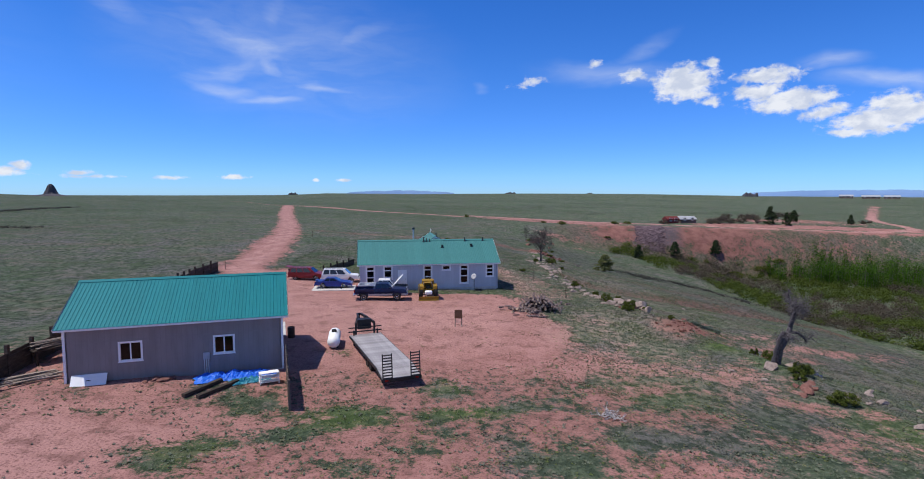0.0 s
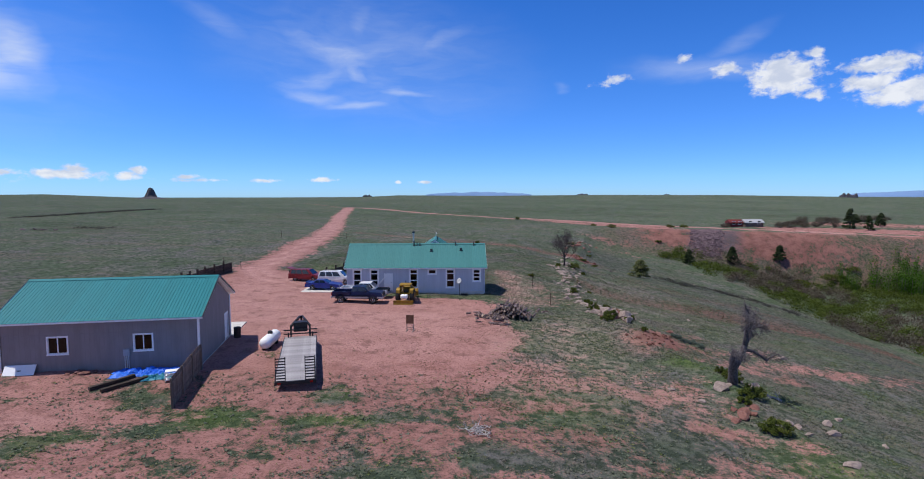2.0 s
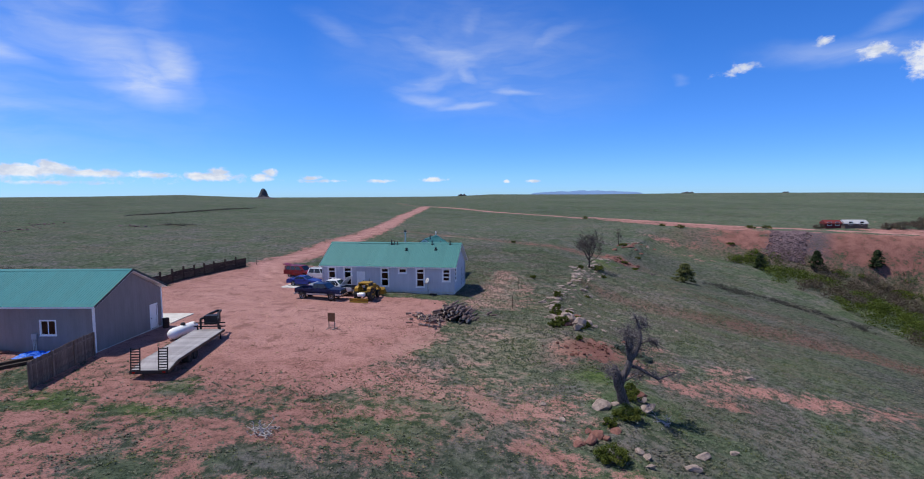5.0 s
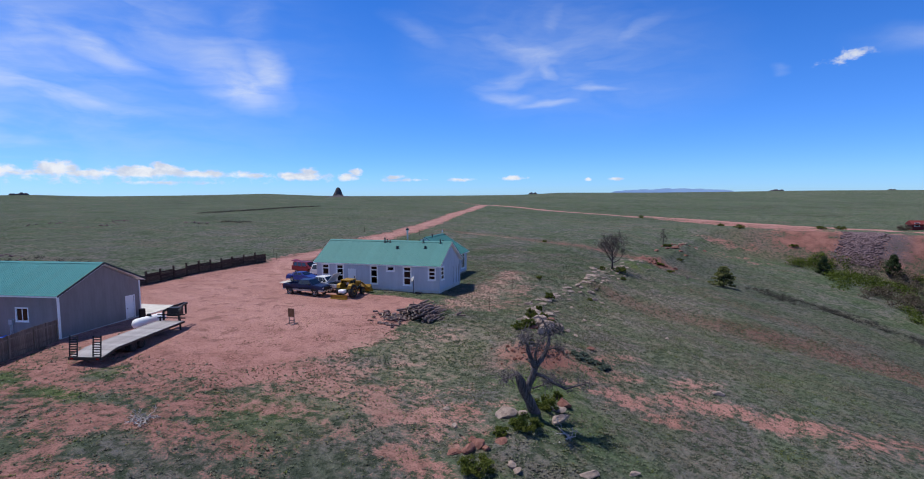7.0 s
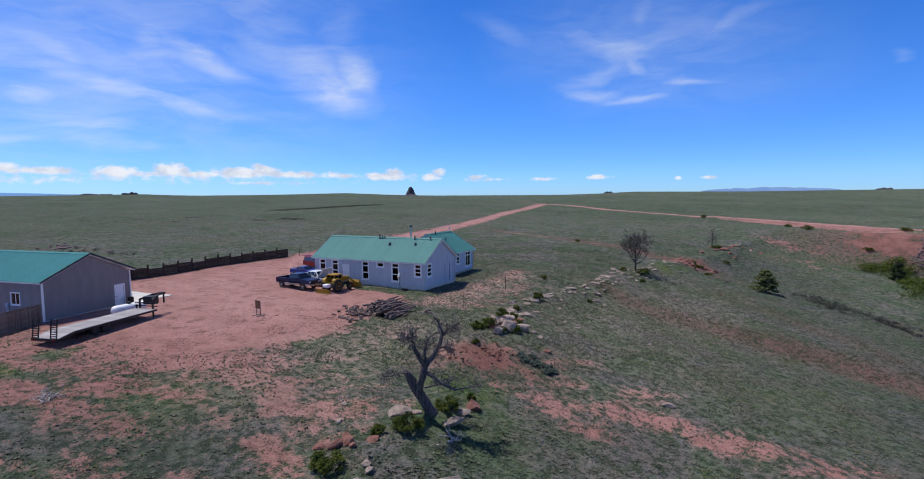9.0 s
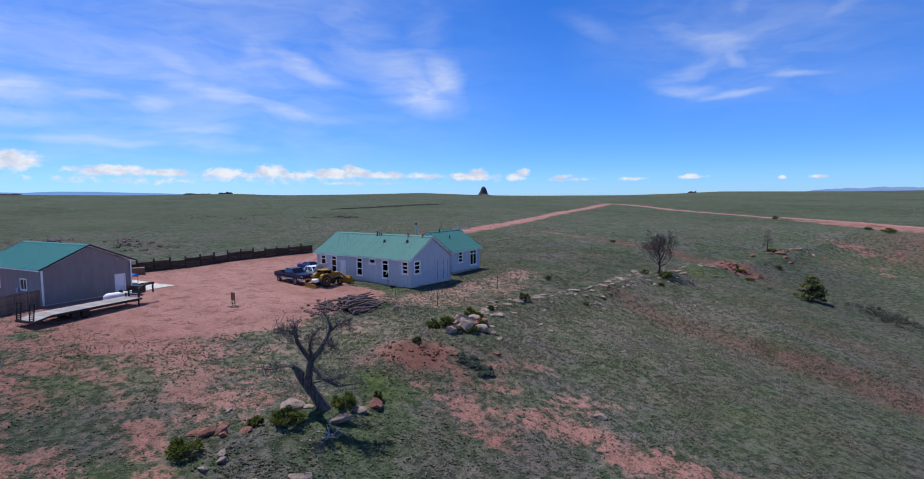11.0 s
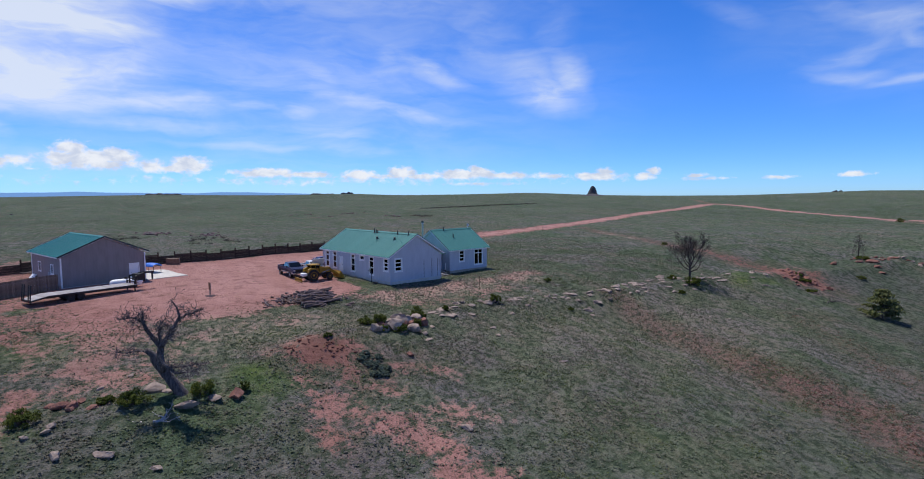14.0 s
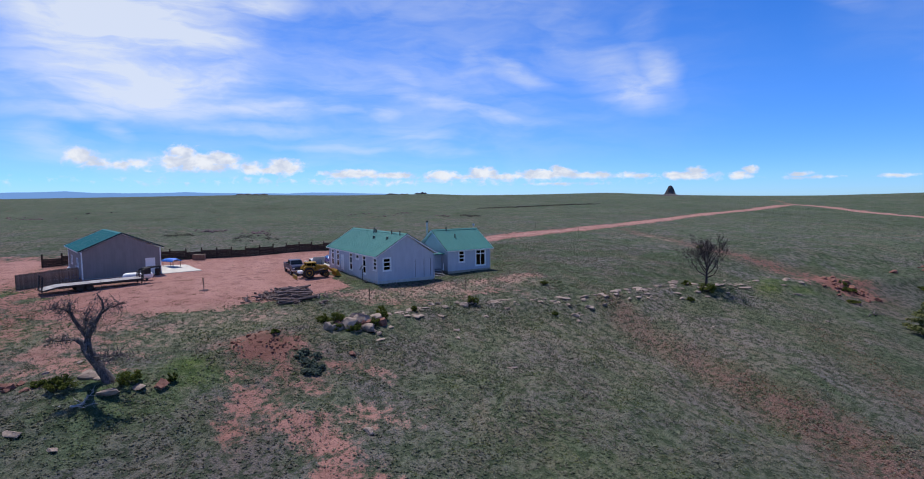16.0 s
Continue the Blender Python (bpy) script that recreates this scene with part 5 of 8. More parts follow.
def shrub(x, y, wide, tall, seed, mat=None, label="low green juniper shrub among the rocks", group="juniper shrubs"):
    rng = np.random.default_rng(seed)
    base = thing("shrub", pose(x, y, G(x, y) - 0.04), label, "shrub", group)
    bm = bmesh.new()
    centres, spread = [], []
    n = int(14 + 10 * wide)
    for k in range(n):
        a, r = rng.uniform(0, math.tau), wide * 0.5 * rng.uniform(0.1, 1) ** 0.6
        h = tall * rng.uniform(0.3, 1.0) * (1 - 0.45 * (r / wide * 2) ** 2)
        q = (math.cos(a) * r, math.sin(a) * r, h)
        tube(bm, [(math.cos(a) * r * 0.15, math.sin(a) * r * 0.15, 0), (q[0] * 0.6, q[1] * 0.6, h * 0.55), q], [0.025, 0.018, 0.006], 4)
        centres.append(q)
        spread.append((wide * 0.14, wide * 0.14, tall * 0.18))
    tagged(part("stem", bm, twig_wood, base), kind="stuff")
    v, f = leaf_cards(rng, centres, spread, 84 if y < 90 else 34, (0.042 if y < 90 else 0.062) + 0.014 * wide)
    tagged(part("foliage", quick_mesh("foliage", v, f, mat or leaf_shrub), None, base), kind="stuff")


near_shrubs = [
    (27.0, 43.1, 1.8, 0.95), (26.4, 37.4, 1.8, 0.95), (26.9, 47.1, 1.5, 1.0), (26.8, 49.8, 0.7, 0.8), (26.0, 41.6, 0.9, 0.6), (22.0, 57.4, 0.7, 0.5),
    (19.4, 63.2, 1.5, 1.1), (18.8, 62.0, 1.3, 0.9), (17.9, 68.0, 1.4, 1.0), (21.4, 64.4, 1.3, 0.8), (20.6, 66.6, 1.0, 0.8), (21.0, 63.0, 1.0, 0.6),
    (19.3, 67.8, 0.9, 0.9), (16.2, 78.9, 1.2, 1.1), (17.4, 71.6, 0.8, 0.6), (19.0, 88.0, 0.8, 0.5), (17.9, 112.6, 2.4, 1.3)]
far_shrubs = [
    (14.8, 112.0, 1.2, 0.7), (19.5, 108.0, 0.9, 0.6), (20.2, 136.9, 1.3, 0.9), (21.5, 136.5, 1.8, 0.8), (19.7, 161.0, 2.2, 1.0), (24.0, 133.5, 1.6, 0.5),
    (-4.0, 134.5, 1.2, 0.6), (10.0, 92.0, 1.0, 0.6), (35.4, 197.0, 3.0, 1.4), (30, 205, 2, 1.0), (49, 186, 2.2, 0.9), (1.2, 229, 2.0, 1.2),
    (88, 176, 5, 1.8), (98, 178, 7, 2.0), (104, 180, 4, 1.5), (57, 206, 3, 1.3), (62, 207.5, 3, 1.2), (24, 150, 1.5, 0.6)]
for k, (x, y, wd, tl) in enumerate(near_shrubs + far_shrubs):
    shrub(x, y, wd, tl, 100 + k)
for k, (x, y, wd, tl) in enumerate(((78, 213, 3.5, 1.6), (97, 214, 4, 2.6), (101, 216, 5, 3.0), (107, 219, 4, 2.2), (113, 222, 4, 2.4), (117, 218, 3, 3.2), (150, 262, 6, 3.4), (158, 265, 7, 3.6), (172, 236, 3, 1.6), (178, 240, 2.4, 1.2), (125, 243, 6, 3.4), (119, 248, 5, 3.0), (131, 247, 5, 2.8), (112, 236, 4, 2.0))):
    shrub(x, y, wd, tl, 160 + k, leaf_willow, "leafless grey-brown thicket near the far buildings", "thickets")


rng = np.random.default_rng(71)
for k in range(12):
    shrub(rng.normal(27.0, 1.3), rng.normal(59.4, 0.7), rng.uniform(0.5, 1.0), rng.uniform(0.3, 0.5), 200 + k, leaf_blue, "low blue-green sagebrush clump beside the red mound", "sagebrush clumps")


def rock_mesh(seed, mat, rough=3):
    rng = np.random.default_rng(seed)
    bm = bmesh.new()
    bmesh.ops.create_icosphere(bm, subdivisions=rough, radius=1.0)
    off = Vector(rng.uniform(-50, 50, 3))
    cuts = [(Vector(rng.normal(size=3)).normalized(), rng.uniform(0.40, 0.72)) for _ in range(13)]
    for v in bm.verts:
        for nrm, d in cuts:
            over = v.co.dot(nrm) - d
            if over > 0:
                v.co -= nrm * over * 0.99
        v.co *= 1 + 0.16 * noise.noise(v.co * 1.3 + off) + 0.08 * noise.noise(v.co * 3.5 + off)
        v.co.z = max(v.co.z, -0.45)
    return mesh_of(bm, "rock", mat)


pale_rocks = [rock_mesh(k, stone_pale) for k in range(7)]
red_rocks = [rock_mesh(20 + k, stone_red) for k in range(5)]


def rock(x, y, sx, sy, sz, turn, k, red=False, label="", sink=0.25):
    me = (red_rocks if red else pale_rocks)[k % (5 if red else 7)]
    ob = new("rock", me)
    ob.matrix_basis = Matrix.Translation((x, y, G(x, y) + sz * (0.45 - sink))) @ Matrix.Rotation(radians(turn), 4, "Z") @ Matrix.Diagonal((sx, sy, sz, 1))
    return tagged(ob, label or ("weathered red sandstone boulder in the earth" if red else "pale pinkish granite boulder half sunk in grass"), "rock", "rocks on the crest")


rocks_tree = [
    (25.3, 44.3, 1.4, 0.8, 0.62, 75), (28.1, 46.0, 1.4, 0.7, 0.44, 60), (27.4, 47.7, 0.9, 0.6, 0.3, 30), (26.0, 45.0, 0.5, 0.35, 0.25, 80), (31.4, 41.6, 0.9, 0.6, 0.3, 40), (30.5, 39.3, 0.8, 0.5, 0.3, 10), (33.3, 44.0, 0.7, 0.4, 0.25, 70), (27.8, 38.9, 0.5, 0.4, 0.3, 20), (28.4, 37.7, 0.5, 0.3, 0.2, 0),
    (22.0, 74.4, 0.6, 0.4, 0.2, 100), (23.7, 73.9, 0.5, 0.3, 0.18, 30), (30.9, 76.0, 0.7, 0.35, 0.18, 80), (36.6, 62.0, 0.8, 0.5, 0.3, 10), (17.5, 70.0, 0.9, 0.5, 0.22, 70), (16.9, 71.4, 0.9, 0.55, 0.2, 95), (16.6, 73.0, 1.0, 0.5, 0.16, 60), (16.4, 75.4, 0.8, 0.5, 0.25, 20),
    (23.3, 66.4, 0.8, 0.35, 0.12, 130), (16.4, 77.8, 0.8, 0.6, 0.42, 20)]
rocks_crest = [
    (14.8, 74.4, 0.9, 0.5, 0.3, 10), (15.7, 81.8, 1.3, 0.5, 0.2, 70), (14.7, 92.3, 1.1, 0.6, 0.3, 80), (15.3, 94.6, 0.9, 0.6, 0.35, 60), (15.3, 99.7, 0.9, 0.6, 0.35, 100), (14.8, 103.4, 1.0, 0.6, 0.3, 70), (13.8, 110.6, 0.9, 0.7, 0.35, 30), (18.7, 90.8, 0.9, 0.6, 0.35, 20),
    (15.9, 78.7, 0.7, 0.55, 0.4, 85), (15.2, 77.4, 0.6, 0.4, 0.3, 40), (15.0, 75.2, 0.5, 0.4, 0.3, 15), (16.0, 81.4, 1.5, 0.4, 0.1, 65), (15.4, 83.0, 1.4, 0.35, 0.1, 80), (17.0, 84.2, 0.6, 0.3, 0.12, 10),
    (17.4, 93.6, 0.7, 0.45, 0.35, 20), (16.6, 91.4, 0.7, 0.5, 0.35, 50), (16.0, 94.0, 0.7, 0.5, 0.35, 10), (17.9, 95.8, 0.5, 0.4, 0.35, 30), (20.0, 90.4, 0.6, 0.4, 0.25, 0), (15.6, 99.0, 0.8, 0.5, 0.35, 70),
    (15.2, 101.5, 0.7, 0.5, 0.35, 10), (15.4, 104.2, 1.1, 0.5, 0.2, 40)]
rocks_ledge = [
    (14.6, 107.2, 1.2, 0.5, 0.2, 60), (15.0, 109.5, 0.8, 0.5, 0.3, 80), (16.4, 116.4, 2.4, 0.8, 0.14, 100), (17.6, 119.6, 2.0, 0.6, 0.12, 85), (14.4, 113.0, 1.6, 0.7, 0.16, 50), (13.2, 111.6, 0.8, 0.5, 0.3, 0),
    (20.6, 126.4, 0.8, 0.4, 0.2, 30), (18.4, 126.8, 0.9, 0.4, 0.2, 60), (21.4, 43.0, 0.45, 0.3, 0.2, 30), (28.2, 38.7, 0.5, 0.35, 0.22, 80), (28.9, 33.9, 0.8, 0.55, 0.3, 15), (23.0, 41.2, 0.35, 0.3, 0.2, 0),
    (34.5, 40.5, 0.5, 0.35, 0.2, 55)]
for k, (x, y, sx, sy, sz, turn) in enumerate(rocks_tree + rocks_crest + rocks_ledge):
    rock(x, y, sx * 0.85, sy * 0.85, sz * 0.9, turn, k)
rng = np.random.default_rng(61)
rock(20.9, 64.0, 1.0, 0.8, 0.95, 35, 2, label="large pale block in a crest rock pile", sink=0.05)
rock(20.1, 65.6, 1.0, 0.7, 0.7, 80, 4, label="large pale block in a crest rock pile", sink=0.05)
for k in range(34):   # the jumble on the crest
    x, y = rng.normal(20.4, 0.9), rng.normal(65.0, 1.6)
    s = rng.uniform(0.26, 0.78)
    rock(x, y, s * rng.uniform(0.9, 1.4), s * rng.uniform(0.6, 0.9), s * rng.uniform(0.65, 1.05), rng.uniform(0, 180), k, k % 6 == 0, "angular pale pink stone in a crest rock pile", 0.05 if k % 2 else 0.3)
LEDGE_A, LEDGE_B = (18.8, 160.5), (25.5, 170.5)
for k in range(24):   # dark ledge rocks by the small bare tree
    f = rng.uniform(0, 1)
    x, y = LEDGE_A[0] + (LEDGE_B[0] - LEDGE_A[0]) * f + rng.normal() * 0.8, LEDGE_A[1] + (LEDGE_B[1] - LEDGE_A[1]) * f + rng.normal() * 1.0
    s = rng.uniform(0.25, 0.75)
    rock(x, y, s * rng.uniform(0.9, 1.6), s * 0.8, s * rng.uniform(0.4, 0.7), rng.uniform(0, 180), k, k % 3 > 0, "weathered rock on a low grassy ledge")
for k in range(42):   # broken red rock at the end of the drain
    x, y = rng.normal(20.3, 2.0), rng.normal(137.4, 1.6)
    s = rng.uniform(0.25, 0.75)
    rock(x, y, s * rng.uniform(0.9, 1.5), s * 0.8, s * rng.uniform(0.5, 0.9), rng.uniform(0, 180), k, True, "broken red rock lying in the drain")
for k, (x, y, sx, sy, sz, turn) in enumerate([(27.5, 49.1, 0.7, 0.55, 0.55, 20), (25.4, 39.8, 0.62, 0.42, 0.42, 40), (25.0, 39.2, 0.55, 0.4, 0.34, 100), (25.9, 39.7, 0.4, 0.3, 0.3, 0), (24.4, 38.6, 0.6, 0.4, 0.25, 60), (24.8, 40.2, 0.4, 0.3, 0.25, 20), (26.4, 40.9, 0.5, 0.35, 0.22, 70), (21.8, 160.0, 1.2, 0.8, 0.5, 10), (20.0, 158.8, 1.2, 0.6, 0.4, 40), (23.2, 158.0, 1.0, 0.6, 0.4, 70), (24.6, 156.5, 0.9, 0.6, 0.3, 20), (18.2, 153.2, 1.0, 0.7, 0.5, 0), (25.7, 63.4, 0.45, 0.35, 0.28, 10)]):
    rock(x, y, sx, sy, sz, turn, k, True)
def stones_joined(name, places, base_me, mat, label):
    """Many small stones as one mesh: x, y, half sizes, turn."""
    bv, bf = np.array([v.co[:] for v in base_me.vertices]), np.array([p.vertices[:] for p in base_me.polygons])
    v_all, f_all = [], []
    for x, y, sx, sy, sz, a, lift in places:
        R = np.array([[math.cos(a) * sx, -math.sin(a) * sy, 0], [math.sin(a) * sx, math.cos(a) * sy, 0], [0, 0, sz]])
        f_all.append(bf + len(bv) * len(v_all))
        v_all.append(bv @ R.T + (x, y, G(x, y) + sz * lift))
    return tagged(new(name, quick_mesh(name, np.concatenate(v_all), np.concatenate(f_all), mat)), label, name.replace("_", " "), kind="stuff")


clod_red = surface("dark_red_clods", (0.085, 0.034, 0.026), (0.20, 0.088, 0.068), 2.0, 0.95, bump=0.8, grain=14.0)
places = []
for k in range(80):   # dug-out earth on the red mound
    f, g = rng.normal() * 1.8, rng.normal() * 1.0
    q = rng.uniform(0.05, 0.15) if k % 9 else rng.uniform(0.15, 0.30)
    places.append((22.9 + (f + g) * 0.70, 56.6 + (f - g) * 0.70, q * 1.3, q, q * 0.8, rng.uniform(0, math.tau), 0.15))
stones_joined("mound_clods", places, rock_mesh(43, clod_red, rough=2), clod_red, "dark red clods of dug earth on a low mound")
places = []
for k in range(900):
    y = rng.uniform(64, 95)
    x = 8.6 - 0.1 * (y - 66) + rng.normal() * 2.0
    q = rng.uniform(0.05, 0.15)
    places.append((x, y, q * 1.4, q, q * 0.8, rng.uniform(0, math.tau), 0.15))
stones_joined("rubble", places, rock_mesh(44, stone_pale, rough=1), surface("brown_rubble", (0.12, 0.085, 0.07), (0.33, 0.25, 0.205), 2.0, 0.95, bump=0.5), "small brown stones strewn over the dry bank by the house")
places = []
for k in range(120):
    y = rng.uniform(62, 132) if k % 3 else rng.uniform(66, 120)
    x = float(crest_x(y)) + rng.normal(-0.3, 1.1) + (rng.uniform(0, 12) if k % 14 == 0 else 0)
    q = rng.uniform(0.12, 0.55) * (0.5 if k % 14 == 0 else 1.0)
    places.append((x, y, q * rng.uniform(1, 1.9), q, q * rng.uniform(0.25, 0.6), rng.uniform(0, math.tau), 0.1))
stones_joined("loose_stones", places, rock_mesh(41, stone_pale, rough=2), stone_pale, "small loose pale stones lying along the grassy crest")

# stones of the riprap on the bank
rng = np.random.default_rng(12)
stone_grey = surface("grey_purple_riprap", (0.095, 0.060, 0.070), (0.205, 0.145, 0.160), 0.7, 0.95, bump=0.6)
places = []
for k in range(1700):
    q = rng.uniform(180.5, 196)
    x = rng.uniform(58.5, 66.5) + rng.normal() * 0.9 + (q - 180) * 0.25
    r = rng.uniform(0.16, 0.46)
    places.append((x, q - 0.08 * (x - 71), r, r, r * 0.7, rng.uniform(0, math.tau), 0.2))
stones_joined("riprap", places, rock_mesh(42, stone_grey, rough=2), stone_grey, "grey-purple riprap stones down the road bank")


def fallen_branch(x, y, seed, size, label, mat):
    rng = np.random.default_rng(seed)
    bm = bmesh.new()
    for k in range(3):
        a = rng.uniform(0, math.tau)
        grow(bm, rng, (rng.uniform(-0.3, 0.3) * size, rng.uniform(-0.3, 0.3) * size, 0.1), (math.cos(a), math.sin(a), 0.18), size * rng.uniform(0.7, 1.1), 0.06 * size, 2, 3, 0.4, 6, -0.1, 0.6, 0.012)
    lowest = min(v.co.z for v in bm.verts)
    for v in bm.verts:
        v.co.z = max(v.co.z, 0.0) if lowest < 0 else v.co.z - lowest
    solid("fallen_branch", bm, mat, pose(x, y, G(x, y)), label, "branch", smooth=True)


fallen_branch(29.4, 43.8, 2, 1.3, "bleached fallen branch on the grass below the tree", bleached)
fallen_branch(27.4, 131.6, 4, 1.5, "grey fallen branch on the far slope", dead_wood)
for k in range(5):
    fallen_branch(8.2 + 0.35 * math.cos(k * 1.3), 30.6 + 0.3 * math.sin(k * 1.3), 30 + k, 0.55, "bleached grey bundle of dead sticks on the ground", bleached)

# brush along the creek, the aspen grove, tufts
rng = np.random.default_rng(21)


def scatter(n, x0, x1, y0, y1, keep):
    x, y = rng.uniform(x0, x1, n), rng.uniform(y0, y1, n)
    k = keep(x, y) > rng.uniform(0, 1, n)
    return x[k], y[k]


def brush_stuff(name, xs, ys, wide, tall, cards, size, mat, label):
    z = height(xs, ys)
    n = len(xs)
    wd = rng.uniform(0.6, 1.3, n) * wide
    tl = rng.uniform(0.6, 1.3, n) * tall
    v, f = leaf_cards(rng, np.stack([xs, ys, z + tl * 0.5], 1), np.stack([wd * 0.5, wd * 0.5, tl * 0.55], 1), cards, size)
    return tagged(new(name, quick_mesh(name, v, f, mat)), label, name.replace("_", " "), kind="stuff")


def patchy(x, y, s):
    return np.sin(x / s + 1.7 * np.sin(y / s * 0.7)) * np.sin(y / s * 1.1 + 1.3 * np.sin(x / s * 0.6))


edge_x = lambda y: glide(y, (30, 100, 115, 141, 152, 167, 178), (96, 84, 72, 65, 58.5, 53, 48))
low = lambda x, y: ease(-0.5, 2.0, x - edge_x(y) - 1.6 * np.sin(y / 4.3) - 1.1 * np.sin(y / 1.9)) * (1 - ease(178, 184, y + 0.08 * (x - 71) + 0.05 * np.maximum(0, x - 90))) * (1 - ease(170, 200, x)) * 0.96
thicket = lambda x, y: np.sin(x / 8 + 1 + np.sin(y / 9)) * np.sin(y / 8.5 + x / 22) + 0.5 * np.sin(x / 3.1 + 2) * np.sin(y / 3.7)
rim_edge = lambda x, y: np.clip(1 - (x - edge_x(y)) / 9, 0, 1)
bx, by = scatter(4300, 46, 190, 30, 186, lambda x, y: low(x, y) * (thicket(x, y) - 0.8 * rim_edge(x, y) > 0.12))
brush_stuff("creek_brush", bx, by, 4.0, 2.3, 150, 0.20, leaf_willow, "grey-brown willow brush along the creek bottom")
bx, by = scatter(4300, 46, 190, 30, 186, lambda x, y: low(x, y) * (thicket(x, y) - 0.8 * rim_edge(x, y) < 0.22))
brush_stuff("creek_bushes", bx, by, 3.8, 2.0, 150, 0.20, leaf_bush, "fresh green bushes along the creek bottom")
bx, by = scatter(2600, 38, 66, 118, 140, lambda x, y: np.clip(1.2 - polyline_distance(x, y, [(40, 135.5), (47, 131.5), (56, 127.5), (64, 123)]) / 4.2, 0, 1) * 0.8 * (patchy(x, y, 1.2) > -0.1))
brush_stuff("gully_sage", bx, by, 1.0, 0.5, 26, 0.09, leaf_gully, "dark grey sagebrush along the gully")
grove = lambda x, y: (np.hypot((x - 132) / 29, (y - 167 + (x - 130) * 0.25) / 10.5) < 1 + 0.1 * np.sin(x / 3) + 0.08 * np.sin(x / 1.3)) * 1.0
bx, by = scatter(1500, 96, 165, 140, 190, grove)
gz = height(bx, by)
brush_stuff("aspen_grove", bx, by, 2.6, 6.6, 110, 0.22, leaf_fresh, "dense bright green young aspen grove in the valley")
bm = bmesh.new()
for x, y, z in zip(bx, by, gz):
    beam(bm, (x, y, z), (x + 0.1, y, z + 5.0), 0.07)
tagged(new("aspen_trunks", mesh_of(bm, "aspen_trunks", surface("aspen_bark", (0.07, 0.08, 0.05), (0.13, 0.14, 0.09), 3.0, 0.9))), "thin pale aspen stems inside the grove", "tree trunks", kind="stuff")


def tufts(name, xs, ys, wide, tall, mat, label, blades=6):
    n = len(xs)
    z = height(xs, ys) - 0.02
    a = rng.uniform(0, math.tau, (n, blades))
    wd = rng.uniform(0.5, 1.4, (n, 1)) * wide
    tl = rng.uniform(0.5, 1.3, (n, 1)) * tall * rng.uniform(0.6, 1.2, (n, blades))
    cx, cy = np.cos(a), np.sin(a)
    hw = wd * 0.32
    p0 = np.stack([xs[:, None] - cy * hw, ys[:, None] + cx * hw, np.repeat(z[:, None], blades, 1)], -1)
    p1 = np.stack([xs[:, None] + cy * hw, ys[:, None] - cx * hw, np.repeat(z[:, None], blades, 1)], -1)
    p2 = np.stack([xs[:, None] + cx * wd * 0.55, ys[:, None] + cy * wd * 0.55, z[:, None] + tl], -1)
    v = np.stack([p0, p1, p2], 2).reshape(-1, 3)
    f = np.arange(len(v)).reshape(-1, 3)
    return tagged(new(name, quick_mesh(name, v, f, mat)), label, "grass", kind="stuff")


slope = lambda x, y: (1 - 0.6 * np.clip(sage_falloff(x, y) + verdure(x, y), 0, 1)) * np.clip(1.0 - soil(x, y) * 1.15, 0, 1) * (0.45 + 0.55 * (patchy(x, y, 2.1) > -0.2)) * np.clip(1.4 - np.hypot(x - 30, y - 40) / 90, 0.15, 1)
tx, ty = scatter(190000, -30, 62, 14, 125, slope)
tufts("sage_tufts", tx, ty, 0.20, 0.095, leaf_sage, "grey-green sagebrush tufts over the slope")
tx, ty = scatter(100000, -30, 50, 14, 100, lambda x, y: slope(x, y) * (patchy(x + 20, y, 1.3) > 0.05))
tufts("grass_tufts", tx, ty, 0.17, 0.085, leaf_grass, "green grass tufts over the slope")
tx, ty = scatter(26000, -28, 24, 12, 60, lambda x, y: (soil(x, y) > 0.3) * np.clip(1.05 - soil(x, y), 0.0, 1) * (patchy(x, y, 1.6) > 0.0) * (1 - 0.93 * inside(x, y, LOT, 2.0)))
tufts("yard_tufts", tx, ty, 0.20, 0.045, leaf_weed, "scattered green weeds on the bare earth")
tx, ty = scatter(16000, 14, 66, 78, 120, lambda x, y: rust(x, y))
tufts("dry_tufts", tx, ty, 0.2, 0.09, leaf_dry, "dry red-brown growth in a band across the slope")
tx, ty = scatter(9000, 10, 46, 28, 66, lambda x, y: (soil(x, y) > 0.45) * 0.5)
tx2, ty2 = scatter(16000, -10, 14, 34, 60, lambda x, y: (soil(x, y) > 0.5) * np.clip((x + y * 0.25 - 4) / 14, 0, 1) * (1 - ease(48, 60, y - 0.6 * x)) * (patchy(x, y, 1.1) > 0.15))
tx, ty = np.concatenate([tx, tx2]), np.concatenate([ty, ty2])
tufts("dark_clods", tx, ty, 0.13, 0.05, leaf_clod, "small dry clods and stalks on bare patches")
tx, ty = scatter(4500, -230, 60, 80, 330, lambda x, y: (1 - soil(x, y)) * (patchy(x, y, 9) > 0.1))
tufts("far_sage", tx, ty, 0.45, 0.12, leaf_sage, "scattered sagebrush over the far plain")
tx, ty = scatter(5000, -230, -30, -20, 200, lambda x, y: (1 - soil(x, y)) * (patchy(x, y, 9) > 0.0) * 0.8)
tufts("west_sage", tx, ty, 0.4, 0.12, leaf_sage, "scattered sagebrush over the western plain")

# ---- vehicles ----
def paint(name, dark, light, metal=0.0):
    return surface(name, dark, light, 1.5, 0.40, metal, 0.02, 60.0, coat=0.12)


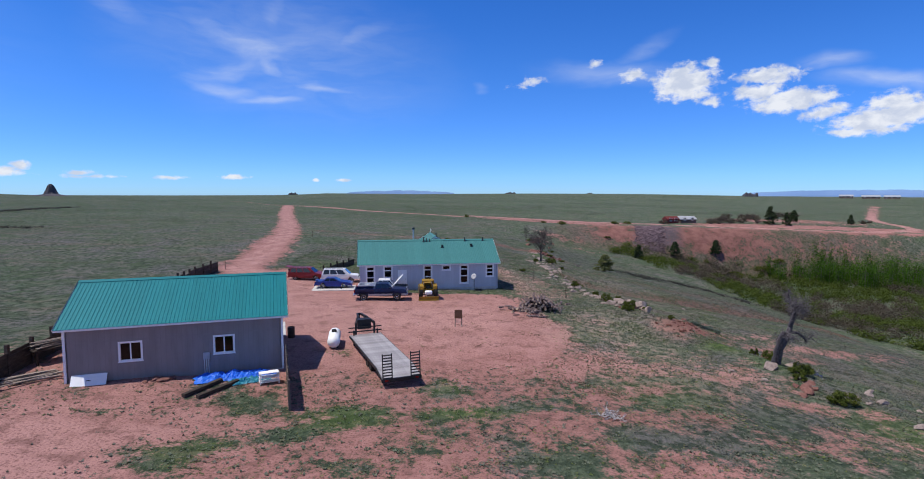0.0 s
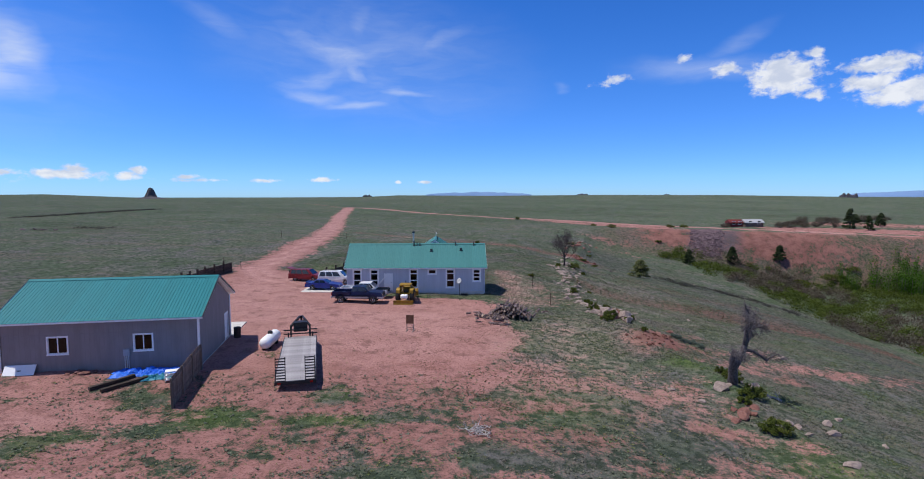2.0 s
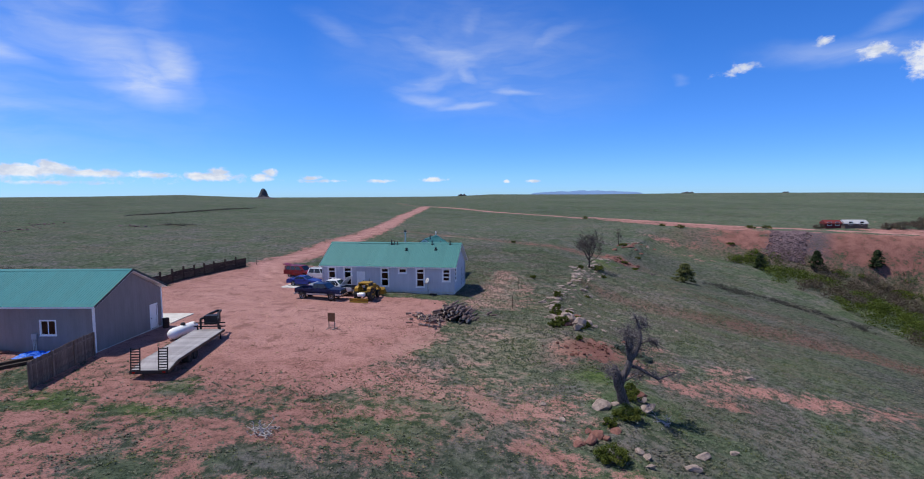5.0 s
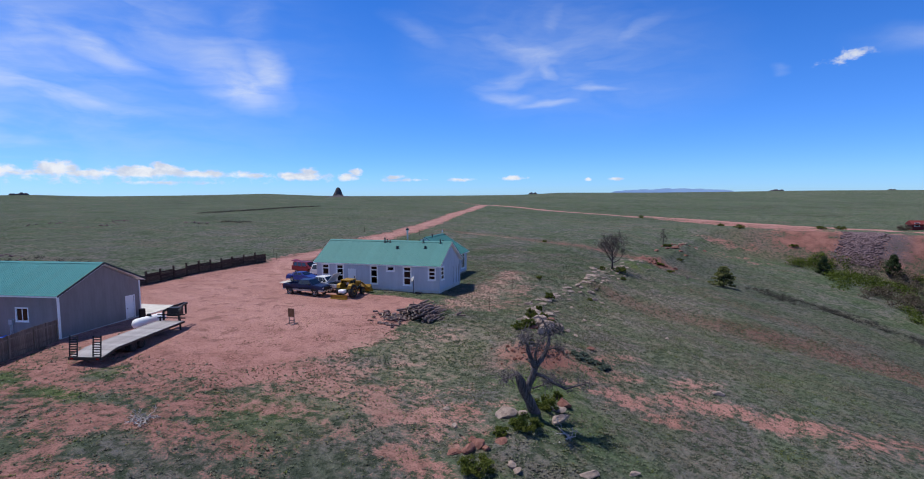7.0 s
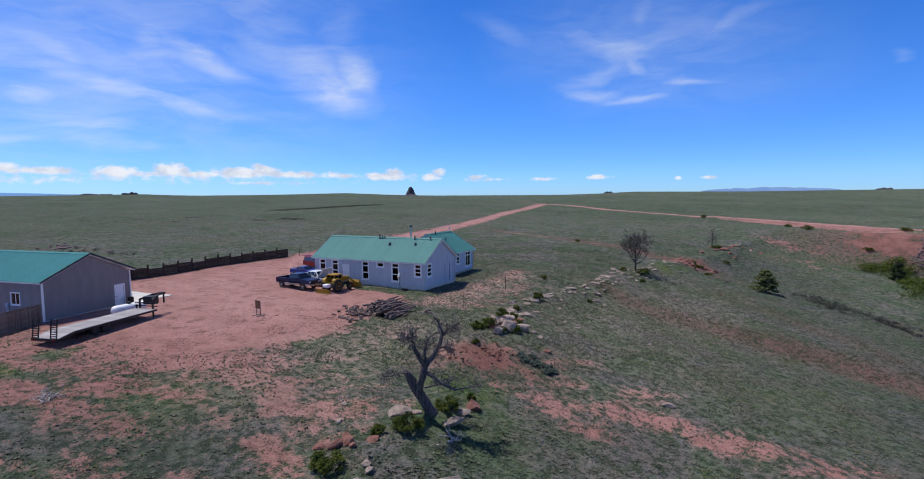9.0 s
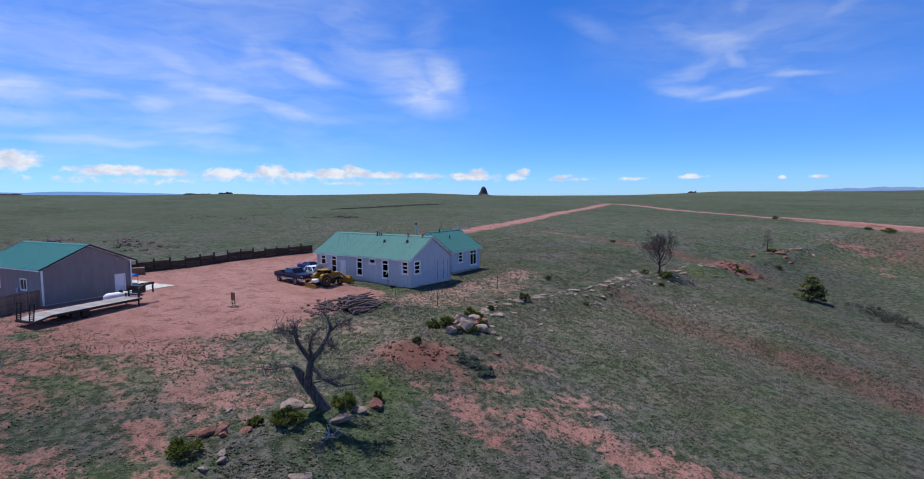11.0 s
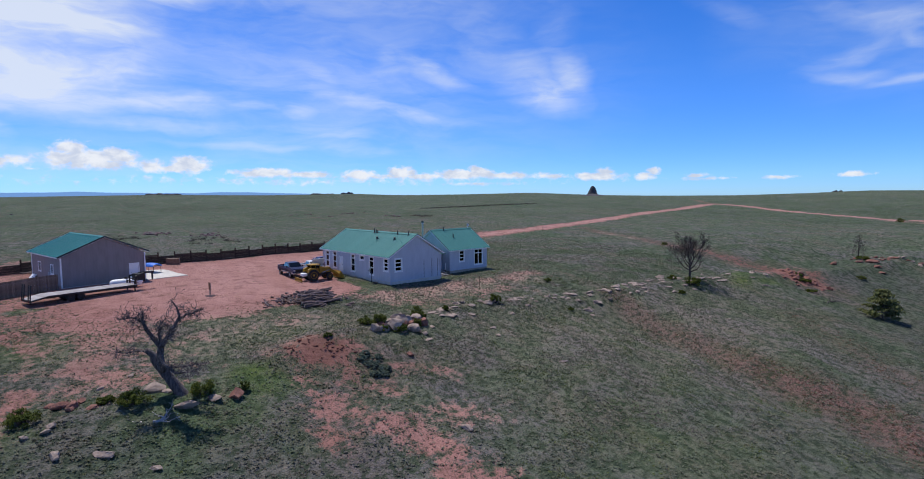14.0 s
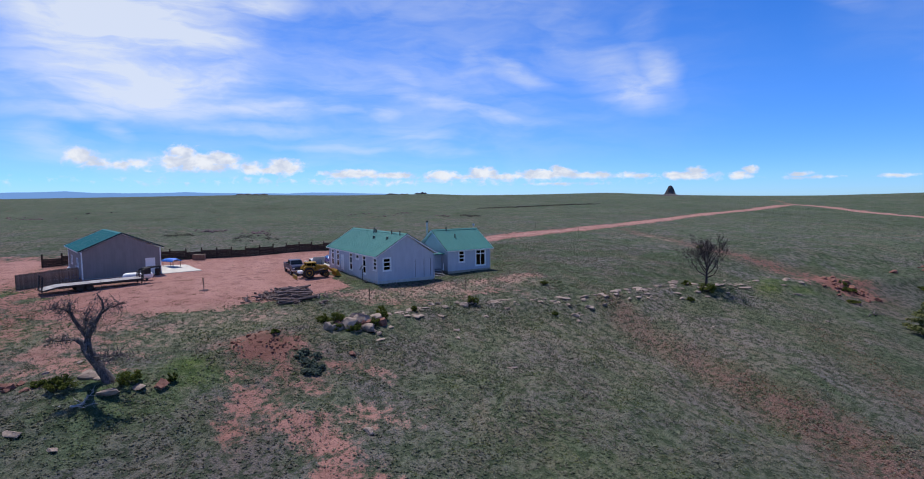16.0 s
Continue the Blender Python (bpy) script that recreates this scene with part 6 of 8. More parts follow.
navy, silver, white_car = paint("navy_car_paint", (0.005, 0.011, 0.052), (0.008, 0.017, 0.075)), paint("silver_car_paint", (0.34, 0.34, 0.36), (0.44, 0.44, 0.46), 0.5), paint("white_car_paint", (0.66, 0.67, 0.70), (0.76, 0.77, 0.79), 0.0)
royal, maroon = paint("royal_blue_paint", (0.008, 0.022, 0.17), (0.014, 0.034, 0.23)), paint("maroon_car_paint", (0.14, 0.006, 0.009), (0.20, 0.010, 0.014))
tractor_yellow = surface("worn_yellow_paint", (0.24, 0.135, 0.011), (0.38, 0.225, 0.02), 2.0, 0.6, 0.1, 0.1, stain=(0.10, 0.055, 0.022))
chrome = surface("dull_chrome", (0.5, 0.5, 0.52), (0.65, 0.65, 0.66), 4.0, 0.25, 0.9, 0.02)
plastic = surface("black_plastic", (0.012, 0.012, 0.013), (0.028, 0.028, 0.03), 6.0, 0.6)
lamp_clear = surface("clear_lamp_lens", (0.55, 0.56, 0.58), (0.7, 0.7, 0.72), 8.0, 0.12, 0.3, 0.0)
lamp_red = surface("red_lamp_lens", (0.28, 0.008, 0.008), (0.36, 0.015, 0.012), 8.0, 0.2)


def tinted_build(n):
    gloss = n.put("ShaderNodeBsdfGlossy", {}, Color=(0.9, 0.95, 1, 1), Roughness=0.04)
    dark = n.put("ShaderNodeBsdfPrincipled", {}, Base_Color=(0.010, 0.013, 0.018, 1), Roughness=0.1)
    return n.put("ShaderNodeMixShader", {}, i0=n.put("ShaderNodeFresnel", {}, IOR=1.35), i1=dark, i2=gloss)


car_glass = material("tinted_car_glass", tinted_build)


def wheel_mesh(r, wide):
    bm = bmesh.new()
    turn = Matrix.Rotation(radians(90), 4, "X")
    h = wide / 2
    lathe(bm, [(r * 0.58, -h * 0.8), (r * 0.62, -h), (r * 0.92, -h), (r, -h * 0.7), (r, h * 0.7), (r * 0.92, h), (r * 0.62, h), (r * 0.58, h * 0.8)], 24, turn)
    return mesh_of(bm, "tyre", rubber, True)


def rim_mesh(r, wide, mat):
    bm = bmesh.new()
    turn = Matrix.Rotation(radians(90), 4, "X")
    h = wide / 2
    lathe(bm, [(r * 0.10, -h * 0.95), (r * 0.18, -h * 0.98), (r * 0.20, -h * 0.7), (r * 0.50, -h * 0.62), (r * 0.54, -h * 0.97), (r * 0.60, -h * 0.95), (r * 0.60, h * 0.95), (r * 0.54, h * 0.97), (r * 0.50, h * 0.62), (r * 0.20, h * 0.7), (r * 0.18, h * 0.98), (r * 0.10, h * 0.95)], 20, turn)
    return mesh_of(bm, "rim", mat, True)


def put_wheels(base, spots, r, wide, rim_mat=None):
    tyre, rim = wheel_mesh(r, wide), rim_mesh(r, wide, rim_mat or chrome)
    for x, y in spots:
        wh = part("wheel", tyre, None, base, m=Matrix.Translation((x, y, r)))
        part("rim", rim, None, wh)


def arch(x, r, z):
    """Points of a wheel arch from right to left, for an outline."""
    return [(x + r * math.cos(a), z + r * math.sin(a)) for a in [math.pi * k / 8 for k in range(9)]]


def body_side(base, name, outline, half, mat, tuck=0.06, belt=0.7, label=""):
    bm = bmesh.new()
    prism(bm, outline, -half, half)
    bmesh.ops.triangulate(bm, faces=[f for f in bm.faces if len(f.verts) > 4])
    for v in bm.verts:
        if v.co.z > belt:
            v.co.y *= 1 - tuck * (v.co.z - belt) / 0.4
        if v.co.z < 0.42:
            v.co.y *= 0.97
    return part(name, bm, mat, base, label)


def greenhouse(base, low, top, z0, z1, half0, half1, mat, splits, name="cabin"):
    """A cabin from a lower to an upper rectangle in x, with panes on all sides."""
    (a0, a1), (b0, b1) = low, top
    P = [Vector(p) for p in ((a0, -half0, z0), (a1, -half0, z0), (a1, half0, z0), (a0, half0, z0), (b0, -half1, z1), (b1, -half1, z1), (b1, half1, z1), (b0, half1, z1))]
    bm = bmesh.new()
    vs = [bm.verts.new(p) for p in P]
    for f in ((3, 2, 1, 0), (4, 5, 6, 7), (0, 1, 5, 4), (1, 2, 6, 5), (2, 3, 7, 6), (3, 0, 4, 7)):
        bm.faces.new([vs[i] for i in f])
    bevelled(bm, 0.05, 2)
    cab = part(name, bm, mat, base, smooth=False)

    def pane(q, u0, u1, v0, v1, nm="window_pane"):
        A, B, C, D = q
        at = lambda u, v: (A.lerp(B, u)).lerp(D.lerp(C, u), v)
        nrm = (B - A).cross(D - A).normalized() * 0.012
        bm = bmesh.new()
        c = [at(u0, v0), at(u1, v0), at(u1, v1), at(u0, v1)]
        lo, hi = [bm.verts.new(p - nrm) for p in c], [bm.verts.new(p + nrm) for p in c]
        bm.faces.new(hi)
        for i in range(4):
            bm.faces.new((lo[i], lo[(i + 1) % 4], hi[(i + 1) % 4], hi[i]))
        part(nm, bm, car_glass, cab)
    for s in (0, 1):
        q = (P[0], P[1], P[5], P[4]) if s == 0 else (P[2], P[3], P[7], P[6])
        for u0, u1 in splits:
            if s:
                u0, u1 = 1 - u1, 1 - u0
            pane(q, u0, u1, 0.12, 0.88)
    pane((P[1], P[2], P[6], P[5]), 0.06, 0.94, 0.08, 0.92, "windscreen")
    pane((P[3], P[0], P[4], P[7]), 0.08, 0.92, 0.15, 0.88, "rear_window")
    return cab


def small_box(base, name, x0, y0, z0, x1, y1, z1, mat, bev=0.02, label=""):
    bm = bmesh.new()
    box(bm, x0, y0, z0, x1, y1, z1)
    if bev:
        bevelled(bm, bev, 2)
    return part(name, bm, mat, base, label)


def lamps(base, front_x, rear_x, half, z, zr=None):
    for s in (-1, 1):
        small_box(base, "headlight", front_x - 0.06, s * (half - 0.22) - 0.14, z - 0.08, front_x + 0.03, s * (half - 0.22) + 0.14, z + 0.09, lamp_clear)
        small_box(base, "tail_light", rear_x - 0.025, s * (half - 0.10) - 0.08, (zr or z) - 0.16, rear_x + 0.06, s * (half - 0.10) + 0.08, (zr or z) + 0.16, lamp_red)


def mirrors(base, x, half, z, mat):
    for s in (-1, 1):
        small_box(base, "mirror", x - 0.07, s * (half + 0.13) - 0.11, z - 0.09, x + 0.07, s * (half + 0.13) + 0.11, z + 0.11, mat, 0.03)


def pickup(x, y, turn, upper, lower, label, hood_up):
    base = thing("pickup_truck", pose(x, y, G(x, y) + 0.01, 0, 0, turn), label, "pickup truck", "parked vehicles")
    H, R = 0.98, 0.43
    fr, rr = 1.80, -1.95
    low = [(-2.95, 0.55), (rr - 0.52, 0.55)] + arch(rr, 0.50, 0.48)[::-1] + [(rr + 0.52, 0.45), (fr - 0.52, 0.45)] + arch(fr, 0.50, 0.48)[::-1] + [(fr + 0.52, 0.5), (2.90, 0.55), (2.92, 0.80), (-2.95, 0.80)]
    body_side(base, "lower_body", low, H, upper, belt=9)
    if lower is not upper:
        for s in (-1, 1):
            for xa, xb in ((-2.93, rr - 0.52), (rr + 0.52, fr - 0.52), (fr + 0.52, 2.88)):
                small_box(base, "side_stripe", xa, s * (H + 0.002) - 0.012, 0.46 if xa > -2 else 0.56, xb, s * (H + 0.002) + 0.012, 0.66, lower, 0.006, "silver lower side panel")
    # cab block and bonnet over the belt line
    bm = bmesh.new()
    prism(bm, [(-0.75, 0.802), (2.88, 0.802), (2.90, 0.95), (2.80, 1.12), (1.35, 1.22), (0.95, 1.24), (-0.75, 1.22)] if not hood_up else [(-0.75, 0.802), (2.86, 0.802), (2.86, 0.98), (1.40, 1.0), (1.28, 1.22), (0.95, 1.24), (-0.75, 1.22)], -H + 0.01, H - 0.01)
    for v in bm.verts:
        if v.co.z > 1.0:
            v.co.y *= 0.955
    part("cab_body", bm, upper, base)
    if hood_up:
        small_box(base, "engine_bay", 1.42, -0.78, 0.9, 2.82, 0.78, 1.06, plastic, 0.03)
        bm = bmesh.new()
        box(bm, 0, -0.86, -0.03, 1.42, 0.86, 0.03)
        part("raised_hood", bevelled(bm, 0.02), upper, base, "bonnet standing open", m=Matrix.Translation((1.38, 0, 1.22)) @ Matrix.Rotation(radians(-48), 4, "Y"))
    greenhouse(base, (-0.72, 1.42), (-0.55, 0.78), 1.20, 1.80, 0.90, 0.76, upper, ((0.05, 0.36), (0.40, 0.74), (0.77, 0.93)))
    # the open bed
    bed = part("bed", bmesh.new(), upper, base)
    for s in (-1, 1):
        bm = bmesh.new()
        box(bm, -2.93, s * H - (0.10 if s > 0 else 0), 0.802, -0.80, s * H + (0.0 if s > 0 else 0.10), 1.24)
        part("bed_side", bevelled(bm, 0.02), upper, bed)
    small_box(bed, "bed_floor", -2.9, -0.87, 0.80, -0.80, 0.87, 0.86, plastic, 0)
    small_box(bed, "bed_front", -0.88, -0.87, 0.86, -0.80, 0.87, 1.22, upper, 0)
    small_box(bed, "tailgate", -2.98, -0.86, 0.70, -2.90, 0.86, 1.22, upper)
    small_box(base, "front_bumper", 2.84, -0.97, 0.42, 3.06, 0.97, 0.66, chrome, 0.05)
    small_box(base, "rear_bumper", -3.14, -0.94, 0.45, -2.96, 0.94, 0.62, chrome, 0.04)
    small_box(base, "grille", 2.86, -0.62, 0.70, 2.95, 0.62, 1.02, plastic, 0.02)
    lamps(base, 2.90, -3.0, H, 0.88, 0.98)
    mirrors(base, 1.05, H, 1.30, plastic)
    small_box(base, "chassis", -2.7, -0.6, 0.36, 2.6, 0.6, 0.56, plastic, 0)
    for o in base.children:
        o.location.z += 0.14
    put_wheels(base, [(fx, s * 0.86) for fx in (fr, rr) for s in (-1, 1)], R, 0.28)
    return base


pickup(-9.5, 62.6, 6, navy, silver, "dark blue pickup truck with silver lower body", False)
pickup(-9.7, 65.55, 5, white_car, white_car, "white crew pickup truck with its bonnet raised", True)


def suv(name, x, y, turn, mat, label, tall, open_gate=False, long_=4.95):
    base = thing(name, pose(x, y, G(x, y) + 0.01, 0, 0, turn), label, "suv" if name == "suv" else "minivan", "parked vehicles")
    H, R, f, r = 0.94, 0.36, long_ / 2, -long_ / 2
    fr, rr = f - 0.95, r + 1.0
    low = [(r, 0.5), (rr - 0.46, 0.42)] + arch(rr, 0.44, 0.42)[::-1] + [(rr + 0.46, 0.34), (fr - 0.46, 0.34)] + arch(fr, 0.44, 0.42)[::-1] + [(fr + 0.46, 0.4), (f, 0.45), (f + 0.02, 0.72), (f - 0.12, 0.92), (f - 1.15, 1.05), (r + 0.03, 1.05), (r - 0.02, 0.8)]
    body_side(base, "body", low, H, mat, 0.05, 0.75)
    greenhouse(base, (r + 0.05, f - 1.05), (r + 0.32, f - 1.85), 1.03, tall, 0.87, 0.70, mat, ((0.05, 0.28), (0.31, 0.56), (0.59, 0.86)))
    for s in (-1, 1):
        bm = bmesh.new()
        tube(bm, [(r + 0.5, s * 0.62, tall + 0.02), (r + 0.6, s * 0.62, tall + 0.08), (f - 2.2, s * 0.62, tall + 0.08), (f - 2.1, s * 0.62, tall + 0.02)], [0.025] * 4, 6)
        part("roof_rail", bm, plastic, base)
    small_box(base, "front_bumper", f - 0.06, -H + 0.04, 0.34, f + 0.10, H - 0.04, 0.56, mat, 0.05)
    small_box(base, "rear_bumper", r - 0.12, -H + 0.04, 0.36, r + 0.03, H - 0.04, 0.58, mat, 0.05)
    small_box(base, "grille", f - 0.03, -0.42, 0.62, f + 0.05, 0.42, 0.80, plastic, 0.02)
    lamps(base, f, r, H, 0.74, 0.95)
    mirrors(base, f - 1.5, H, 1.08, mat)
    if open_gate:
        bm = bmesh.new()
        box(bm, -0.85, -0.66, -0.03, 0, 0.66, 0.03)
        part("open_tailgate", bevelled(bm, 0.02), mat, base, "tailgate swung up open", m=Matrix.Translation((r + 0.34, 0, tall - 0.02)) @ Matrix.Rotation(radians(12), 4, "Y"))
        small_box(base, "cargo_opening", r - 0.03, -0.68, 0.62, r + 0.2, 0.68, tall - 0.15, plastic, 0)
    put_wheels(base, [(fx, s * 0.80) for fx in (fr, rr) for s in (-1, 1)], R, 0.23)
    return base


suv("suv", -16.9, 74.5, 6, white_car, "white four-door suv with dark tinted windows", 1.80)
suv("minivan", -21.6, 75.2, -3, maroon, "dark red minivan with its tailgate open", 1.72, True, 4.8)


def coupe(x, y, turn):
    base = thing("sports_car", pose(x, y, G(x, y) + 0.06, 0, 0, turn), "low royal blue two-door car on a concrete pad", "car", "parked vehicles")
    H, R, f, r, fr, rr = 0.90, 0.33, 2.25, -2.25, 1.38, -1.30
    low = [(r, 0.45), (rr - 0.42, 0.36)] + arch(rr, 0.40, 0.38)[::-1] + [(rr + 0.42, 0.26), (fr - 0.42, 0.26)] + arch(fr, 0.40, 0.38)[::-1] + [(fr + 0.42, 0.3), (f, 0.38), (f + 0.02, 0.58), (f - 0.25, 0.74), (0.75, 0.90), (-1.2, 0.94), (r + 0.1, 0.90), (r - 0.03, 0.68)]
    body_side(base, "body", low, H, royal, 0.05, 0.6)
    greenhouse(base, (-1.45, 0.85), (-0.85, 0.15), 0.88, 1.30, 0.80, 0.60, royal, ((0.12, 0.42), (0.46, 0.88)))
    small_box(base, "front_bumper", f - 0.08, -H + 0.05, 0.28, f + 0.08, H - 0.05, 0.48, royal, 0.05)
    small_box(base, "rear_bumper", r - 0.10, -H + 0.05, 0.32, r + 0.06, H - 0.05, 0.54, royal, 0.05)
    small_box(base, "spoiler", r + 0.02, -0.7, 0.98, r + 0.22, 0.7, 1.02, royal, 0.01)
    for s in (-1, 1):
        small_box(base, "spoiler_leg", r + 0.06, s * 0.55 - 0.03, 0.88, r + 0.16, s * 0.55 + 0.03, 0.985, royal, 0)
    lamps(base, f - 0.02, r, H, 0.60, 0.72)
    mirrors(base, 0.55, H, 0.92, royal)
    put_wheels(base, [(fx, s * 0.76) for fx in (fr, rr) for s in (-1, 1)], R, 0.22)


bm = bmesh.new()
box(bm, -2.6, -1.7, -0.25, 2.6, 1.7, 0.05)
solid("parking_pad", bm, concrete, pose(-16.4, 68.7, G(-16.4, 68.7), 0, 0, 8), "pale concrete parking pad set in red earth", "concrete pad", kind="structure")
coupe(-16.5, 69.1, 5)


def tractor():
    base = thing("loader_tractor", pose(-4.25, 64.5, G(-4.25, 64.5), 0, 0, 96), "old yellow loader tractor with cab and rear blade", "tractor")
    # x runs forward, towards the loader bucket
    small_box(base, "engine_hood", 0.15, -0.42, 0.95, 1.75, 0.42, 1.62, tractor_yellow, 0.06)
    small_box(base, "radiator_grille", 1.752, -0.36, 0.9, 1.80, 0.36, 1.5, plastic, 0.01)
    small_box(base, "frame", -1.3, -0.34, 0.62, 1.9, 0.34, 0.98, black_steel, 0.03)
    small_box(base, "cab_floor", -1.15, -0.72, 0.95, 0.2, 0.72, 1.12, tractor_yellow, 0.03)
    for s in (-1, 1):
        bm = bmesh.new()
        prism(bm, [(-1.55, 1.15), (-0.1, 1.15), (-0.25, 1.58), (-0.6, 1.70), (-1.2, 1.68), (-1.5, 1.5)], s * 0.78 - 0.22, s * 0.78 + 0.22)
        part("fender", bm, tractor_yellow, base)
        for px in (-1.05, -0.42, 0.16):
            bm = bmesh.new()
            beam(bm, (px, s * 0.66, 1.1), (px - 0.04, s * 0.62, 2.02), 0.07)
            part("cab_post", bm, tractor_yellow, base)
        bm = bmesh.new()
        box(bm, -1.0, s * 0.64 - 0.008, 1.62, 0.12, s * 0.64 + 0.008, 1.98)
        part("cab_window", bm, glass, base)
    bm = bmesh.new()
    box(bm, -1.15, -0.70, 2.00, 0.26, 0.70, 2.12)
    part("cab_roof", bevelled(bm, 0.06), tractor_yellow, base)
    small_box(base, "seat", -0.75, -0.25, 1.12, -0.3, 0.25, 1.45, plastic, 0.06)
    bm = bmesh.new()
    tube(bm, [(1.2, 0.25, 1.6), (1.2, 0.25, 2.25)], [0.045, 0.04], 8)
    part("exhaust_pipe", bm, black_steel, base)
    tyre, rim = wheel_mesh(0.76, 0.46), rim_mesh(0.76, 0.46, tractor_yellow)
    for s in (-1, 1):
        wh = part("rear_wheel", tyre, None, base, m=Matrix.Translation((-0.85, s * 0.86, 0.76)))
        part("rim", rim, None, wh)
    tyre, rim = wheel_mesh(0.46, 0.28), rim_mesh(0.46, 0.28, tractor_yellow)
    for s in (-1, 1):
        wh = part("front_wheel", tyre, None, base, m=Matrix.Translation((1.45, s * 0.74, 0.46)))
        part("rim", rim, None, wh)
    for s in (-1, 1):
        bm = bmesh.new()
        beam(bm, (0.1, s * 0.58, 1.75), (1.7, s * 0.58, 1.35), 0.13, 0.2)
        beam(bm, (1.65, s * 0.58, 1.38), (2.75, s * 0.58, 0.55), 0.13, 0.2)
        part("loader_arm", bm, tractor_yellow, base)
        bm = bmesh.new()
        tube(bm, [(0.5, s * 0.58, 1.0), (1.6, s * 0.58, 1.3)], [0.06, 0.045], 8)
        part("lift_cylinder", bm, chrome, base)
    bm = bmesh.new()
    out = [(2.75, 0.12), (3.55, 0.06), (3.56, 0.10), (2.85, 0.18), (2.82, 0.62), (3.0, 0.98), (2.95, 1.0), (2.74, 0.66)]
    prism(bm, out, -1.05, 1.05)
    for s in (-1.05, 1.03):
        prism(bm, [(2.76, 0.12), (3.5, 0.08), (2.98, 0.96), (2.76, 0.62)], s, s + 0.02)
    part("loader_bucket", bm, tractor_yellow, base, "worn yellow loader bucket")
    # three-point arms, white spray tank and the wide blade behind
    for s in (-1, 1):
        bm = bmesh.new()
        beam(bm, (-1.2, s * 0.35, 0.7), (-2.55, s * 0.4, 0.42), 0.08, 0.12)
        part("hitch_arm", bm, black_steel, base)
    bm = bmesh.new()
    out = [(-2.62, 0.03), (-2.50, 0.03), (-2.44, 0.25), (-2.50, 0.50), (-2.60, 0.50), (-2.56, 0.25)]
    prism(bm, out, -1.15, 1.15)
    part("rear_blade", bm, tractor_yellow, base, "wide yellow grading blade")
    bm = bmesh.new()
    box(bm, -2.15, -0.42, 0.62, -1.45, 0.42, 1.05)
    part("white_tank", bevelled(bm, 0.15, 3), white_trim, base, "small white tank on the hitch", True)


tractor()


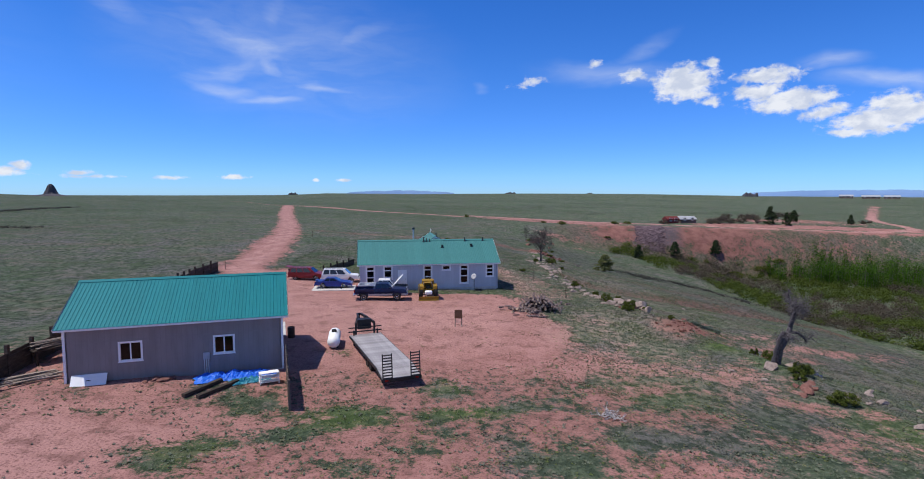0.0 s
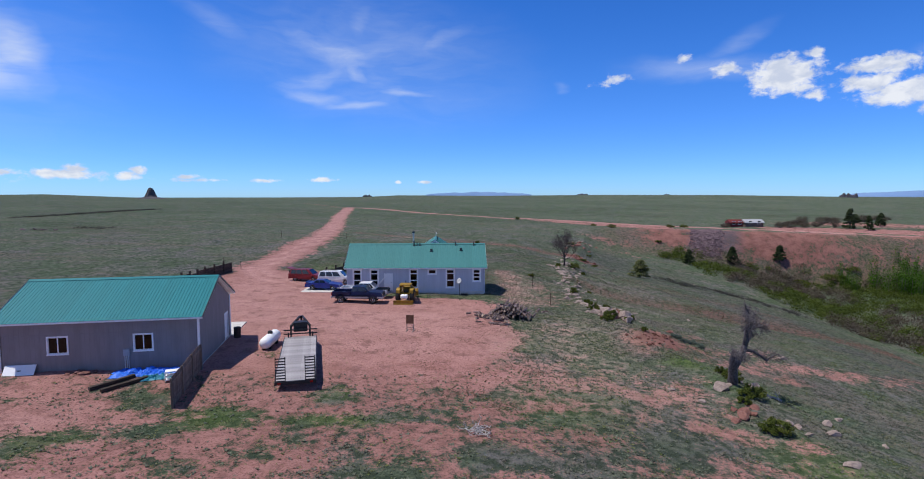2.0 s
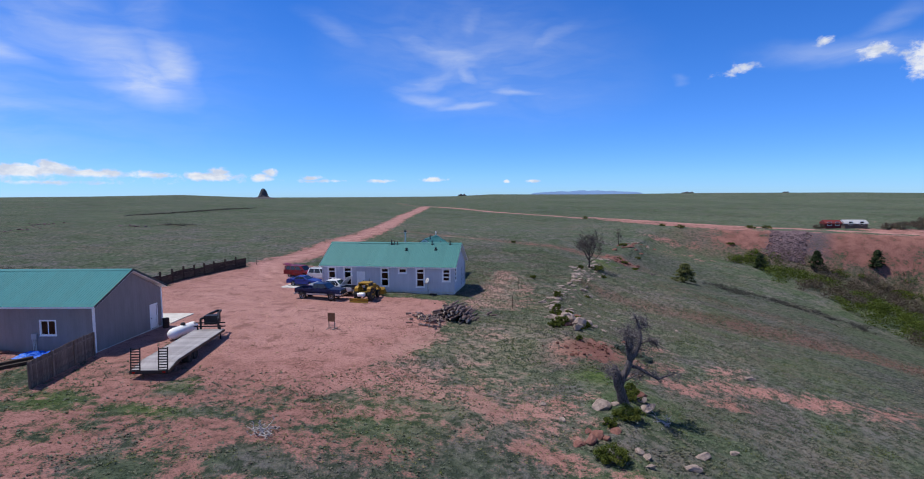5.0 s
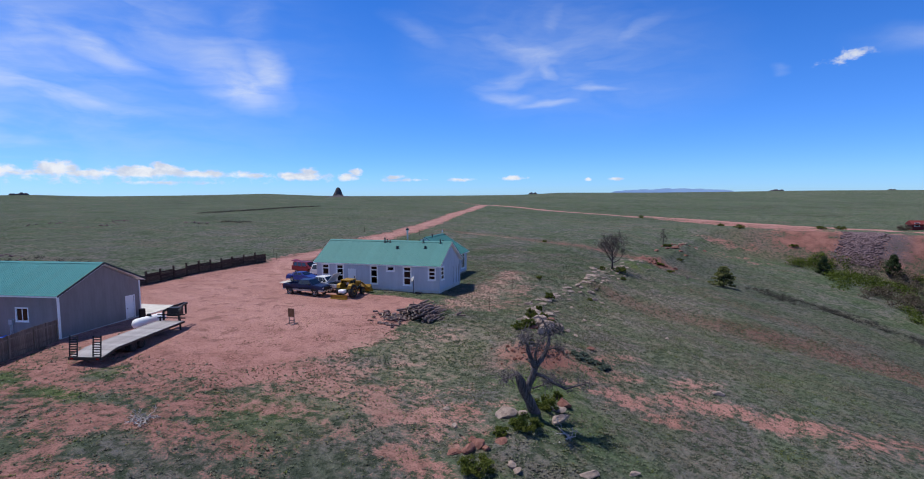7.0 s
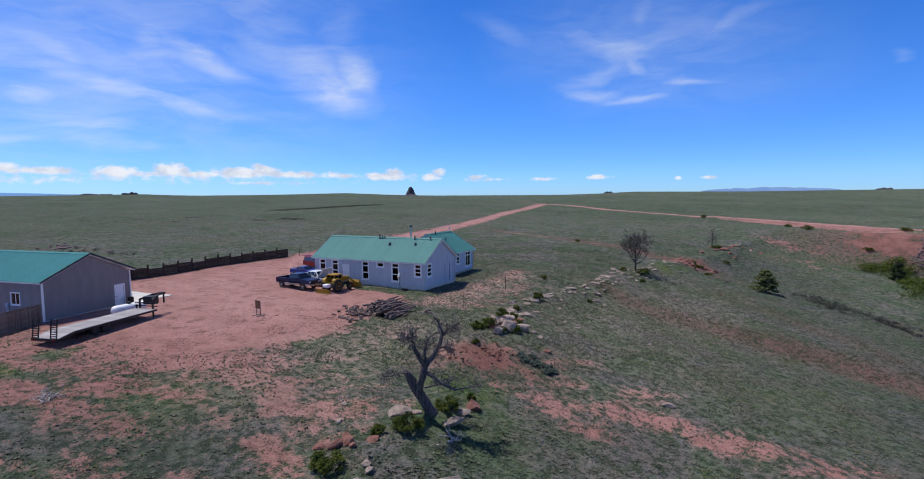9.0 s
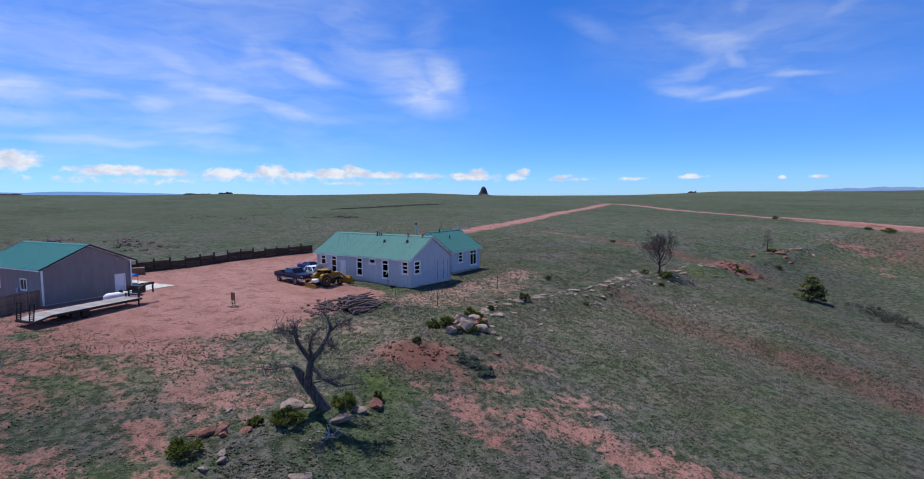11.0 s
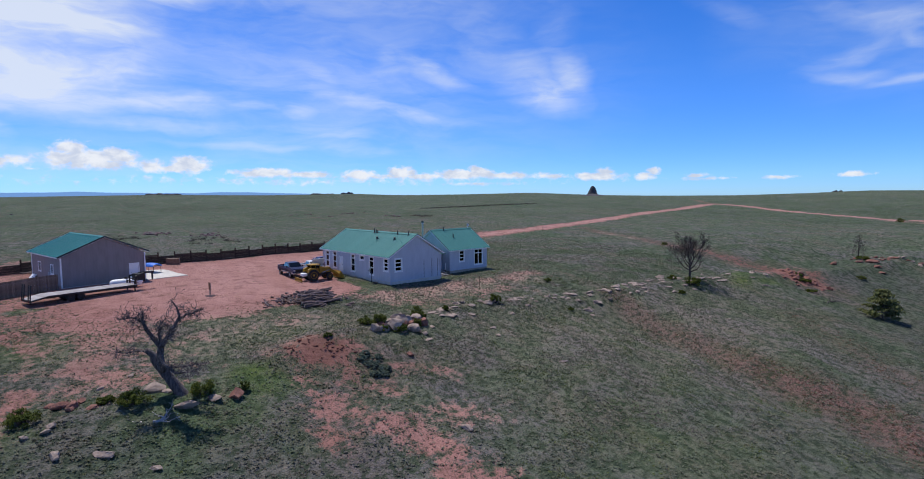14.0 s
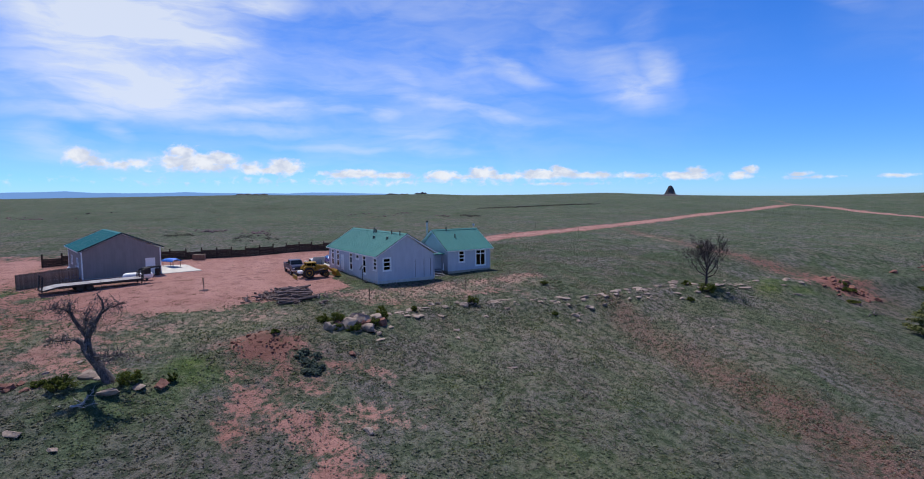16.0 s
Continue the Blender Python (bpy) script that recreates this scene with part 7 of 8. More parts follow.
# ---- flatbed trailer ----
def trailer():
    base = thing("gooseneck_trailer", pose(-3.95, 34.2, 0.35, 0, 0, 113), "long gooseneck flatbed trailer with a grey plank deck", "trailer")
    # x runs from the tail to the hitch
    LEN, HALF, Z, DOVE = 10.2, 1.24, 0.82, 1.5
    frame_ = part("frame", bmesh.new(), black_steel, base)
    for s in (-1, 1):
        bm = bmesh.new()
        beam(bm, (DOVE, s * 0.55, Z - 0.2), (LEN, s * 0.55, Z - 0.2), 0.12, 0.26)
        part("main_beam", bm, black_steel, frame_)
        bm = bmesh.new()
        beam(bm, (DOVE, s * (HALF + 0.03), Z - 0.06), (LEN, s * (HALF + 0.03), Z - 0.06), 0.06, 0.16)
        part("side_rail", bm, black_steel, frame_)
        bm = bmesh.new()
        beam(bm, (0, s * (HALF + 0.03), Z - 0.36), (DOVE, s * (HALF + 0.03), Z - 0.06), 0.06, 0.14)
        part("tail_rail", bm, black_steel, frame_)
    for k in range(14):
        bm = bmesh.new()
        beam(bm, (DOVE + 0.2 + k * 0.63, -HALF, Z - 0.10), (DOVE + 0.2 + k * 0.63, HALF, Z - 0.10), 0.06, 0.08)
        part("cross_member", bm, black_steel, frame_)
    deck = part("deck", bmesh.new(), grey_plank, base, "weathered grey plank deck")
    n = 13
    wd = 2 * HALF / n
    bm = bmesh.new()
    box(bm, 0, 0, 0, LEN - DOVE, wd - 0.006, 0.045)
    plank = mesh_of(bm, "plank", grey_plank)
    bm = bmesh.new()
    box(bm, 0, 0, 0, math.hypot(DOVE, 0.30), wd - 0.006, 0.045)
    plank_tail = mesh_of(bm, "plank", grey_plank)
    for k in range(n):
        part("plank", plank, None, deck, m=Matrix.Translation((DOVE, -HALF + k * wd, Z)))
        part("plank", plank_tail, None, deck, m=Matrix.Translation((0, -HALF + k * wd, Z - 0.30)) @ Matrix.Rotation(-math.atan2(0.30, DOVE), 4, "Y"))
    small_box(base, "tail_bumper", -0.12, -HALF - 0.06, 0.34, 0.02, HALF + 0.06, 0.56, black_steel, 0.02)
    for s in (-1, 1):
        small_box(base, "tail_lamp", -0.14, s * 1.0 - 0.1, 0.40, -0.121, s * 1.0 + 0.1, 0.50, lamp_red, 0)
        ramp = part("ramp", bmesh.new(), black_steel, base, "folded-up loading ramp with rungs")
        c = s * (HALF - 0.32)
        for e in (-0.30, 0.30):
            bm = bmesh.new()
            beam(bm, (-0.06, c + e, 0.45), (0.10, c + e, 2.12), 0.05, 0.09)
            part("ramp_rail", bm, black_steel, ramp)
        for k in range(9):
            z = 0.58 + k * 0.18
            bm = bmesh.new()
            beam(bm, (-0.06 + (z - 0.45) * 0.096, c - 0.28, z), (-0.06 + (z - 0.45) * 0.096, c + 0.28, z), 0.05, 0.07)
            part("rung", bm, black_steel, ramp)
    tyre, rim = wheel_mesh(0.39, 0.24), rim_mesh(0.39, 0.24, black_steel)
    for x in (3.55, 4.5):
        for s in (-1, 1):
            for off in (0.80, 1.08):
                wh = part("wheel", tyre, None, base, m=Matrix.Translation((x, s * off, 0.37)))
                part("rim", rim, None, wh)
        bm = bmesh.new()
        beam(bm, (x, -1.0, 0.37), (x, 1.0, 0.37), 0.1)
        part("axle", bm, black_steel, base)
    # front rack, neck and jacks
    rack = part("front_rack", bmesh.new(), black_steel, base)
    for z in (1.10, 1.42):
        bm = bmesh.new()
        beam(bm, (LEN + 0.04, -HALF - 0.1, z), (LEN + 0.04, HALF + 0.1, z), 0.06, 0.09)
        part("rack_bar", bm, black_steel, rack)
    for s in (-1, 1):
        bm = bmesh.new()
        beam(bm, (LEN + 0.05, s * 0.75, 0.5), (LEN + 0.05, s * 0.75, 1.75), 0.14, 0.14)
        beam(bm, (LEN + 0.05, s * 0.75, 1.72), (LEN + 1.25, s * 0.30, 2.02), 0.14, 0.18)
        beam(bm, (LEN + 1.20, s * 0.30, 2.0), (LEN + 2.35, s * 0.14, 2.02), 0.13, 0.18)
        part("neck_beam", bm, black_steel, rack)
        bm = bmesh.new()
        beam(bm, (LEN - 0.15, s * 0.95, -0.0), (LEN - 0.15, s * 0.95, 1.25), 0.11)
        box(bm, LEN - 0.3, s * 0.95 - 0.14, -0.03, LEN, s * 0.95 + 0.14, 0.02)
        part("landing_jack", bm, black_steel, base)
    small_box(rack, "tool_box", LEN + 0.25, -0.55, 1.20, LEN + 1.05, 0.55, 1.98, black_steel, 0.03)
    bm = bmesh.new()
    tube(bm, [(LEN + 2.3, 0, 2.1), (LEN + 2.3, 0, 1.0)], [0.09, 0.09], 10)
    part("coupler", bm, black_steel, rack)


trailer()


# ---- yard things ----
def propane_tank(x, y, turn, long_, r, label):
    base = thing("propane_tank", pose(x, y, G(x, y), 0, 0, turn), label, "propane tank")
    h = long_ / 2 - r
    prof = [(0.02, -h - r)] + [(r * math.sin(a), -h - r * math.cos(a)) for a in [0.3, 0.6, 0.9, 1.2, math.pi / 2]] + [(r * math.sin(a), h - r * math.cos(a)) for a in [math.pi / 2, 1.95, 2.25, 2.55, 2.85]] + [(0.02, h + r)]
    bm = bmesh.new()
    lathe(bm, prof, 24, Matrix.Translation((0, 0, r + 0.12)) @ Matrix.Rotation(radians(90), 4, "Y"))
    part("shell", bm, white_trim, base, smooth=True)
    for e in (-h * 0.75, h * 0.75):
        small_box(base, "foot", e - 0.1, -r * 0.7, -0.1, e + 0.1, r * 0.7, 0.24, plastic, 0.01)
    bm = bmesh.new()
    lathe(bm, [(0.20, 0), (0.20, 0.14), (0.15, 0.22), (0.02, 0.24)], 14, Matrix.Translation((0, 0, 2 * r + 0.09)))
    part("valve_cover", bm, plastic, base, "dark valve dome")


propane_tank(-10.3, 43.0, 101, 3.5, 0.48, "long white horizontal propane tank on short feet")

bm = bmesh.new()
lathe(bm, [(0.02, 0), (0.29, 0), (0.30, 0.03), (0.29, 0.05), (0.29, 0.30), (0.305, 0.32), (0.29, 0.34), (0.29, 0.58), (0.305, 0.60), (0.29, 0.62), (0.29, 0.87), (0.30, 0.90), (0.27, 0.90), (0.26, 0.86), (0.02, 0.86)], 22)
solid("steel_drum", bm, surface("rusty_dark_drum", (0.028, 0.018, 0.016), (0.06, 0.035, 0.03), 3.0, 0.7, 0.3, 0.3), pose(-14.3, 44.8, G(-14.3, 44.8)), "dark rusty steel drum near the outbuilding corner", "barrel", smooth=False)

apron_at = pose(-12.26, 36.54, 0.0, 0, 0, 18.74)
bm = bmesh.new()
bmesh.ops.create_grid(bm, x_segments=14, y_segments=9, size=1)
for v in bm.verts:   # the slab lies on the slope of the yard
    i, j = -3.85 + v.co.x * 4.15, 11.8 + v.co.y * 2.6
    p = apron_at @ Vector((i, j, 0))
    v.co = Vector((i, j, G(p.x, p.y) + 0.07))
edge = bmesh.ops.extrude_face_region(bm, geom=bm.faces[:])
for v in edge["geom"]:
    if isinstance(v, bmesh.types.BMVert):
        v.co.z -= 0.3
bmesh.ops.recalc_face_normals(bm, faces=bm.faces[:])
solid("concrete_apron", bm, concrete, apron_at, "pale concrete apron behind the outbuilding", "concrete slab", kind="structure")


def blue_swing():
    p = apron_at @ Vector((-5.6, 11.9, 0))
    m = apron_at @ pose(-5.6, 11.9, G(p.x, p.y) + 0.07, 0, 0, 20)
    base = thing("covered_stand", m, "blue tarpaulin over a low steel frame on concrete", "covered stand")
    for x, y in ((-1.2, -0.6), (1.2, -0.6), (1.2, 0.6), (-1.2, 0.6)):
        bm = bmesh.new()
        tube(bm, [(x, y, 0), (x, y, 0.85)], [0.035, 0.035], 8)
        part("leg", bm, black_steel, base)
    bm = bmesh.new()
    g = bmesh.ops.create_grid(bm, x_segments=16, y_segments=10, size=1)
    for v in bm.verts:
        u, q = v.co.x, v.co.y
        v.co = Vector((u * 1.30, q * 0.8, 0.95 + 0.35 * (1 - q * q) * (1 - 0.4 * u * u) - (0.12 if abs(q) > 0.95 else 0) + 0.03 * noise.noise(Vector((u * 4, q * 4, 1)))))
    bmesh.ops.solidify(bm, geom=bm.faces[:], thickness=0.02)
    part("cover", bm, tarp_blue, base, "bright blue cover", True)
    bm = bmesh.new()
    for a, b in (((-1.2, -0.6), (1.2, -0.6)), ((1.2, -0.6), (1.2, 0.6)), ((1.2, 0.6), (-1.2, 0.6)), ((-1.2, 0.6), (-1.2, -0.6))):
        beam(bm, (*a, 0.84), (*b, 0.84), 0.05)
    part("top_frame", bm, black_steel, base)


tarp_blue = surface("blue_tarpaulin", (0.010, 0.115, 0.62), (0.03, 0.20, 0.80), 3.0, 0.5, bump=0.5, grain=9.0)
tarp_teal = surface("teal_tarpaulin", (0.01, 0.17, 0.25), (0.03, 0.25, 0.34), 3.0, 0.5, bump=0.5, grain=9.0)
blue_swing()

B = pose(-12.26, 36.54, 0.68, 0, 0, 18.74)   # the outbuilding's own axes


def on_ground(lx, ly, turn=0, dz=0.0):
    p = B @ Vector((lx, ly, 0))
    return pose(p.x, p.y, G(p.x, p.y) + dz, 0, 0, 18.74 + turn)


def crumpled(name, lx, ly, turn, wide, deep, tall, mat, label, seed):
    m = on_ground(lx, ly, turn)
    bm = bmesh.new()
    bmesh.ops.create_grid(bm, x_segments=46, y_segments=18, size=1)
    off = Vector((seed * 7.3, seed * 3.1, 0))
    inv = m.inverted()
    for v in bm.verts:
        u, q = v.co.x, v.co.y
        edge = 1 + 0.28 * noise.noise(Vector((u * 2.2, q * 1.6, 3)) + off)
        px, py = u * wide / 2 * edge, q * deep / 2 * (1 + 0.35 * noise.noise(Vector((u * 3, 5, q)) + off))
        ridge = abs(noise.noise(Vector((u * 3.5, q * 2.0, 0)) + off)) + 0.6 * abs(noise.noise(Vector((u * 8, q * 5, 2)) + off))
        w_ = m @ Vector((px, py, 0))
        lift = 0.03 + tall * ridge * max(0.0, 1 - 0.75 * max(abs(u), abs(q)) ** 4)
        v.co = inv @ Vector((w_.x, w_.y, G(w_.x, w_.y) + lift))
    bmesh.ops.solidify(bm, geom=bm.faces[:], thickness=0.01)
    solid(name, bm, mat, m, label, "tarpaulin")


crumpled("tarpaulin", -2.9, -0.9, 0, 4.6, 1.5, 0.45, tarp_blue, "crumpled bright blue tarpaulin heaped along the wall", 1)
crumpled("tarpaulin", -1.9, -1.9, 8, 2.4, 0.9, 0.3, tarp_teal, "faded teal tarpaulin lying beside a blue one", 2)


def timber(a, b, wide, high, mat, label, name="timber"):
    """A squared timber between two ground points in the outbuilding's axes."""
    p, q = B @ Vector((*a, 0)), B @ Vector((*b, 0))
    p.z, q.z = G(p.x, p.y) + high / 2, G(q.x, q.y) + high / 2
    bm = bmesh.new()
    c = (p + q) / 2
    beam(bm, p - c, q - c, wide, high)
    solid(name, bevelled(bm, 0.012, 1), mat, Matrix.Translation(c), label, "timber", "dark timbers")


timber((-5.6, -3.5), (-3.7, -1.5), 0.28, 0.22, shade_wood, "dark squared timber lying on bare earth")
timber((-4.8, -3.8), (-2.7, -2.0), 0.28, 0.22, shade_wood, "dark squared timber lying on bare earth")


def leaning_panel():
    base = thing("leaning_panel", on_ground(-11.2, -0.55, 0, 0.0), "white metal panel leaning against the wall", "panel")
    m = Matrix.Rotation(radians(-38), 4, "X")
    bm = bmesh.new()
    box(bm, -0.95, -0.02, 0.0, 0.95, 0.02, 0.75)
    part("sheet", bevelled(bm, 0.012), white_trim, base, m=m)
    bm = bmesh.new()
    box(bm, -0.12, -0.028, 0.3, 0.10, -0.021, 0.36)
    part("handle", bm, plastic, base, m=m)


leaning_panel()


def lawn_chair():
    base = thing("white_rack", on_ground(-0.85, -2.5, 10), "small white metal rack standing on earth", "rack")
    for x in (-0.55, 0.55):
        for y in (-0.25, 0.25):
            bm = bmesh.new()
            tube(bm, [(x, y, 0), (x, y, 0.72)], [0.03, 0.03], 8)
            part("leg", bm, white_trim, base)
    for z in (0.12, 0.40, 0.68):
        bm = bmesh.new()
        box(bm, -0.58, -0.28, z, 0.58, 0.28, z + 0.035)
        part("shelf", bm, white_trim, base)


lawn_chair()
for k, (lx, ly, s) in enumerate(((-7.6, -0.5, 0.35), (-7.1, -0.7, 0.28), (-6.7, -0.45, 0.3), (-8.1, -0.8, 0.22))):
    p = B @ Vector((lx, ly, 0))
    rock(p.x, p.y, s * 1.5, s, s * 0.6, 40 * k, k + 1, True, "dark stone lying by the foot of the wall", 0.2)


# ---- fences ----
def slat_fence():
    ax, ay, bx_, by_ = -11.95, 36.2, -9.85, 30.2
    n = 46
    turn = math.degrees(math.atan2(by_ - ay, bx_ - ax))
    base = thing("slat_fence", pose(ax, ay, 0, 0, 0, turn), "weathered brown wooden slat privacy fence beside the outbuilding", "fence")
    run = math.hypot(bx_ - ax, by_ - ay)
    wd = run / n
    rngf = np.random.default_rng(3)
    bm = bmesh.new()
    box(bm, 0.004, -0.012, 0, wd - 0.004, 0.012, 1.85)
    for v in bm.verts:
        if v.co.z > 1 and (v.co.x < 0.02 or v.co.x > wd - 0.02):
            v.co.z -= 0.0
    slat = mesh_of(bm, "slat", slat_wood)
    for k in range(n):
        p = Vector((ax, ay, 0)).lerp(Vector((bx_, by_, 0)), (k + 0.5) / n)
        part("slat", slat, None, base, m=Matrix.Translation((k * wd, rngf.uniform(-0.006, 0.006), G(p.x, p.y) - 0.03 + rngf.uniform(-0.05, 0.03))))
    for k in range(4):
        f = k / 3
        p = Vector((ax, ay, 0)).lerp(Vector((bx_, by_, 0)), f)
        bm = bmesh.new()
        box(bm, -0.05, 0.016, -0.3, 0.05, 0.11, 1.80)
        part("post", bm, slat_wood, base, m=Matrix.Translation((f * (run - 0.1) + 0.05, 0, G(p.x, p.y))))
    for z in (0.4, 1.5):
        bm = bmesh.new()
        beam(bm, (0, 0.035, G(ax, ay) + z), (run, 0.035, G(bx_, by_) + z), 0.04, 0.09)
        part("rail", bm, slat_wood, base)


slat_fence()


def board_fence(pts, tall, label):
    base = thing("board_fence", pose(0, 0, 0), label, "fence", "dark board fences")
    rngf = np.random.default_rng(9)
    run = [0.0]
    for a, b in zip(pts, pts[1:]):
        run.append(run[-1] + math.hypot(b[0] - a[0], b[1] - a[1]))

    def at(s):
        for i in range(len(pts) - 1):
            if s <= run[i + 1] or i == len(pts) - 2:
                f = (s - run[i]) / (run[i + 1] - run[i])
                return pts[i][0] + (pts[i + 1][0] - pts[i][0]) * f, pts[i][1] + (pts[i + 1][1] - pts[i][1]) * f
    n = max(2, round(run[-1] / 2.45))
    for k in range(n):
        (x0, y0), (x1, y1) = at(run[-1] * k / n), at(run[-1] * (k + 1) / n)
        h = rngf.uniform(0.5, 0.85)
        bm = bmesh.new()
        z = G(x0, y0)
        beam(bm, (x0, y0, z - 0.3), (x0 + rngf.uniform(-0.03, 0.03), y0, z + tall + h * 0.6), 0.2, 0.2)
        part("post", bm, shade_wood, base)
        rows = 6
        for r in range(rows):
            if r == rows - 1 and rngf.uniform() < 0.25:
                continue
            bm = bmesh.new()
            za, zb = G(x0, y0) + tall * (r + 0.5) / rows, G(x1, y1) + tall * (r + 0.5) / rows
            beam(bm, (x0, y0, za + rngf.uniform(-0.015, 0.015)), (x1, y1, zb + rngf.uniform(-0.015, 0.015)), 0.05, tall / rows * 0.96)
            part("board", bm, shade_wood, base)


board_fence([(-27.3, 28.5), (-29.0, 38.5), (-31.3, 49.5), (-34.0, 62), (-36.2, 73), (-36.4, 80.5)], 1.45, "long dark weathered board fence along the yard")
board_fence([(-20.6, 80.0), (-19.9, 84.0), (-18.6, 92.5)], 0.9, "low dark board fence beside the house")

# bin leaning on the long fence
bm = bmesh.new()
box(bm, -0.9, -0.55, 0, 0.9, 0.55, 0.9)
bm2 = thing("wooden_crate", pose(-29.9, 49.4, G(-29.9, 49.4), 0, 0, 78), "pale plywood crate standing by the dark fence", "crate")
part("crate_body", bevelled(bm, 0.02), slat_wood, bm2)
for k in range(5):
    bm = bmesh.new()
    box(bm, -0.94, -0.58, 0.03 + k * 0.18, 0.94, -0.552, 0.18 + k * 0.18)
    part("crate_slat", bm, surface("plywood", (0.17, 0.10, 0.075), (0.24, 0.15, 0.11), 3.0, 0.85) if k == 0 else bpy.data.materials["plywood"], bm2)


# lumber rack and stacks west of the outbuilding
def lumber(x, y, turn, n, long_, z0, label, seed, mat):
    rngl = np.random.default_rng(seed)
    base = thing("lumber_stack", pose(x, y, G(x, y), 0, 0, turn), label, "lumber", "lumber stacks")
    for k in range(n):
        w_, h = rngl.uniform(0.10, 0.26), rngl.uniform(0.03, 0.07)
        bm = bmesh.new()
        L2 = long_ * rngl.uniform(0.6, 1.05) / 2
        box(bm, -L2, -w_ / 2, 0, L2, w_ / 2, h)
        part("board", bm, mat, base, m=Matrix.Translation((rngl.uniform(-0.4, 0.4), rngl.uniform(-0.55, 0.55), z0 + 0.072 * (k // 4))) @ Matrix.Rotation(rngl.uniform(-0.22, 0.22), 4, "Z"))
    return base


pale_board = surface("sun_bleached_boards", (0.15, 0.11, 0.09), (0.34, 0.28, 0.245), 3.0, 0.9, bump=0.4, stretch=(0.5, 5, 5), vary=0.35)
rack = lumber(-27.6, 36.6, 60, 22, 3.0, 1.03, "bleached boards heaped on a rough timber table", 1, pale_board)
bm = bmesh.new()
box(bm, -1.6, -0.75, 0.93, 1.6, 0.75, 1.02)
part("table_top", bm, shade_wood, rack)
for x in (-1.4, 1.4):
    for y in (-0.6, 0.6):
        bm = bmesh.new()
        beam(bm, (x, y, -0.1), (x, y, 0.95), 0.13)
        part("table_leg", bm, shade_wood, rack)
lumber(-26.3, 32.6, 50, 14, 3.2, 0.02, "loose grey boards stacked low on the earth", 2, pale_board)
lumber(-26.2, 39.2, 65, 16, 2.8, 0.02, "mixed boards stacked against the fence end", 3, pale_board)


# ---- sign easel, logs, dish, posts ----
def easel():
    base = thing("sign_board", pose(-0.5, 51.0, G(-0.5, 51.0), 0, 0, 4), "brown wooden board on two legs in the yard", "sign board")
    brown = surface("brown_board", (0.13, 0.065, 0.035), (0.21, 0.115, 0.065), 3.0, 0.8, bump=0.3)
    bm = bmesh.new()
    box(bm, -0.36, -0.03, 0.72, 0.36, 0.03, 1.55)
    part("board", bevelled(bm, 0.012), brown, base)
    for s in (-1, 1):
        bm = bmesh.new()
        beam(bm, (s * 0.30, 0.06, 0), (s * 0.30, 0.06, 1.5), 0.07)
        part("leg", bm, pale_board, base)
        bm = bmesh.new()
        beam(bm, (s * 0.30, -0.45, 0.045), (s * 0.30, 0.55, 0.045), 0.08)
        part("foot", bm, pale_board, base)
    bm = bmesh.new()
    beam(bm, (-0.33, 0.06, 0.36), (0.33, 0.06, 0.36), 0.05)
    part("crossbar", bm, pale_board, base)


easel()


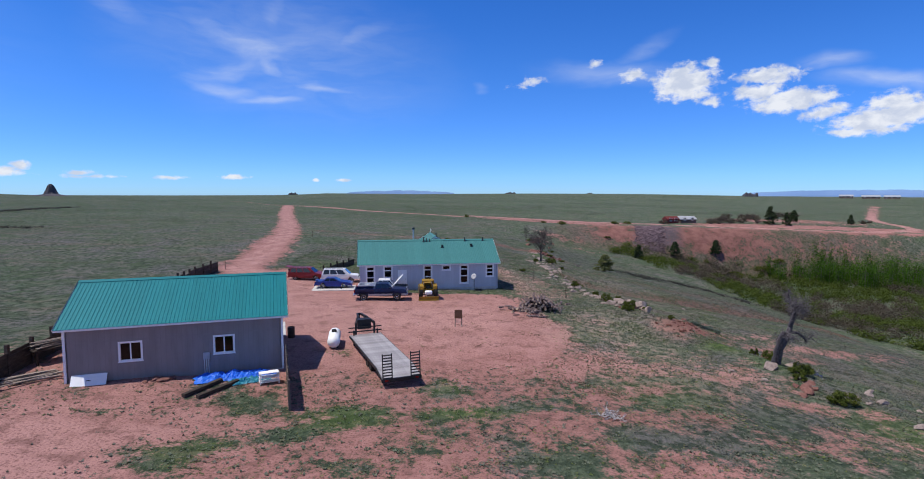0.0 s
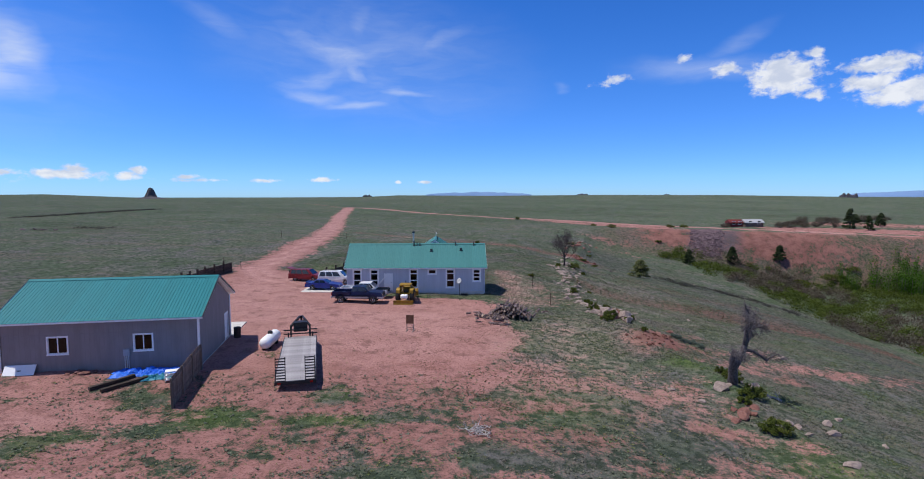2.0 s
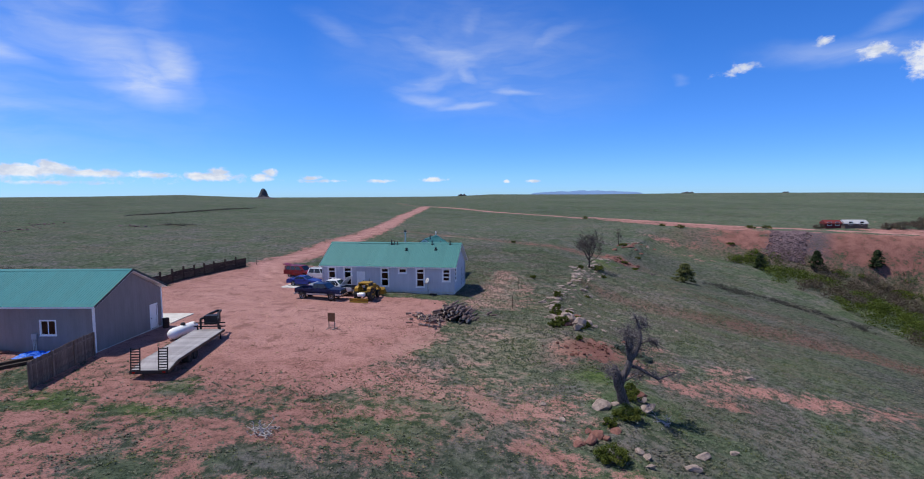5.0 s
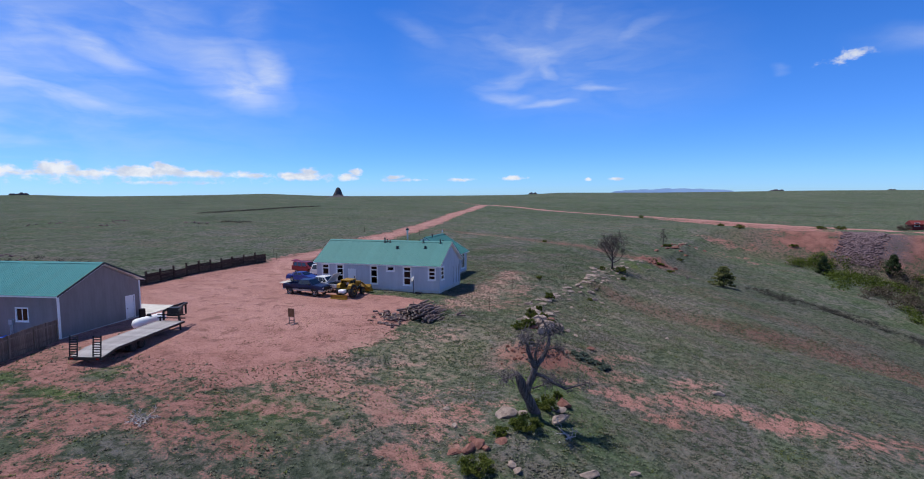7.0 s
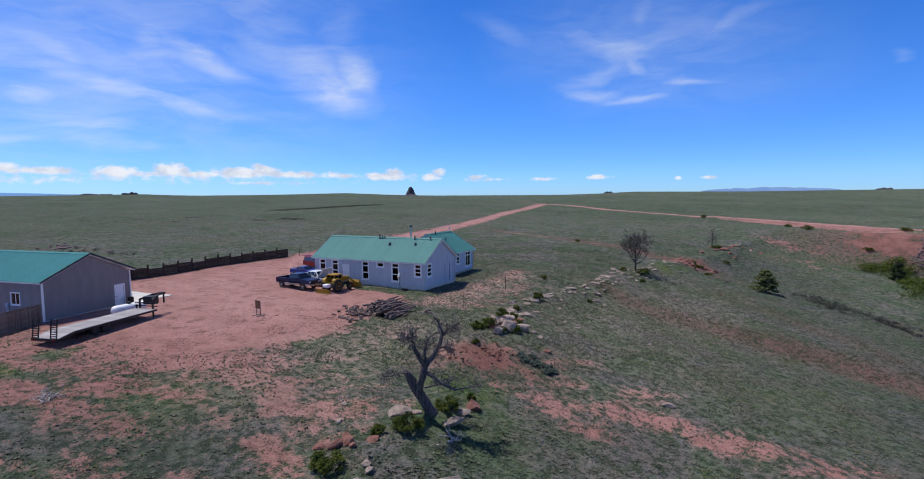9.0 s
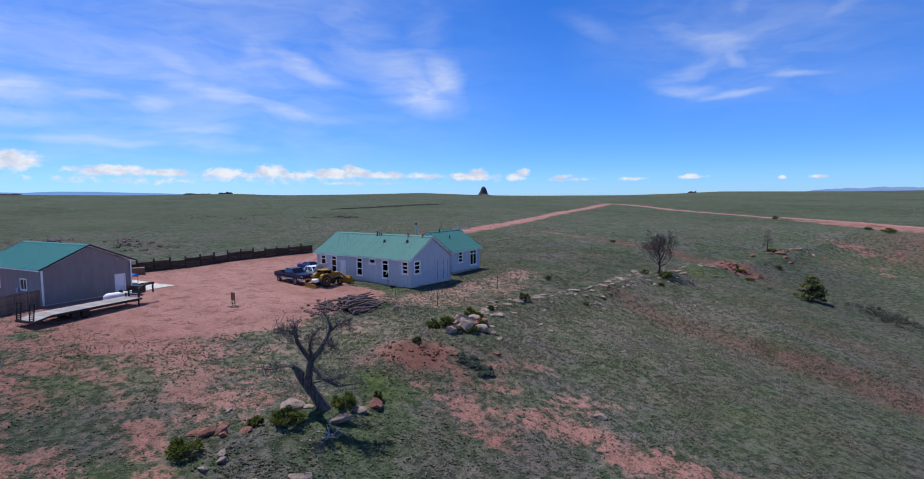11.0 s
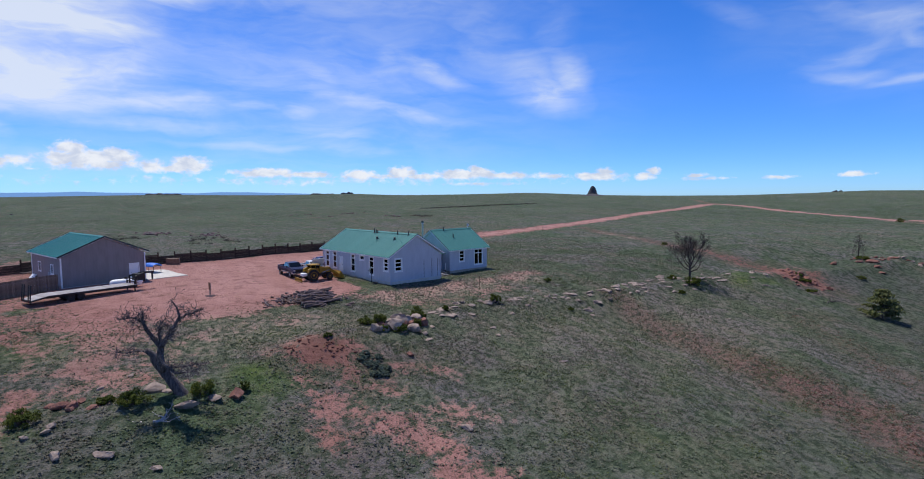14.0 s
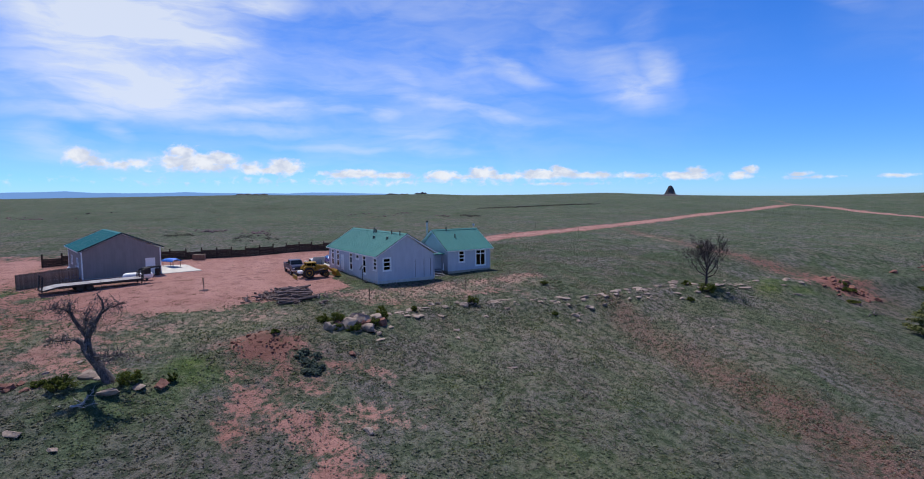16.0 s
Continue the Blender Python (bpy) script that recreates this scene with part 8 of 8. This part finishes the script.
def log_pile():
    rngl = np.random.default_rng(17)
    bark = surface("grey_bark_log", (0.050, 0.031, 0.033), (0.255, 0.185, 0.178), 4.0, 0.9, bump=0.8, stretch=(0.4, 3, 3), vary=0.4)
    cut = surface("cut_log_end", (0.40, 0.29, 0.21), (0.55, 0.43, 0.33), 8.0, 0.85)

    def log_at(x, y, z, turn, tilt, long_, r, label, group):
        bm = bmesh.new()
        pts = [(-long_ / 2 + long_ * k / 4, rngl.uniform(-0.04, 0.04), rngl.uniform(-0.03, 0.03)) for k in range(5)]
        tube(bm, pts, [r * (1.1 - 0.07 * k) for k in range(5)], 9)
        bm.faces.ensure_lookup_table()
        for f in bm.faces[-2:]:
            f.material_index = 1
        ob = new("log", mesh_of(bm, "log", [bark, cut]))
        ob.matrix_basis = Matrix.Translation((x, y, z)) @ Matrix.Rotation(radians(turn), 4, "Z") @ Matrix.Rotation(radians(tilt), 4, "Y")
        tagged(ob, label, "log", group)
    c, s = math.cos(radians(86)), math.sin(radians(86))
    for layer, count in enumerate((17, 16, 15, 13, 11, 9, 7, 4)):
        for k in range(count):
            across = (k - (count - 1) / 2) * 0.27 + rngl.uniform(-0.11, 0.11)
            along = rngl.uniform(-0.8, 0.8)
            x, y = 8.35 + along * c + across * s, 60.5 + along * s - across * c
            log_at(x, y, G(8.0, 60.2) + 0.08 + layer * 0.16 + rngl.uniform(-0.05, 0.05), 86 + rngl.normal() * 15, rngl.normal() * 7, rngl.uniform(1.8, 3.6), rngl.uniform(0.055, 0.12), "weathered grey log stacked on the wood pile", "logs of the wood pile")
    for k in range(74):
        x, y = rngl.normal(6.8, 0.9), rngl.normal(58.0, 0.7)
        if k > 62:
            x, y = rngl.normal(10.0, 1.0), rngl.normal(62.6, 0.7)
        log_at(x, y, G(x, y) + 0.10 + rngl.uniform(0, 0.18), rngl.uniform(0, 180), rngl.normal() * 10, rngl.uniform(0.3, 0.8), rngl.uniform(0.07, 0.14), "short split firewood piece lying on the earth", "scattered firewood")
    for k in range(12):
        x, y = rngl.normal(7.5, 0.6), rngl.normal(55.6, 0.25)
        log_at(x, y, G(x, y) + 0.09, rngl.uniform(0, 180), rngl.normal() * 6, rngl.uniform(0.35, 0.9), rngl.uniform(0.06, 0.11), "short split firewood piece lying on the earth", "scattered firewood")


log_pile()


def satellite_dish():
    x, y = 1.35, 69.9
    base = thing("satellite_dish", pose(x, y, G(x, y), 0, 0, 0), "grey satellite dish on a steel post by the house", "satellite dish")
    bm = bmesh.new()
    tube(bm, [(0, 0, -0.2), (0, 0, 1.75)], [0.04, 0.04], 10)
    part("post", bm, black_steel, base)
    bm = bmesh.new()
    lathe(bm, [(0.02, 0), (0.2, 0.03), (0.38, 0.10), (0.39, 0.115), (0.2, 0.05), (0.02, 0.02)], 22, Matrix.Translation((0, -0.08, 1.85)) @ Matrix.Rotation(radians(-35), 4, "Z") @ Matrix.Rotation(radians(66), 4, "X"))
    part("reflector", bm, surface("grey_dish", (0.36, 0.36, 0.39), (0.46, 0.46, 0.48), 3.0, 0.5), base, smooth=True)
    bm = bmesh.new()
    beam(bm, (0, -0.1, 1.6), (0.05, -0.55, 1.75), 0.03)
    part("feed_arm", bm, black_steel, base)
    small_box(base, "meter_case", -1.0 + 1.1, 0.15, 0.0, 1.0, 0.45, 0.22, plastic, 0.02)


satellite_dish()
rust_steel = surface("rusty_post_steel", (0.05, 0.03, 0.025), (0.12, 0.075, 0.06), 5.0, 0.8, 0.3)
for x, y, h in ((12.8, 68.0, 1.6), (10.4, 80.6, 1.7)):
    base = thing("steel_post", pose(x, y, G(x, y)), "thin rusty steel fence post in dry grass", "fence post", "yard posts")
    bm = bmesh.new()
    box(bm, -0.03, -0.005, -0.3, 0.03, 0.005, h)
    box(bm, -0.005, 0.0052, -0.3, 0.005, 0.04, h)
    part("stem", bm, rust_steel, base)
    bm = bmesh.new()
    beam(bm, (-0.25, 0.03, h * 0.62), (0.25, 0.03, h * 0.62), 0.03)
    part("crossbar", bm, rust_steel, base)
# posts of old fence lines over the plain
rngp = np.random.default_rng(6)
line = [(-36.4, 83.0), (-42.5, 88), (-52, 128), (-36, 130)]
for x, y in line:
    bm = bmesh.new()
    h = rngp.uniform(1.1, 1.5)
    tube(bm, [(0, 0, -0.3), (rngp.uniform(-0.05, 0.05), 0.02, h)], [0.045, 0.04], 7)
    solid("wooden_post", bm, shade_wood, pose(x, y, G(x, y)), "old dark wooden fence post on the plain", "fence post", "old fence posts")


# ---- the distance ----
def butte():
    x, y = -347.0, 460.0
    bm = bmesh.new()
    rings = []
    for k, (r, z) in enumerate(((22, -2), (12, 0.3), (5.2, 1.6), (4.1, 3.6), (3.2, 6.2), (2.4, 8.2), (1.5, 9.6), (0.4, 10.2))):
        rings.append([bm.verts.new((math.cos(a) * r * (1 + 0.25 * noise.noise(Vector((math.cos(a) * 2, math.sin(a) * 2, z * 0.2)))), math.sin(a) * r * (1 + 0.25 * noise.noise(Vector((math.cos(a) * 2, math.sin(a) * 2, z * 0.2 + 5)))), z + 0.8 * noise.noise(Vector((a * 3, z, 0))))) for a in [math.tau * j / 28 for j in range(28)]])
    for a, b in zip(rings, rings[1:]):
        for j in range(28):
            bm.faces.new((a[j], a[(j + 1) % 28], b[(j + 1) % 28], b[j]))
    bm.faces.new(rings[-1])
    solid("rock_butte", bm, surface("dark_butte_haze_blue", (0.048, 0.045, 0.054), (0.098, 0.090, 0.104), 0.2, 0.95, bump=0.8, grain=1.2), pose(x, y, G(x, y)), "dark conical rock butte standing on the plain", "rock formation", "", "", False)


butte()


def far_ridge(name, az0, az1, dist, tall, seed, label, tone=1.0):
    n = 60
    v, f = [], []
    for k in range(n + 1):
        a = radians(az0 + (az1 - az0) * k / n)
        env = math.sin(math.pi * k / n) ** 0.6
        h = tall * env * (0.72 + 0.28 * noise.noise(Vector((k * 0.14, seed, 0))) + 0.14 * noise.noise(Vector((k * 0.5, seed, 4))))
        x, y = -math.sin(a) * dist, math.cos(a) * dist
        v += [(x, y, -60), (x, y, 12 + h), (x * 1.06, y * 1.06, -60)]
    for k in range(n):
        a = 3 * k
        f += [(a, a + 3, a + 4, a + 1), (a + 1, a + 4, a + 5, a + 2)]
    # blue distance haze is put into the base colour, brighter with tone
    haze = surface(name + "_haze_blue", (0.17 * tone, 0.28 * tone ** 0.8, 0.50 * tone ** 0.55), (0.21 * tone, 0.33 * tone ** 0.8, 0.56 * tone ** 0.55), 0.002, 1.0, bump=0.0, grain=0.01, spec=0.0)
    if tone > 1:   # lies against the light: its distance haze is painted as an even sky-coloured glow
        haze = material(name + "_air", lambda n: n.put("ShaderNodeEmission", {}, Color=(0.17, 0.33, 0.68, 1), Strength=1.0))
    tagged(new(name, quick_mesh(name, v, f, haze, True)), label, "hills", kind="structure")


far_ridge("backdrop_hills_east", -48, -27, 4200, 36, 1.0, "low blue hills far off on the horizon")
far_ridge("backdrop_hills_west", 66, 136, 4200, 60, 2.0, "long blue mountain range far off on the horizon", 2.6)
far_ridge("backdrop_hills_north", 1, 12, 3400, 22, 3.0, "low blue rise far off on the horizon")


def outcrop(az_deg, dist, wide, tall, seed):
    a = radians(az_deg)
    x, y = -math.sin(a) * dist, math.cos(a) * dist
    rngo = np.random.default_rng(seed)
    base = thing("rock_outcrop", pose(x, y, G(x, y), 0, 0, az_deg), "low dark rock outcrop on the horizon", "rock formation", "far outcrops")
    for k in range(7):
        u = (k - 3) / 3.5
        bm = bmesh.new()
        bmesh.ops.create_icosphere(bm, subdivisions=2, radius=1.0, matrix=Matrix.Diagonal((wide * 0.16, wide * 0.12, tall * rngo.uniform(0.4, 1.1), 1)))
        for v in bm.verts:
            v.co.z += noise.noise(v.co * 0.25 + Vector((seed, k, 0))) * tall * 0.3
        part("boulder", bm, bpy.data.materials["dark_butte_haze_blue"], base, m=Matrix.Translation((u * wide / 2, 0, 0)))


for k, q in enumerate(((-27.6, 700, 14, 4.5), (17.3, 700, 10, 3), (-4.9, 720, 12, 2.5), (83.0, 700, 34, 2.0), (67.4, 690, 26, 1.7), (64.8, 690, 14, 2.8), (-13, 720, 6, 1.5))):
    outcrop(*q, k + 1)


# dark brush lines and stones across the western plain
rng = np.random.default_rng(44)
bx = np.concatenate([rng.normal(0, 1, 260) * 1.4 + np.linspace(-174, -166, 260), rng.uniform(-116, -106, 20), rng.uniform(-78, -58, 22), rng.uniform(-86, -72, 16)])
by = np.concatenate([np.linspace(171, 232, 260) + rng.normal(0, 1, 260) * 1.5, rng.uniform(134, 138, 20), rng.uniform(55, 65, 22), rng.uniform(40, 46, 16)])
brush_stuff("plain_brush", bx, by, 1.8, 0.55, 26, 0.16, leaf_gully, "dark low brush lines on the western plain")


rng = np.random.default_rng(45)
places = []
for cx, cy, rx, ry, n in ((-101, 50, 5, 4, 34), (-88, 62, 7, 3, 26), (-154, 124, 4, 4, 18), (-121, 129, 4, 2, 16), (-146, 112, 3, 3, 10), (-204, -20, 9, 8, 30), (-240, -36, 8, 8, 22), (-172, 107, 4, 4, 10), (-276, -10, 12, 8, 14)):
    for k in range(n):
        q = rng.uniform(0.18, 0.55)
        places.append((cx + rng.normal() * rx * 0.6, cy + rng.normal() * ry * 0.6, q * 1.5, q, q * 0.7, rng.uniform(0, math.tau), 0.3))
stones_joined("plain_stones", places, rock_mesh(46, stone_grey, rough=2), stone_grey, "low dark stones in clusters on the western plain")

far_roof = surface("dull_far_roof", (0.33, 0.34, 0.37), (0.42, 0.43, 0.46), 1.0, 0.7)
# far buildings beyond the bank road
def far_house(x, y, turn, lx, ly, high, ridge, wall_mat, roof_mat, label):
    base = thing("far_house", pose(x, y, G(x, y), 0, 0, turn), label, "house", "far buildings")
    bm = bmesh.new()
    box(bm, -lx / 2, -ly / 2, -1, lx / 2, ly / 2, high)
    part("wall", bm, wall_mat, base)
    bm = bmesh.new()
    out = [(-ly / 2 - 0.3, high - 0.05), (0, ridge), (ly / 2 + 0.3, high - 0.05), (ly / 2 + 0.3, high - 0.25), (-ly / 2 - 0.3, high - 0.25)]
    prism(bm, [(p, q) for p, q in out][::-1], -lx / 2 - 0.3, lx / 2 + 0.3, Matrix.Rotation(radians(90), 4, "Z"))
    bmesh.ops.recalc_face_normals(bm, faces=bm.faces)
    part("roof", bm, roof_mat, base)
    for k in range(max(2, int(lx / 4))):
        px = -lx / 2 + (k + 0.5) * lx / max(2, int(lx / 4))
        bm = bmesh.new()
        box(bm, px - 0.65, -ly / 2 - 0.04, 0.9, px + 0.65, -ly / 2 - 0.002, 2.1)
        w_ = part("window", bm, white_trim, base)
        bm = bmesh.new()
        box(bm, px - 0.55, -ly / 2 - 0.05, 1.0, px + 0.55, -ly / 2 - 0.042, 2.0)
        part("pane", bm, car_glass, w_)


red_wall = surface("red_shed_paint", (0.13, 0.02, 0.02), (0.19, 0.032, 0.03), 1.0, 0.8)
grey_roof = surface("pale_grey_roof", (0.36, 0.36, 0.38), (0.48, 0.48, 0.50), 1.0, 0.6)
brown_wall = surface("brown_shed_wall", (0.13, 0.09, 0.075), (0.2, 0.145, 0.12), 1.0, 0.9)
far_house(82.0, 216.5, 10, 4.6, 3.6, 1.7, 2.7, red_wall, red_wall, "small red shed beside the bank road")
far_house(89.0, 219.0, 8, 6.5, 4.0, 1.5, 2.6, brown_wall, grey_roof, "low shed with a pale grey roof beside the bank road")
for az_, d_, l_ in ((-34.9, 700, 12), (-36.6, 690, 15), (-38.0, 700, 13)):
    a_ = radians(az_)
    far_house(-math.sin(a_) * d_, math.cos(a_) * d_, az_, l_, 9, 2.4, 3.8, brown_wall, far_roof, "distant ranch house with a pale roof on the plain")
